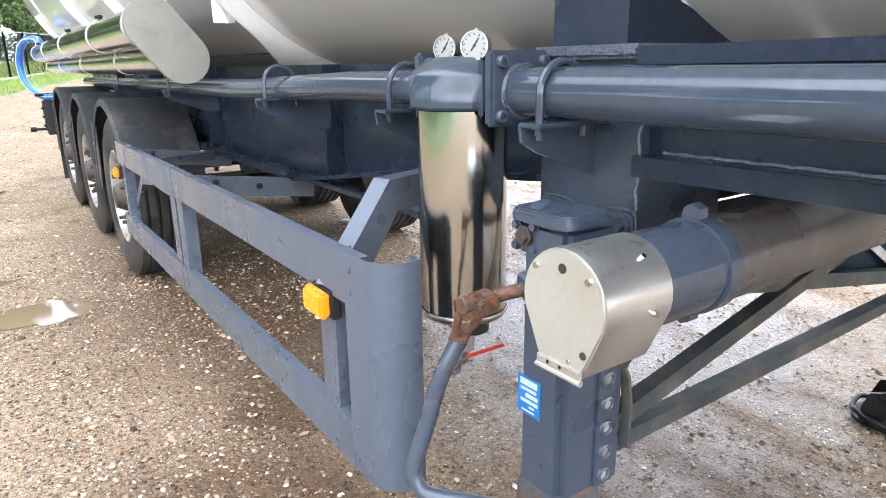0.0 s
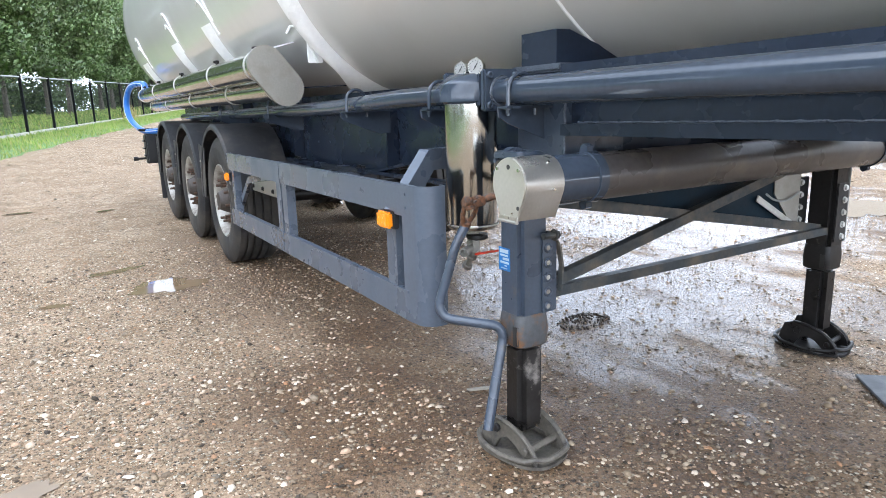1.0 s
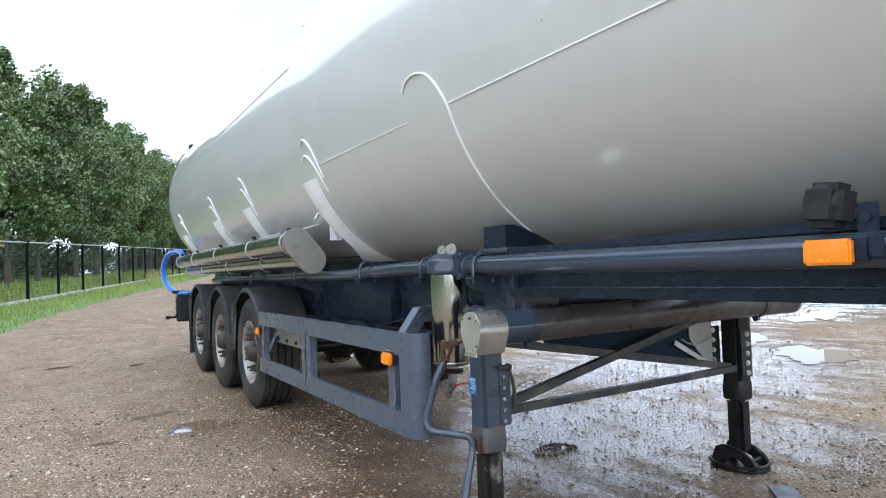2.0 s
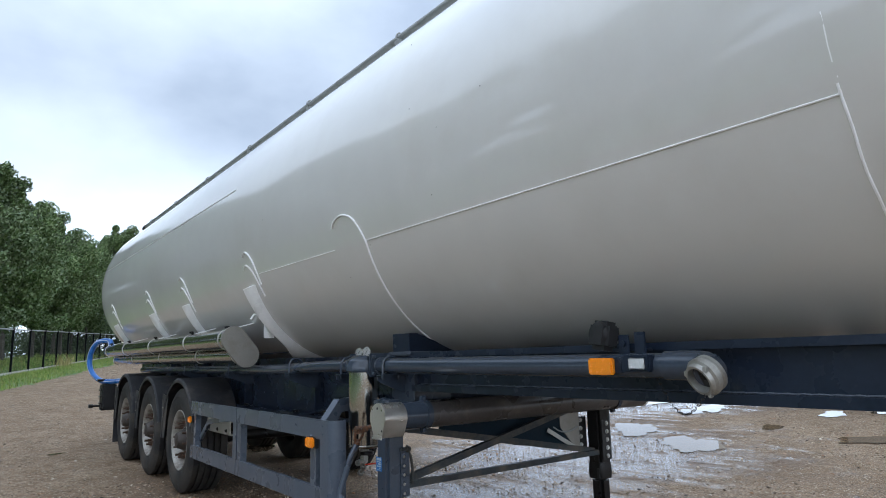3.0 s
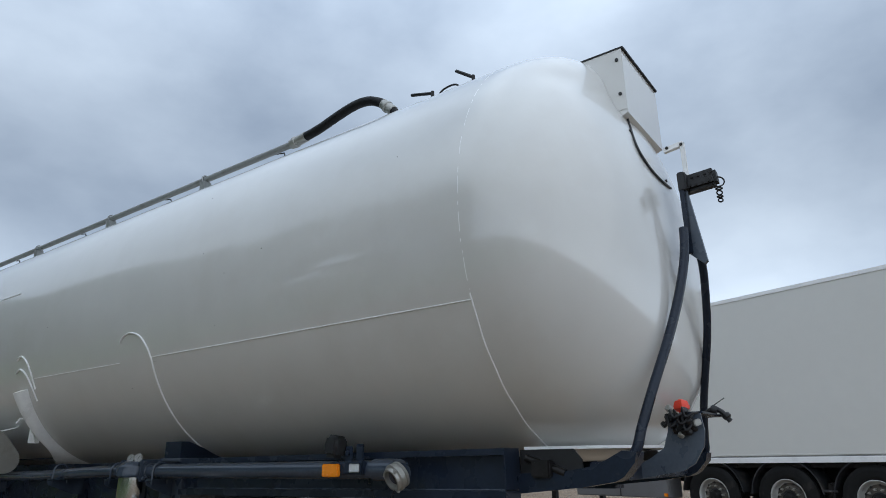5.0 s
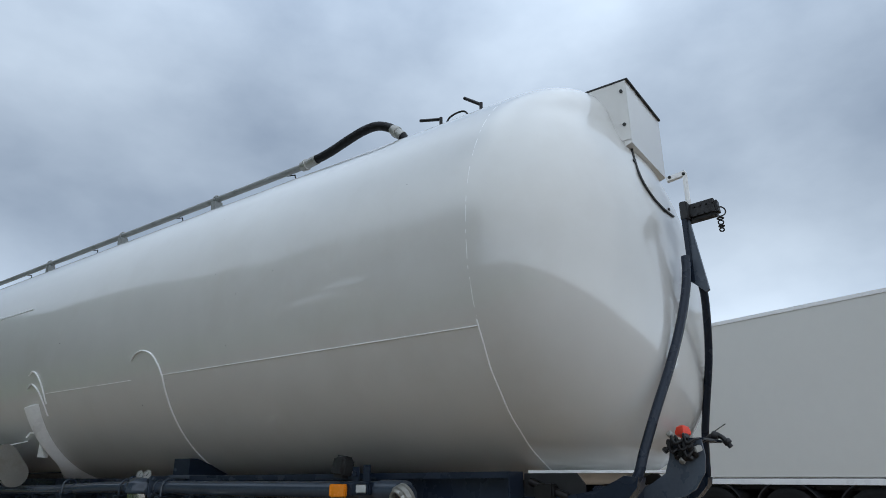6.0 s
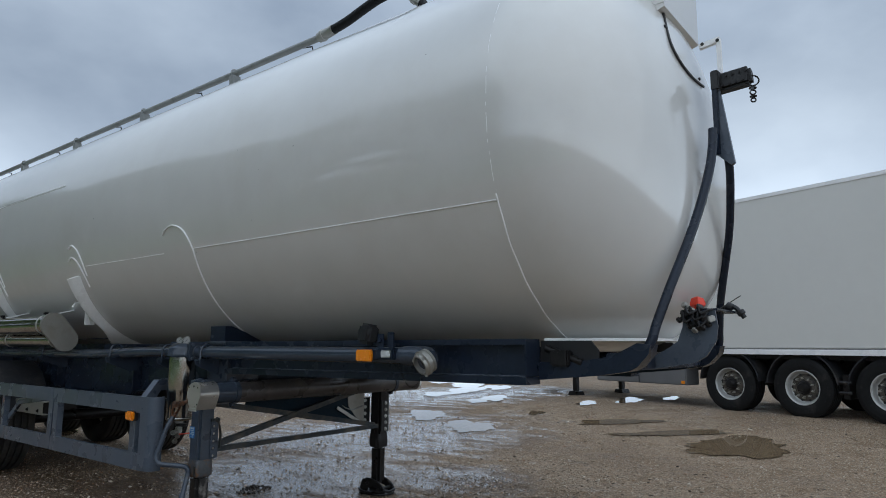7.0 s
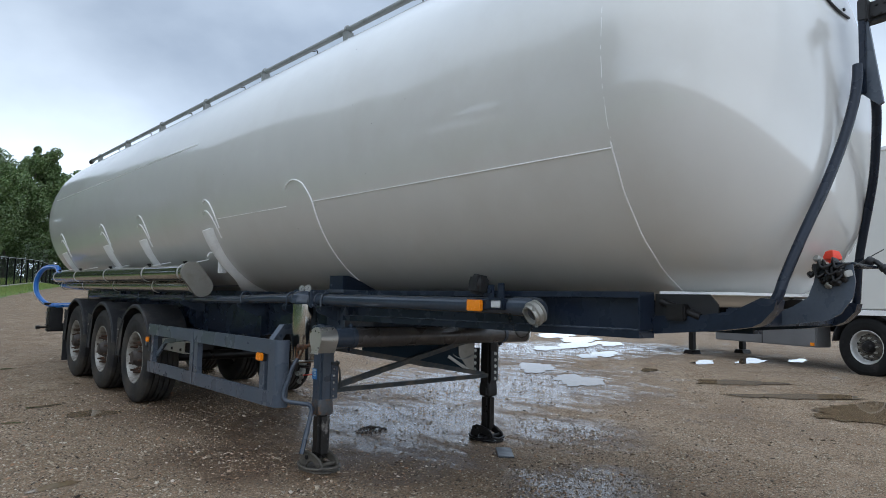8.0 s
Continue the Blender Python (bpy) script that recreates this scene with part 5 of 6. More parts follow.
# crank
J = Vector((-1.048, 0.262, 0.908))
bm = bmesh.new()
cyl(bm, (LX - 0.055, LY + 0.012, 0.938), (LX - 0.085, LY + 0.022, 0.931), 0.030, 16, bevel=0.004)
part("shaft_boss", bm, LEGPAINT, leg)
bm = bmesh.new()
cyl(bm, (LX - 0.08, LY + 0.022, 0.931), J + Vector((0.03, -0.006, 0.008)), 0.013, 12)
for s in (-1, 1):
    box(bm, -0.045, 0.028, s * 0.016 - 0.004, s * 0.016 + 0.004, -0.016, 0.016, 0.003, Matrix.Translation(J) @ pose(0, 0, 0, 0, -12, -10))
cyl(bm, J + Vector((-0.012, -0.03, 0)), J + Vector((-0.012, 0.03, 0)), 0.011, 10)
joint = part("universal_joint", bm, RUST, leg, "rusty universal joint of the crank")
bm = bmesh.new()
for s in (-1, 1):
    sweep(bm, smooth_path([J + Vector((-0.014 + s * 0.019, -0.008, 0.018)), J + Vector((-0.013 + s * 0.024, 0.008, -0.012)), J + Vector((-0.012 + s * 0.022, 0.026, -0.046)), J + Vector((-0.010 + s * 0.010, 0.044, -0.072))], 4), 0.0085, 8)
    cyl(bm, J + Vector((-0.014 + s * 0.012, -0.004, 0.006)), J + Vector((-0.014 + s * 0.033, -0.004, 0.006)), 0.017, 12, bevel=0.003)
cyl(bm, J + Vector((-0.010, 0.042, -0.066)), J + Vector((-0.008, 0.060, -0.096)), 0.019, 12, bevel=0.004)
part("yoke", bm, RUST, joint)
crank_pts = [J + Vector((-0.010, 0.050, -0.085)), (-1.092, 0.325, 0.75), (-1.115, 0.338, 0.66), (-1.138, 0.352, 0.575), (-1.143, 0.353, 0.545), (-1.137, 0.340, 0.518), (-1.120, 0.318, 0.504), (-1.045, 0.250, 0.492), (-1.005, 0.218, 0.484), (-0.989, 0.205, 0.462), (-0.988, 0.203, 0.425), (-1.025, 0.187, 0.315), (-1.078, 0.163, 0.155)]
bm = bmesh.new()
sweep(bm, smooth_path(crank_pts, 5), 0.0165, 14)
crank = part("crank_rod", bm, LEGPAINT, leg, "bent blue-grey crank handle")
bm = bmesh.new()
sweep(bm, [(-1.025, 0.187, 0.315), (-1.080, 0.162, 0.145)], 0.0185, 14)
part("crank_grip", bm, LEGPAINT, crank)
# cross braces between the legs
for p, q, w in (((-0.845, 0.150, 0.585), (0.85, 0.150, 0.600), 0.035), ((-0.845, 0.162, 0.605), (0.62, 0.162, 0.93), 0.04), ((-0.845, 0.175, 0.905), (0.83, 0.175, 0.610), 0.04)):
    bm = bmesh.new()
    sweep(bm, [p, q], 0.01, shape=[(-0.004, -w / 2), (0.004, -w / 2), (0.004, w / 2), (-0.004, w / 2)])
    sweep(bm, [Vector(p) + Vector((0, 0.016, w / 2 - 0.003)), Vector(q) + Vector((0, 0.016, w / 2 - 0.003))], 0.01, shape=[(-0.016, -0.003), (0.016, -0.003), (0.016, 0.003), (-0.016, 0.003)])
    part("leg_brace", bm, BRACE, trailer, "blue-grey angle brace between the legs")
bm = bmesh.new()
prism(bm, [(-0.52, 1.0), (-0.50, 0.835), (0.15, 0.705), (0.74, 0.625), (0.76, 1.0)], "y", 0.25, 0.262)
part("gusset_plate", bm, CROSSPLATE, trailer, "dark blue cross plate between the legs")
bm = bmesh.new()
prism(bm, [(0.55, 0.93), (0.755, 0.93), (0.755, 0.635), (0.70, 0.640), (0.56, 0.79)], "y", 0.241, 0.247)
part("gusset_plate", bm, COVER, trailer, "pale grey stay plate beside the far leg")
bm = bmesh.new()
sweep(bm, [(0.42, 0.232, 0.785), (0.715, 0.232, 0.628)], 0.01, shape=[(-0.003, -0.014), (0.003, -0.014), (0.003, 0.014), (-0.003, 0.014)])
part("stay_strap", bm, PALERIM, trailer, "pale flat stay strap")
bm = bmesh.new()
sweep(bm, smooth_path([(0.47, 0.222, 0.800), (0.52, 0.220, 0.772), (0.59, 0.220, 0.758), (0.66, 0.222, 0.765), (0.72, 0.226, 0.785)], 4), 0.005, 8)
part("stay_cable", bm, RAILGREY, trailer, "thin grey cable")
bm = bmesh.new()
box(bm, -0.56, 0.50, 0.33, 0.345, 0.98, 1.32, 0.002)
part("bolster_plate", bm, CHASSIS, trailer)
bm = bmesh.new()
box(bm, -0.56, 0.50, -1.9, -0.2, 1.14, 1.16, 0.004)
part("coupler_plate", bm, GREASE, trailer, "dark coupler plate under the neck")
# drop link beside the near leg
bm = bmesh.new()
sweep(bm, [(-0.822, 0.135, 0.79), (-0.804, 0.129, 0.745), (-0.796, 0.125, 0.685), (-0.800, 0.125, 0.595)], 0.006, shape=[(-0.003, -0.011), (0.003, -0.011), (0.003, 0.011), (-0.003, 0.011)])
part("stay_strap", bm, BRACE, leg, "dirty hanging steel strap")
bm = bmesh.new()
cyl(bm, (-0.88, 0.118, 0.793), (-0.82, 0.118, 0.793), 0.011, 12)
hexbolt(bm, (-0.835, 0.118, 0.793), (1, 0, 0), 0.015, 0.014)
part("stay_bolt", bm, BRACE, leg)

# ---- side guard ----
GX = -1.154


def guard_rail(y0, y1, z0, z1):
    bm = bmesh.new()
    t = 0.004
    prism(bm, [(GX, z0), (GX + 0.028, z0), (GX + 0.028, z0 + t), (GX + t, z0 + t), (GX + t, z1 - t), (GX + 0.028, z1 - t), (GX + 0.028, z1), (GX, z1)], "y", y0, y1)
    return part("guard_rail", bm, GUARD, trailer, "blue-grey folded side guard rail")


for y0, y1 in ((0.53, 2.085), (2.095, 3.335)):
    guard_rail(y0, y1, 0.832, 0.946)
    guard_rail(y0, y1, 0.436, 0.551)
for y0, y1 in ((0.66, 0.74), (1.995, 2.075), (2.101, 2.181), (3.20, 3.26)):
    bm = bmesh.new()
    t = 0.005
    prism(bm, [(GX + 0.006, y0), (GX + 0.055, y0), (GX + 0.055, y0 + t), (GX + 0.006 + t, y0 + t), (GX + 0.006 + t, y1 - t), (GX + 0.055, y1 - t), (GX + 0.055, y1), (GX + 0.006, y1)], "z", 0.445, 0.935)
    part("guard_post", bm, GUARD, trailer)
# rounded end panel
bm = bmesh.new()
outer = [(GX - 0.002, 0.588), (GX - 0.002, 0.500)] + [(GX - 0.002 + 0.065 * (1 - math.cos(a)), 0.500 - 0.065 * math.sin(a)) for a in [radians(9 * k) for k in range(1, 11)]] + [(GX + 0.085, 0.435), (GX + 0.096, 0.440), (GX + 0.100, 0.452), (GX + 0.100, 0.475)]
inner = [(x + (0.004 if x < GX + 0.09 else -0.004), y + 0.004) for x, y in outer][::-1]
prism(bm, outer + inner, "z", 0.440, 0.949)
end_panel = part("guard_end_panel", bm, GUARD, trailer, "rounded blue-grey end panel of the side guard")
for z in (0.915, 0.865, 0.55, 0.475):
    bm = bmesh.new()
    cyl(bm, (GX - 0.001, 0.56, z), (GX - 0.006, 0.56, z), 0.006, 10)
    part("rivet", bm, GUARD, end_panel)


def reflector(y0, y1, z0, z1):
    bm = bmesh.new()
    box(bm, GX - 0.004, GX + 0.02, y0, y1, z0, z1, 0.004)
    body = part("side_reflector", bm, BLACK, trailer, "amber side lamp on a dark base")
    bm = bmesh.new()
    box(bm, GX - 0.030, GX - 0.003, y0 + 0.004, y1 - 0.004, z0 + 0.004, z1 - 0.004, 0.008)
    part("lens", bm, AMBER, body, "amber ribbed lens")
    for k in range(5):
        bm = bmesh.new()
        yy = y0 + 0.016 + (y1 - y0 - 0.032) * k / 4
        cyl(bm, (GX - 0.0295, yy, z0 + 0.014), (GX - 0.0295, yy, z1 - 0.014), 0.003, 8)
        part("lens_rib", bm, AMBER, body)


reflector(0.652, 0.757, 0.772, 0.842)
reflector(3.29, 3.35, 0.745, 0.812)
# arms from the guard to the chassis
bm = bmesh.new()
sweep(bm, [(-1.125, 0.705, 0.815), (-0.945, 0.765, 1.015), (-0.56, 0.88, 1.015)], 0.03, shape=[(-0.026, -0.043), (0.026, -0.043), (0.026, 0.043), (-0.026, 0.043)])
part("guard_arm", bm, GUARD, trailer, "cranked blue-grey guard arm")
for yy in (2.12, 3.30):
    bm = bmesh.new()
    sweep(bm, [(-1.13, yy, 0.870), (-0.55, yy, 0.795)], 0.03, shape=[(-0.018, -0.040), (0.018, -0.040), (0.018, 0.040), (-0.018, 0.040)])
    arm = part("guard_arm", bm, GUARD, trailer)
    for x, z in ((-0.98, 0.868), (-0.80, 0.832)):
        bm = bmesh.new()
        hexbolt(bm, (x, yy - 0.018, z), (0, -1, 0), 0.010, 0.010)
        part("arm_bolt", bm, GREASE, arm)
    bm = bmesh.new()
    box(bm, -0.69, -0.57, yy - 0.055, yy + 0.055, 0.858, 0.878, 0.005)
    clamp = part("arm_clamp", bm, CHASSIS, trailer)
    for dy in (-0.03, 0.03):
        bm = bmesh.new()
        hexbolt(bm, (-0.64, yy + dy, 0.878), (0, 0, 1), 0.014, 0.014)
        part("clamp_bolt", bm, GREASE, clamp)
    bm = bmesh.new()
    hexbolt(bm, (-0.645, yy - 0.02, 0.760), (0, 0, -1), 0.012, 0.020)
    part("clamp_bolt", bm, GREASE, clamp)
bm = bmesh.new()
sweep(bm, [(-0.66, 3.25, 0.835), (-1.12, 2.72, 0.885)], 0.02, shape=[(-0.012, -0.022), (0.012, -0.022), (0.012, 0.022), (-0.012, 0.022)])
part("guard_stay", bm, GUARD, trailer)
bm = bmesh.new()
sweep(bm, [(-1.10, 3.27, 0.56), (-1.10, 2.95, 0.78), (-1.08, 2.5, 0.83)], 0.015, shape=[(-0.012, -0.022), (0.012, -0.022), (0.012, 0.022), (-0.012, 0.022)])
part("guard_stay", bm, GUARD, trailer)
bm = bmesh.new()
box(bm, -0.66, -0.60, 1.0, 3.6, 0.855, 0.875, 0.004)
part("guard_runner", bm, CHASSIS, trailer)
# pale folded bar in front of the first wheel
bm = bmesh.new()
prism(bm, [(-0.962, 0.660), (-0.955, 0.652), (-0.90, 0.652), (-0.90, 0.658), (-0.952, 0.660), (-0.956, 0.664), (-0.956, 0.762), (-0.952, 0.768), (-0.90, 0.772), (-0.90, 0.778), (-0.955, 0.776), (-0.962, 0.768)], "y", 2.80, 3.50)
bar = part("folded_bar", bm, PLATE, trailer, "pale folded steel bar behind the side guard")
for yy in (2.90, 3.15, 3.40):
    bm = bmesh.new()
    hexbolt(bm, (-0.962, yy, 0.69), (-1, 0, 0), 0.013, 0.010)
    part("bar_bolt", bm, GREASE, bar)
bm = bmesh.new()
box(bm, -0.90, -0.55, 3.02, 3.07, 0.67, 0.76, 0.006)
part("bar_bracket", bm, GREASE, bar)

# ---- wheels ----
def wheel_meshes():
    """Origin at the middle of the outer face; the axle runs along +x."""
    bm = bmesh.new()
    R, W = 0.518, 0.37
    tread = []
    for k in range(5):
        x0 = 0.045 + 0.062 * k
        tread += [(R, x0 - 0.010 if k else 0.035), (R, x0 + 0.030), (R - 0.020, x0 + 0.033), (R - 0.020, x0 + 0.047)] if k < 4 else [(R, x0 - 0.010), (R, 0.335)]
    prof = [(0.292, 0.045), (0.30, 0.022), (0.325, 0.008), (0.36, 0.002), (0.40, 0.0), (0.43, 0.002), (0.432, 0.0), (0.45, 0.003), (0.482, 0.012), (0.505, 0.024)] + tread
    prof += [(0.505, W - 0.024), (0.46, W - 0.004), (0.40, W), (0.34, W - 0.008), (0.292, W - 0.05), (0.292, 0.045)]
    lathe(bm, prof, (0, 0, 0), (1, 0, 0), 64)
    tyre = mesh_of("tyre", bm, RUBBER)
    bm = bmesh.new()
    lathe(bm, [(0.293, 0.06), (0.300, 0.030), (0.302, 0.018), (0.294, 0.014), (0.284, 0.022), (0.275, 0.040), (0.268, 0.085), (0.255, 0.120), (0.235, 0.132), (0.205, 0.118), (0.185, 0.092), (0.165, 0.085), (0.10, 0.085), (0.10, 0.16), (0.293, 0.20)], (0, 0, 0), (1, 0, 0), 56)
    rim = mesh_of("wheel", bm, RIM)
    bm = bmesh.new()
    lathe(bm, [(0.125, 0.086), (0.125, 0.078), (0.104, 0.072), (0.098, 0.045), (0.084, 0.015), (0.076, 0.0), (0.070, -0.012), (0.045, -0.018), (0, -0.019)], (0, 0, 0), (1, 0, 0), 32)
    hub = mesh_of("hub", bm, HUB)
    bm = bmesh.new()
    cyl(bm, (0.086, 0, 0), (0.042, 0, 0), 0.021, 6)
    cyl(bm, (0.042, 0, 0), (0.004, 0, 0), 0.012, 8)
    nut = mesh_of("wheel_nut", bm, NUT)
    bm = bmesh.new()
    cyl(bm, (0.119, 0, 0), (0.1165, 0, 0), 0.022, 12)
    hole = mesh_of("rim_hole", bm, INK)
    bm = bmesh.new()
    lathe(bm, [(0.238, 0.131), (0.228, 0.128), (0.205, 0.115), (0.185, 0.089), (0.165, 0.082), (0.10, 0.082)], (0, 0, 0), (1, 0, 0), 48)
    dish = mesh_of("rim_dish", bm, MUD)
    pale = []
    for me, mat in ((rim, PALERIM), (hub, GREASE), (nut, BRUSHED), (tyre, TYREBLACK)):
        twin = me.copy()
        twin.materials[0] = mat
        pale.append(twin)
    return (rim, hub, nut, tyre), tuple(pale), hole, dish


RUSTY_SET, PALE_SET, HOLE_ME, DISH_ME = wheel_meshes()


def add_wheel(parent, at, spin, label="", nuts=True, meshes=RUSTY_SET):
    rim_me, hub_me, nut_me, tyre_me = meshes
    w = tagged(under(new("wheel", rim_me), parent, at), label)
    under(new("tyre", tyre_me), w)["label"] = "black worn ribbed truck tyre"
    under(new("hub", hub_me), w)
    if meshes is PALE_SET:
        under(new("rim_dish", DISH_ME), w)
    if nuts:
        for k in range(10):
            a = radians(36 * k + spin)
            under(new("wheel_nut", nut_me), w, pose(0, 0.168 * math.cos(a), 0.168 * math.sin(a)))
            a += radians(18)
            under(new("rim_hole", HOLE_ME), w, pose(0, 0.222 * math.cos(a), 0.222 * math.sin(a)))
    return w


WX, WZ = -1.085, 0.520
AXLES = (4.044, 5.41, 6.776)
for k, yy in enumerate(AXLES):
    zz = WZ + ground_z(-1.0, yy)
    add_wheel(trailer, pose(WX, yy, zz), 7 + 11 * k, "truck wheel with rusty nuts on a dirty grey rim")
    add_wheel(trailer, pose(2 * TX - WX, yy, zz, 0, 0, 180), 3 + 9 * k, "truck wheel on the far side", False)
    bm = bmesh.new()
    cyl(bm, (WX + 0.12, yy, zz), (2 * TX - WX - 0.12, yy, zz), 0.065, 16)
    box(bm, WX + 0.42, WX + 0.50, yy - 0.45, yy + 0.12, zz + 0.06, zz + 0.13, 0.01)
    cyl(bm, (WX + 0.46, yy + 0.30, zz + 0.02), (WX + 0.46, yy + 0.30, 0.86), 0.10, 16)
    part("axle", bm, GREASE, trailer)
    # mudguard: a plastic half shell with a turned edge and a flap behind
    bm = bmesh.new()
    r0, x0, x1 = 0.625, WX - 0.02, WX + 0.42
    prev = None
    for i in range(33):
        a = radians(12 + (182 - 12) * i / 32)
        dy, dz = -math.cos(a), math.sin(a)
        def P(x, r):
            return bm.verts.new((x, yy + r * dy, zz + r * dz))
        ring = [P(x0, r0 - 0.045), P(x0 - 0.004, r0 - 0.02), P(x0 + 0.012, r0), P(x1, r0), P(x1, r0 - 0.006), P(x0 + 0.014, r0 - 0.006), P(x0 + 0.004, r0 - 0.022), P(x0 + 0.008, r0 - 0.045)]
        if prev:
            for j in range(8):
                bm.faces.new((prev[j], prev[(j + 1) % 8], ring[(j + 1) % 8], ring[j]))
        else:
            bm.faces.new(ring)
        prev = ring
    bm.faces.new(prev[::-1])
    guard = part("mudguard", bm, PLASTIC, trailer, "dark plastic mudguard over the wheel")
    bm = bmesh.new()
    box(bm, x0 + 0.005, x1, yy + r0 - 0.008, yy + r0 + 0.002, zz + 0.05 if k < 2 else 0.16 + ground_z(-1, 7.5), zz + 0.12 if k < 2 else zz + 0.05, 0.003)
    prism(bm, [(yy + r0 - 0.002, zz + 0.45), (yy + r0 + 0.0, zz - 0.02), (yy + r0 - 0.13, zz - 0.02), (yy + r0 - 0.17, zz + 0.12), (yy + r0 - 0.21, zz + 0.32), (yy + r0 - 0.25, zz + 0.42)], "x", x0 + 0.005, x0 + 0.011)
    part("mudguard_flap", bm, PLASTIC, guard)
    for c in (0.20, 0.30):
        bm = bmesh.new()
        cyl(bm, (x0 + 0.005, yy + r0 - 0.06, zz + c), (x0 - 0.003, yy + r0 - 0.06, zz + c), 0.009, 8)
        part("guard_bolt", bm, RIM, guard)
    bm = bmesh.new()
    sweep(bm, [(x0 + 0.10, yy, zz + r0 - 0.02), (-0.50, yy, zz + r0 - 0.03)], 0.016, 8)
    part("mudguard_stay", bm, GREASE, guard)
bm = bmesh.new()
cyl(bm, (WX + 0.02, 3.62, 0.72), (WX + 0.35, 3.62, 0.72), 0.022, 10)
cyl(bm, (WX + 0.0, 3.62, 0.72), (WX + 0.05, 3.62, 0.72), 0.035, 10)
part("lift_pin", bm, LEGPAINT, trailer)

# ---- stainless tubes along the tank side ----
UX, UZ, UR = -1.085, 1.497, 0.086
VX, VZ, VR = -0.975, 1.362, 0.072
bm = bmesh.new()
cyl(bm, (UX, 2.42, UZ), (UX, 8.1, UZ), UR, 40, bevel=0.006)
tube_a = part("side_tube", bm, STEEL, trailer, "polished stainless hose tube along the tank")
bm = bmesh.new()
cyl(bm, (VX, 2.42, VZ), (VX, 8.05, VZ), VR, 36, bevel=0.006)
tube_b = part("side_tube", bm, STEEL, trailer, "polished stainless hose tube along the tank")


def stadium(c0, c1, r, n=12):
    d = math.atan2(c1[1] - c0[1], c1[0] - c0[0])
    pts = [(c0[0] + r * math.cos(a), c0[1] + r * math.sin(a)) for a in [d + math.pi / 2 + math.pi * k / n for k in range(n + 1)]]
    return pts + [(c1[0] + r * math.cos(a), c1[1] + r * math.sin(a)) for a in [d - math.pi / 2 + math.pi * k / n for k in range(n + 1)]]


bm = bmesh.new()
prism(bm, stadium((UX, UZ), (VX, VZ), 0.108), "y", 2.39, 2.425)
part("tube_cover", bm, COVER, tube_a, "dull steel oval end cover")
for yy in (2.56, 3.65, 5.15, 6.65, 7.95):
    for tb, cx, cz, r in ((tube_a, UX, UZ, UR), (tube_b, VX, VZ, VR)):
        bm = bmesh.new()
        lathe(bm, [(r, 0), (r + 0.004, 0), (r + 0.004, 0.022), (r, 0.022)], (cx, yy, cz), (cx, yy + 1, cz), 32)
        part("tube_strap", bm, BRUSHED, tb)
    bm = bmesh.new()
    box(bm, UX - 0.012, UX + 0.012, yy - 0.004, yy + 0.026, UZ + UR, UZ + UR + 0.03, 0.003)
    hexbolt(bm, (UX - 0.012, yy + 0.011, UZ + UR + 0.018), (-1, 0, 0), 0.010, 0.012)
    part("strap_bolt", bm, GREASE, tube_a)
    bm = bmesh.new()
    sweep(bm, [(UX + 0.03, yy + 0.01, UZ + UR + 0.005), (-0.80, yy + 0.01, UZ + 0.16)], 0.010, shape=[(-0.02, -0.004), (0.02, -0.004), (0.02, 0.004), (-0.02, 0.004)])
    part("tube_bracket", bm, WHITE, tube_a)
    bm = bmesh.new()
    sweep(bm, [(VX + 0.03, yy + 0.01, VZ), (-0.48, yy + 0.01, VZ + 0.02)], 0.010, shape=[(-0.02, -0.004), (0.02, -0.004), (0.02, 0.004), (-0.02, 0.004)])
    part("tube_bracket", bm, CHASSIS, tube_b)
bm = bmesh.new()
box(bm, -0.86, -0.77, 2.30, 2.315, 1.50, 1.74, 0.003, None)
sweep(bm, [(-0.98, 2.30, 1.66), (-0.96, 2.29, 1.70), (-0.90, 2.28, 1.70), (-0.80, 2.30, 1.50)], 0.008, 8)
part("tube_bracket", bm, WHITE, tube_a)
# blue hose at the rear
loop = [(UX + 0.02, 8.09, UZ + 0.05), (UX + 0.02, 8.29, UZ + 0.16), (UX - 0.10, 8.62, UZ + 0.14), (UX - 0.16, 8.82, UZ - 0.06), (UX - 0.14, 8.78, UZ - 0.30), (UX - 0.02, 8.52, UZ - 0.46), (UX + 0.15, 8.12, UZ - 0.46), (UX + 0.25, 7.77, UZ - 0.44)]
bm = bmesh.new()
sweep(bm, smooth_path(loop, 8), 0.038, 16)
hose2 = part("rear_hose", bm, HOSEBLUE, trailer, "thick blue hose looped behind the side tubes")
bm = bmesh.new()
sweep(bm, [p + Vector((-0.037, 0, 0.004)) for p in smooth_path(loop, 8)], 0.006, 8)
part("hose_stripe", bm, HOSEWHITE, hose2)
# rear lamp carrier and coupling rods
bm = bmesh.new()
box(bm, -1.12, -0.92, 8.30, 8.55, 0.62, 1.00, 0.02)
box(bm, -1.10, 1.20, 8.53, 8.65, 0.58, 0.72, 0.01)
carrier = part("lamp_carrier", bm, BLACK, trailer, "black rear lamp carrier box")
bm = bmesh.new()
cyl(bm, (-1.05, 8.43, 1.0), (-1.05, 8.43, 1.07), 0.02, 10)
cyl(bm, (-1.18, 8.43, 1.05), (-0.95, 8.43, 1.05), 0.02, 10)
part("carrier_rod", bm, GREASE, carrier)
bm = bmesh.new()
cyl(bm, (-1.26, 8.45, 0.66), (-1.10, 8.45, 0.66), 0.016, 10)
cyl(bm, (-1.28, 8.45, 0.66), (-1.22, 8.45, 0.66), 0.030, 10)
part("carrier_rod", bm, GREASE, carrier)
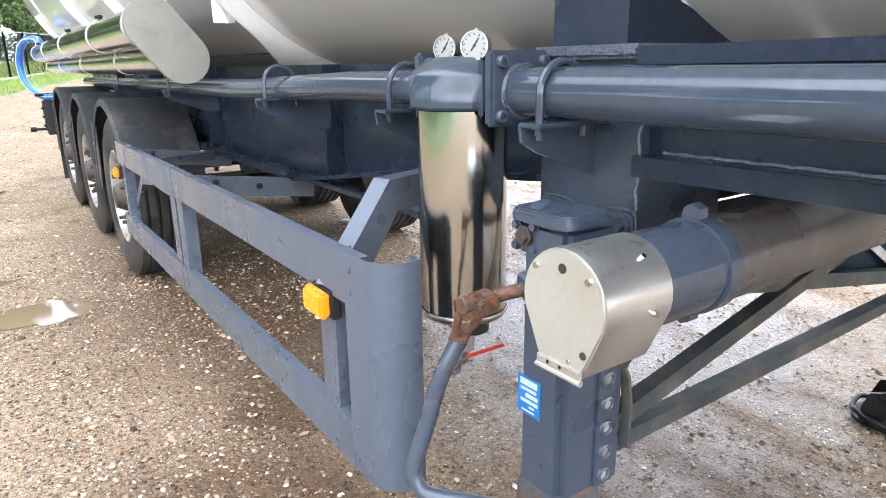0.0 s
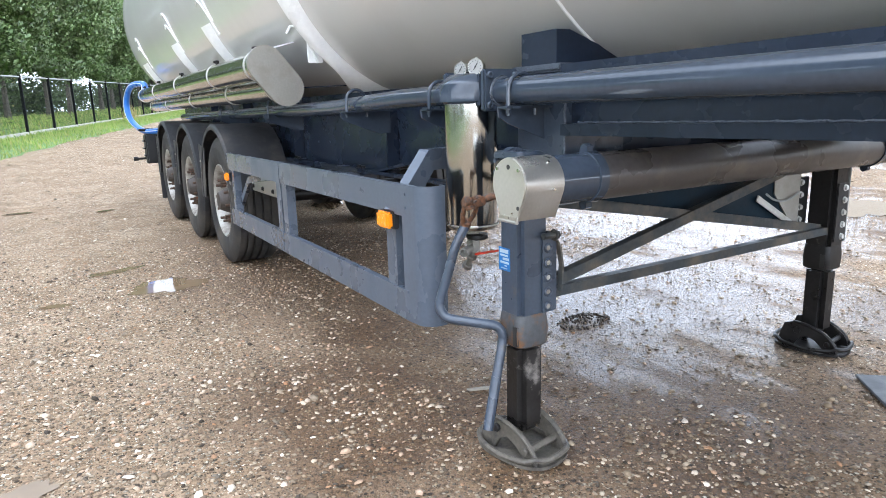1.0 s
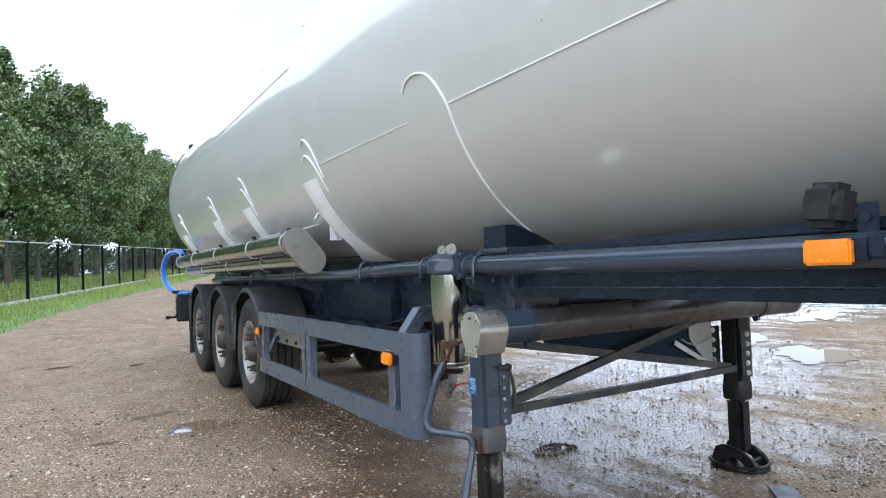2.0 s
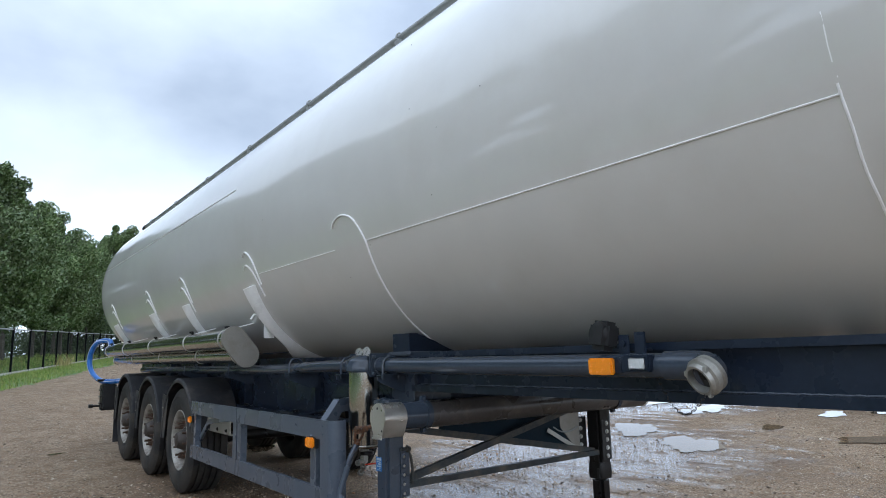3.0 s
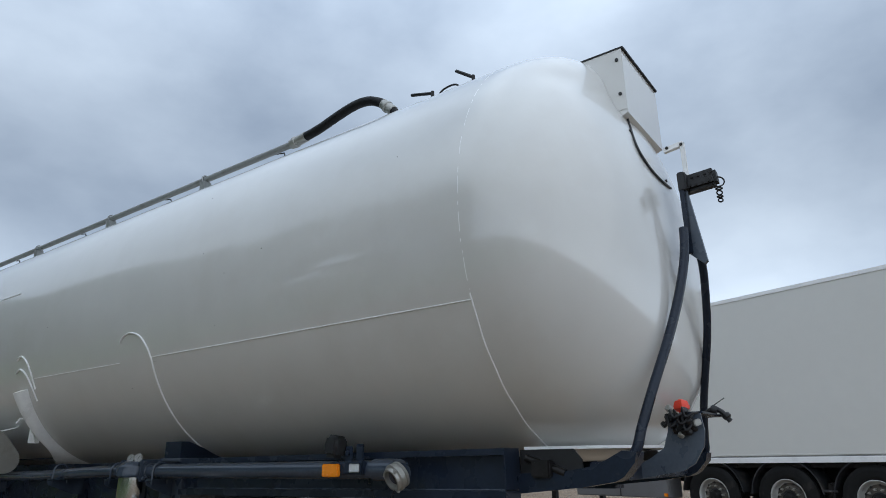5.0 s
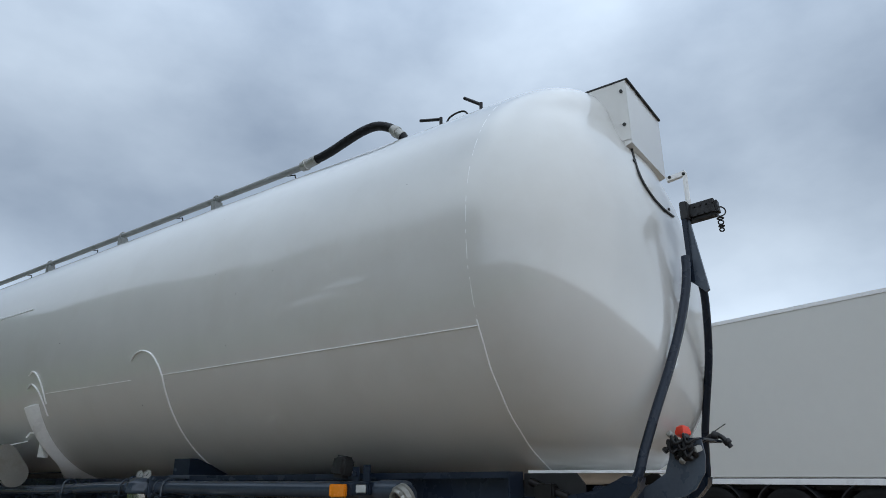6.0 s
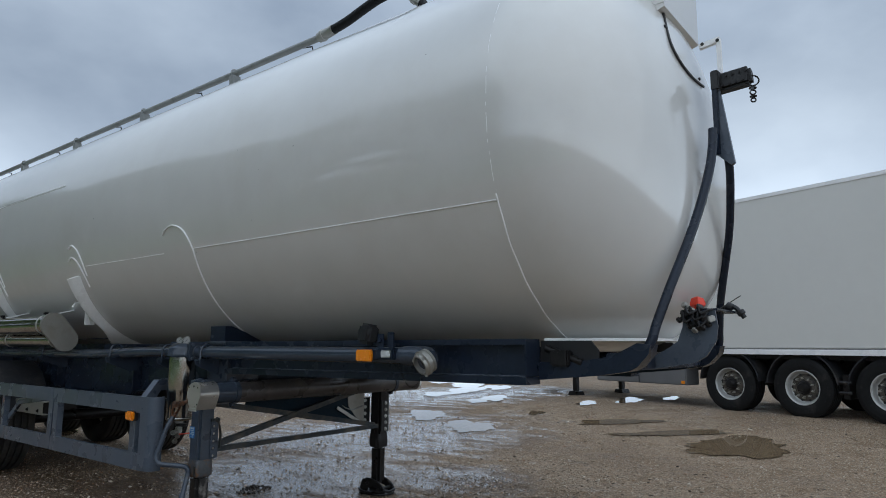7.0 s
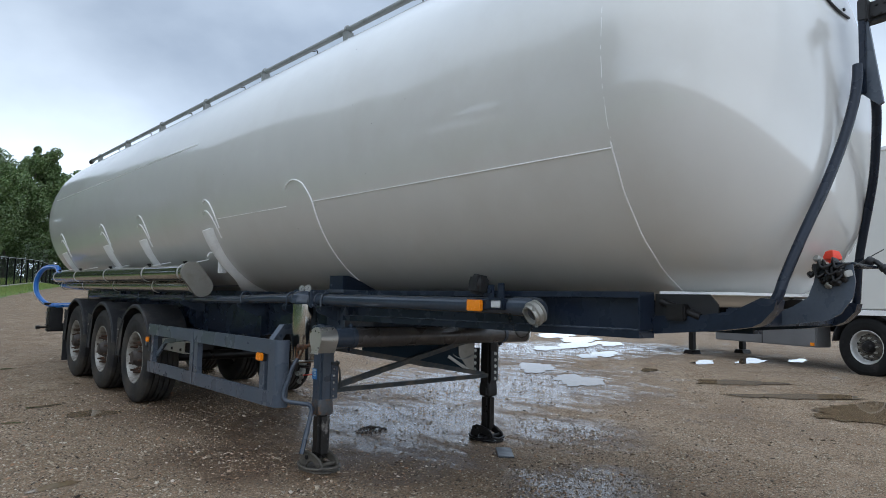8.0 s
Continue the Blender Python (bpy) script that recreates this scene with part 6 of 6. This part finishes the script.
for z in (0.70, 0.80, 0.90):
    bm = bmesh.new()
    cyl(bm, (-1.13, 8.35, z), (-1.13, 8.50, z), 0.014, 8)
    part("carrier_lamp", bm, GREASE, carrier)

# ---- white box trailer beyond ----
W0 = Vector((9.72, -0.56))          # ground point under its first axle, near side
WU, WN = Vector((0.320, 0.9474)), Vector((0.9474, -0.320))
W_AT = Matrix(((WU.x, WN.x, 0, W0.x), (WU.y, WN.y, 0, W0.y), (0, 0, 1, 0.145), (0, 0, 0, 1)))
# local: x along towards its front, y away from the near side, z up
white = holder("box_trailer", W_AT, "white box semi-trailer parked on the yard", "trailer")


def wpart(name, bm, mat, parent=None, label=""):
    bmesh.ops.transform(bm, matrix=W_AT, verts=bm.verts)
    return part(name, bm, mat, parent or white, label)


bm = bmesh.new()
box(bm, -7.2, 7.0, 0.0, 2.5, 1.16, 4.01, 0.02)
wbody = wpart("box_body", bm, BOXWHITE, None, "smooth white box body")
bm = bmesh.new()
box(bm, -7.2, 7.0, -0.012, 0.0, 3.95, 4.02, 0.004)
wpart("top_rail", bm, WHITE, wbody)
bm = bmesh.new()
box(bm, -7.2, 7.0, -0.014, 0.004, 1.06, 1.155, 0.004)
wpart("bottom_rail", bm, WHITE, wbody)
bm = bmesh.new()
box(bm, -7.2, 7.0, -0.004, 0.01, 1.150, 1.165, 0)
wpart("rail_seam", bm, GREYBOX, wbody)
bm = bmesh.new()
box(bm, -7.1, 6.8, 0.55, 1.95, 0.72, 1.06, 0.02)
box(bm, -6.9, 5.4, 0.10, 2.4, 0.98, 1.06, 0.01)
wpart("underframe", bm, GREASE)
bm = bmesh.new()
box(bm, 0.95, 3.4, 0.02, 0.45, 0.42, 0.98, 0.02)
locker = wpart("side_locker", bm, GREYBOX, None, "grey side locker under the floor")
bm = bmesh.new()
box(bm, 2.14, 2.16, 0.012, 0.022, 0.43, 0.97, 0)
wpart("locker_joint", bm, INK, locker)
bm = bmesh.new()
box(bm, 0.98, 1.06, -0.005, 0.02, 0.45, 0.51, 0.004)
wpart("side_reflector", bm, AMBER, locker, "amber side reflector")
for yy in (0.35, 2.0):
    bm = bmesh.new()
    box(bm, 4.35, 4.48, yy - 0.06, yy + 0.06, 0.10, 0.90, 0.012)
    wleg = wpart("landing_leg", bm, GREASE)
    bm = bmesh.new()
    prism(bm, [(4.26, 0.005), (4.57, 0.005), (4.52, 0.10), (4.31, 0.10)], "y", yy - 0.13, yy + 0.13)
    wpart("foot_plate", bm, GREASE, wleg)
for k, u in enumerate((0.0, -1.38, -2.76)):
    for v, turn in ((0.02, 0), (2.48, 180)):
        # wheel axle points away from the near side
        m = W_AT @ pose(u, v, 0.50, 0, 0, 90 if not turn else -90)
        add_wheel(white, m, 5 + 13 * k, "truck wheel with pale rim and dark hub", not turn, PALE_SET)
    bm = bmesh.new()
    prev = None
    for i in range(25):
        a = radians(5 + 170 * i / 24)
        ring = [bm.verts.new((u + r * math.cos(a), y, 0.52 + r * math.sin(a))) for r, y in ((0.60, 0.0), (0.62, 0.0), (0.62, 0.42), (0.60, 0.42))]
        if prev:
            for j in range(4):
                bm.faces.new((prev[j], prev[(j + 1) % 4], ring[(j + 1) % 4], ring[j]))
        prev = ring
    wpart("mudguard", bm, PLASTIC)
    bm = bmesh.new()
    cyl(bm, (u, 0.1, 0.50), (u, 2.4, 0.50), 0.06, 12)
    wpart("axle", bm, GREASE)
bm = bmesh.new()
for z in (0.45, 0.62):
    cyl(bm, (-2.0, 0.03, z), (-2.2, 0.03, z), 0.03, 8)
box(bm, -2.16, -2.06, 0.02, 0.30, 0.35, 0.75, 0.01)
wpart("side_bracket", bm, GREASE)

# ---- fence along the verge ----
FD, FN = Vector((0.298, 0.955)).normalized(), Vector((-0.955, 0.298)).normalized()
F0 = Vector((-3.56, 19.92))


def along(u, v=0.0):
    p = F0 + FD * u + FN * v
    return p.x, p.y


fence = holder("mesh_fence", pose(*along(0), ground_z(*along(0))), "black steel mesh fence on a concrete kerb board", "fence")
bm = bmesh.new()
box(bm, -0.036, 0.036, -0.036, 0.036, 0, 1.83, 0.004)
box(bm, -0.04, 0.04, -0.04, 0.04, 1.83, 1.845, 0.002)
POST_ME = mesh_of("post", bm, FENCE)
bm = bmesh.new()
for k in range(10):
    z = 0.14 + 0.18 * k
    cyl(bm, (0, 0, z), (2.5, 0, z), 0.0035, 4)
for k in range(51):
    cyl(bm, (0.05 * k, 0, 0.12), (0.05 * k, 0, 1.80), 0.0019, 3)
PANEL_ME = mesh_of("mesh_panel", bm, FENCE)
bm = bmesh.new()
cyl(bm, (0, 0, 1.80), (2.5, 0, 1.80), 0.022, 8)
# pale grey puts the sky's reflection on the top rail into its colour
RAIL_ME = mesh_of("top_rail", bm, RAILGREY)
bm = bmesh.new()
box(bm, 0, 2.5, -0.035, 0.035, -0.12, 0.17, 0.006)
BOARD_ME = mesh_of("kerb_board", bm, CONCRETE)
yaw = math.degrees(math.atan2(FD.y, FD.x))
for k in range(-18, 22):
    x, y = along(2.5 * k)
    z = ground_z(x, y)
    x2, y2 = along(2.5 * k + 2.5)
    tilt = -math.degrees(math.atan2(ground_z(x2, y2) - z, 2.5))
    for name, me in (("post", POST_ME), ("mesh_panel", PANEL_ME), ("top_rail", RAIL_ME), ("kerb_board", BOARD_ME)):
        under(new(name, me), fence, pose(x, y, z, 0, 0 if name == "post" else tilt, yaw))

# verge and meadow: green strips laid on the ground
def strip(name, u0, u1, v0, v1, mat, lift, label, edge=0.0, seed=1):
    rnd = random.Random(seed)
    bm = bmesh.new()
    prev = None
    n = int((u1 - u0) / 0.6)
    for k in range(n + 1):
        u = u0 + (u1 - u0) * k / n
        row = []
        for j in range(9):
            v = v0 + (v1 - v0) * j / 8
            if j == 0:
                v += rnd.uniform(-edge, edge)
            x, y = along(u, v)
            row.append(bm.verts.new((x, y, ground_z(x, y) + (lift if 0 < j else 0.002) + (rnd.uniform(0, 0.02) if j else 0))))
        if prev:
            for j in range(8):
                bm.faces.new((prev[j], prev[j + 1], row[j + 1], row[j]))
        prev = row
    return thing(name, bm, mat, label, "grass", kind="structure")


strip("grass_verge", -46, 70, -2.0, 0.0, GRASS, 0.03, "green grass verge along the fence", 0.25)
strip("meadow", -46, 110, 0.05, 34, GRASS, 0.03, "rough green meadow behind the fence")


def blades(name, u0, u1, v0, v1, count, h0, h1, mat, label, seed):
    rnd = random.Random(seed)
    verts, faces = [], []
    for _ in range(count):
        u, v = rnd.uniform(u0, u1), rnd.uniform(v0, v1)
        if rnd.random() < 0.5:
            v = v0 + (v1 - v0) * rnd.random() ** 0.4
        x, y = along(u, v)
        z = ground_z(x, y) + 0.02
        a, h, w = rnd.uniform(0, 6.28), rnd.uniform(h0, h1), rnd.uniform(0.006, 0.016)
        lx, ly = rnd.uniform(-0.4, 0.4) * h, rnd.uniform(-0.4, 0.4) * h
        i = len(verts)
        verts += [(x - w * math.cos(a), y - w * math.sin(a), z), (x + w * math.cos(a), y + w * math.sin(a), z), (x + lx * 0.4 + w * 0.6, y + ly * 0.4, z + h * 0.6), (x + lx, y + ly, z + h)]
        faces += [(i, i + 1, i + 2), (i, i + 2, i + 3)]
    me = bpy.data.meshes.new(name)
    me.from_pydata(verts, [], faces)
    me.materials.append(mat)
    tagged(new(name, me), label, "grass", kind="stuff")


blades("verge_grass", -12, 45, -2.05, 0.0, 26000, 0.04, 0.17, BLADE, "short green grass blades on the verge", 3)
blades("meadow_grass", -12, 40, 0.1, 6, 14000, 0.1, 0.4, BLADE, "long green grass behind the fence", 4)
blades("dry_weeds", 14.5, 17.0, -0.5, -0.05, 90, 0.25, 0.75, STRAW, "dry yellowish weeds by the fence", 5)


# ---- poplars ----
def tree_meshes(seed, height, radius, leaves):
    rnd = random.Random(seed)
    bm = bmesh.new()
    lean = (rnd.uniform(-0.3, 0.3), rnd.uniform(-0.3, 0.3))
    trunk = [(lean[0] * t * t, lean[1] * t * t, height * 0.93 * t) for t in [k / 9 for k in range(10)]]
    rings = []
    for k, p in enumerate(trunk):
        r = 0.19 * (1 - 0.92 * k / 9) + (0.08 if k == 0 else 0)
        rings.append([bm.verts.new((p[0] + r * math.cos(a), p[1] + r * math.sin(a), p[2])) for a in [2 * math.pi * i / 9 for i in range(9)]])
    for a, c in zip(rings, rings[1:]):
        for i in range(9):
            bm.faces.new((a[i], a[(i + 1) % 9], c[(i + 1) % 9], c[i]))
    tips = []
    for k in range(34):
        t = rnd.uniform(0.20, 0.97)
        z = height * 0.93 * t
        a = rnd.uniform(0, 6.28)
        reach = radius * (0.55 + 0.6 * math.sin(math.pi * min(1, t * 1.02)) ** 0.7) * rnd.uniform(0.55, 1.05)
        b = Vector((lean[0] * t * t, lean[1] * t * t, z))
        e = b + Vector((reach * math.cos(a), reach * math.sin(a), reach * rnd.uniform(0.35, 0.9)))
        mid = b.lerp(e, 0.5) + Vector((0, 0, -0.12 * reach))
        pts = [b, mid, e]
        rr = [0.05 * (1.1 - t), 0.03 * (1.1 - t), 0.008]
        prev = None
        for p, r in zip(pts, rr):
            ring = [bm.verts.new((p.x + r * math.cos(i * 2.09), p.y + r * math.sin(i * 2.09), p.z)) for i in range(3)]
            if prev:
                for i in range(3):
                    bm.faces.new((prev[i], prev[(i + 1) % 3], ring[(i + 1) % 3], ring[i]))
            prev = ring
        tips += [(mid, reach * 0.34), (e, reach * 0.36), (b.lerp(e, 0.75), reach * 0.38)]
    tips += [(Vector((lean[0], lean[1], height * 0.95)), 0.6), (Vector((lean[0], lean[1], height)), 0.4)]
    trunk_me = mesh_of("trunk", bm, BARK)
    verts, faces = [], []
    for _ in range(leaves):
        c, r = rnd.choice(tips)
        d = Vector((rnd.gauss(0, 1), rnd.gauss(0, 1), rnd.gauss(0, 0.9))).normalized() * r * rnd.random() ** 0.45
        p = c + d
        s = rnd.uniform(0.08, 0.17)
        n = Vector((rnd.gauss(0, 1), rnd.gauss(0, 1), rnd.gauss(0.3, 1))).normalized()
        a = n.orthogonal().normalized()
        b = n.cross(a)
        i = len(verts)
        verts += [tuple(p - a * s), tuple(p + b * s * 0.62), tuple(p + a * s), tuple(p - b * s * 0.62)]
        faces += [(i, i + 1, i + 2, i + 3)]
    crown_me = bpy.data.meshes.new("crown")
    crown_me.from_pydata(verts, [], faces)
    crown_me.materials.append(LEAF)
    return trunk_me, crown_me


KINDS = [tree_meshes(11, 14.2, 2.8, 30000), tree_meshes(23, 13.4, 3.0, 30000), tree_meshes(37, 14.8, 2.7, 30000)]
rt = random.Random(77)
for k in range(-5, 29):
    if k < 14:
        u, v, s = 3.75 * k + 0.5 + rt.uniform(-0.7, 0.7), 5.0 + rt.uniform(-0.6, 0.6), rt.uniform(0.71, 0.78)
    else:
        u, v, s = 50 + 1.6 * (k - 14) + rt.uniform(-0.8, 0.8), 2.6 - 1.5 * (k - 14) + rt.uniform(-0.5, 0.5), rt.uniform(0.84, 0.94)
    x, y = along(u, v)
    t_me, c_me = KINDS[k % 3]
    root = holder("poplar_tree", pose(x, y, ground_z(x, y) - 0.05, 0, 0, rt.uniform(0, 360)), "tall leafy green poplar with a grey trunk in a row", "tree", "row of poplars behind the fence")
    root.scale = (s, s, s)
    for name, me in (("trunk", t_me), ("crown", c_me)):
        ob = new(name, me)
        ob.parent = root


def hedge(name, u0, u1, v0, v1, h, count, seed, label):
    rnd = random.Random(seed)
    verts, faces = [], []
    lumps = [(rnd.uniform(u0, u1), rnd.uniform(v0, v1), rnd.uniform(0.5, 1.0) * h) for _ in range(int((u1 - u0) * 1.2))]
    for _ in range(count):
        lu, lv, lh = rnd.choice(lumps)
        u, v = lu + rnd.gauss(0, 0.7), lv + rnd.gauss(0, 0.6)
        x, y = along(u, v)
        z = ground_z(x, y) + lh * rnd.random() ** 0.6
        s = rnd.uniform(0.06, 0.14)
        n = Vector((rnd.gauss(0, 1), rnd.gauss(0, 1), rnd.gauss(0.4, 1))).normalized()
        a = n.orthogonal().normalized()
        b = n.cross(a)
        p = Vector((x, y, z))
        i = len(verts)
        verts += [tuple(p - a * s), tuple(p + b * s * 0.6), tuple(p + a * s), tuple(p - b * s * 0.6)]
        faces += [(i, i + 1, i + 2, i + 3)]
    me = bpy.data.meshes.new(name)
    me.from_pydata(verts, [], faces)
    me.materials.append(LEAF2)
    tagged(new(name, me), label, "hedge", kind="stuff")


hedge("undergrowth", 42, 74, -7.0, 6.0, 4.6, 26000, 8, "tall dark green shrubs at the far end of the row")
hedge("undergrowth", -36, 100, 7.0, 10.0, 2.6, 68000, 6, "dark green shrubs under the poplars")


# ---- buildings far behind the trees ----
def hall(u0, u1, v0, v1, h, wall, label, bays, ridge=0.0):
    x, y = along((u0 + u1) / 2, (v0 + v1) / 2)
    b = holder("industrial_hall", pose(x, y, ground_z(x, y), 0, 0, yaw), label, "building", "halls behind the trees")
    L, D = u1 - u0, v1 - v0
    at = b.matrix_basis

    def hp(name, bm, mat, parent=None):
        bmesh.ops.transform(bm, matrix=at, verts=bm.verts)
        return part(name, bm, mat, parent or b)

    bm = bmesh.new()
    box(bm, -L / 2, L / 2, -D / 2, D / 2, -0.2, h, 0.02)
    w = hp("wall", bm, wall)
    bm = bmesh.new()
    prism(bm, [(-D / 2 - 0.2, h), (D / 2 + 0.2, h), (D / 2 + 0.2, h + 0.25), (0, h + 0.25 + ridge), (-D / 2 - 0.2, h + 0.25)], "x", -L / 2 - 0.2, L / 2 + 0.2)
    hp("roof", bm, ROOF)
    for k in range(bays):
        c = -L / 2 + L * (k + 0.5) / bays
        bm = bmesh.new()
        box(bm, c - 0.9, c + 0.9, -D / 2 - 0.04, -D / 2 + 0.02, h * 0.55, h * 0.55 + 1.1, 0.02)
        win = hp("window", bm, GREYBOX, w)


hall(18, 44, 30, 42, 5.2, WALLGREY, "grey clad industrial hall behind the trees", 6)
hall(56, 66, 22, 30, 4.6, WALLYELLOW, "ochre walled building behind the trees", 3, 0.8)

# ---- loose things on the yard ----
bm = bmesh.new()
t = bmesh.new()
box(t, -0.065, 0.065, -0.17, 0.17, 0.004, 0.016, 0.003)
put(bm, t, pose(0.62, -0.285, 0.0, 0, 0, -43))
thing("rubber_mat", bm, MAT, "small dark grey rubber slab lying on the gravel", "mat")
rnd = random.Random(5)
for cx, cy, r, n in ((0.25, 1.13, 0.11, 170),):
    bm = bmesh.new()
    for _ in range(n):
        a, q = rnd.uniform(0, 6.28), r * rnd.random() ** 0.6
        s = rnd.uniform(0.004, 0.013)
        t = bmesh.new()
        bmesh.ops.create_icosphere(t, subdivisions=1, radius=s)
        put(bm, t, pose(cx + 1.6 * q * math.cos(a), cy + q * math.sin(a), s * 0.4 + 0.045 * max(0, 1 - q / r), rnd.uniform(0, 90), rnd.uniform(0, 90), 0) @ Matrix.Diagonal((1.2, 0.9, 0.7, 1)))
    thing("soil_heap", bm, SOIL, "crumbled heap of dark wet soil on the gravel", "soil", kind="stuff")
bm = bmesh.new()
prism(bm, [(-0.80, 0.735), (-0.79, 0.715), (-0.66, 0.665), (-0.665, 0.69)], "z", 0.002, 0.010)
thing("wood_chip", bm, SPLINTER, "pale flat splinter lying on the gravel", "splinter")


def in_puddle(x, y, p):
    dx, dy = x - p[0], y - p[1]
    if abs(dx) + abs(dy) > 2 * max(p[2], p[3]):
        return False
    c, q = math.cos(radians(p[4])), math.sin(radians(p[4]))
    return ((c * dx + q * dy) / p[2]) ** 2 + ((c * dy - q * dx) / p[3]) ** 2 < 1.1


def pebbles(name, x0, x1, y0, y1, count, s0, s1, seed, label):
    """Loose stones pressed into the yard."""
    rnd = random.Random(seed)
    base = [Vector(p) for p in ((1, 0, 0), (0, 1, 0), (-1, 0, 0), (0, -1, 0), (0, 0, 1), (0, 0, -1))]
    base += [Vector((c * 0.66, s * 0.66, 0.55)) for c, s in ((1, 1), (-1, 1), (-1, -1), (1, -1))]
    tri = [(0, 6, 9), (0, 1, 6), (1, 7, 6), (1, 2, 7), (2, 8, 7), (2, 3, 8), (3, 9, 8), (3, 0, 9), (4, 9, 6), (4, 6, 7), (4, 7, 8), (4, 8, 9)]
    verts, faces = [], []
    for _ in range(count):
        x, y = rnd.uniform(x0, x1), rnd.uniform(y0, y1)
        thick = 0.5 + 0.28 * math.sin(2.1 * x + 1.3 * y + seed) * math.sin(1.7 * y - 0.9 * x) + 0.28 * math.sin(5.3 * x - 2.2 * y) * math.sin(4.1 * y + 3.3 * x)
        edge = min(x - x0, x1 - x, y - y0, y1 - y) / 1.3
        if rnd.random() > thick * smoothstep(edge) or any(in_puddle(x, y, a) for a in PUDDLES) or (rnd.random() < 0.75 and ((x - 0.7) / 1.7) ** 2 + ((y - 1.3) / 1.5) ** 2 < 1):
            continue
        s = s0 + (s1 - s0) * rnd.random() ** 3
        m = pose(x, y, ground_z(x, y) + s * rnd.uniform(-0.05, 0.25), rnd.uniform(-25, 25), rnd.uniform(-25, 25), rnd.uniform(0, 360)) @ Matrix.Diagonal((s * rnd.uniform(0.9, 1.5), s, s * rnd.uniform(0.45, 0.8), 1))
        i = len(verts)
        verts += [tuple(m @ (v * rnd.uniform(0.85, 1.12))) for v in base]
        faces += [tuple(i + k for k in f) for f in tri]
    me = bpy.data.meshes.new(name)
    me.from_pydata(verts, [], faces)
    me.polygons.foreach_set("use_smooth", [True] * len(faces))
    me.materials.append(STONE)
    tagged(new(name, me), label, "gravel", kind="stuff")


pebbles("loose_gravel", -4.2, 2.6, -2.6, 5.4, 200000, 0.0024, 0.0105, 1, "small loose stones pressed into the yard")
pebbles("loose_gravel", -4.0, 3.4, -2.4, 6.0, 15000, 0.007, 0.017, 4, "pale and dark stones lying in drifts on the yard")
pebbles("loose_gravel", -6.0, 12.0, -5.0, 14.0, 90000, 0.003, 0.011, 2, "scattered stones on the yard")
pebbles("loose_gravel", -6.0, 14.0, -5.0, 15.0, 26000, 0.006, 0.020, 3, "larger pale stones scattered over the yard")
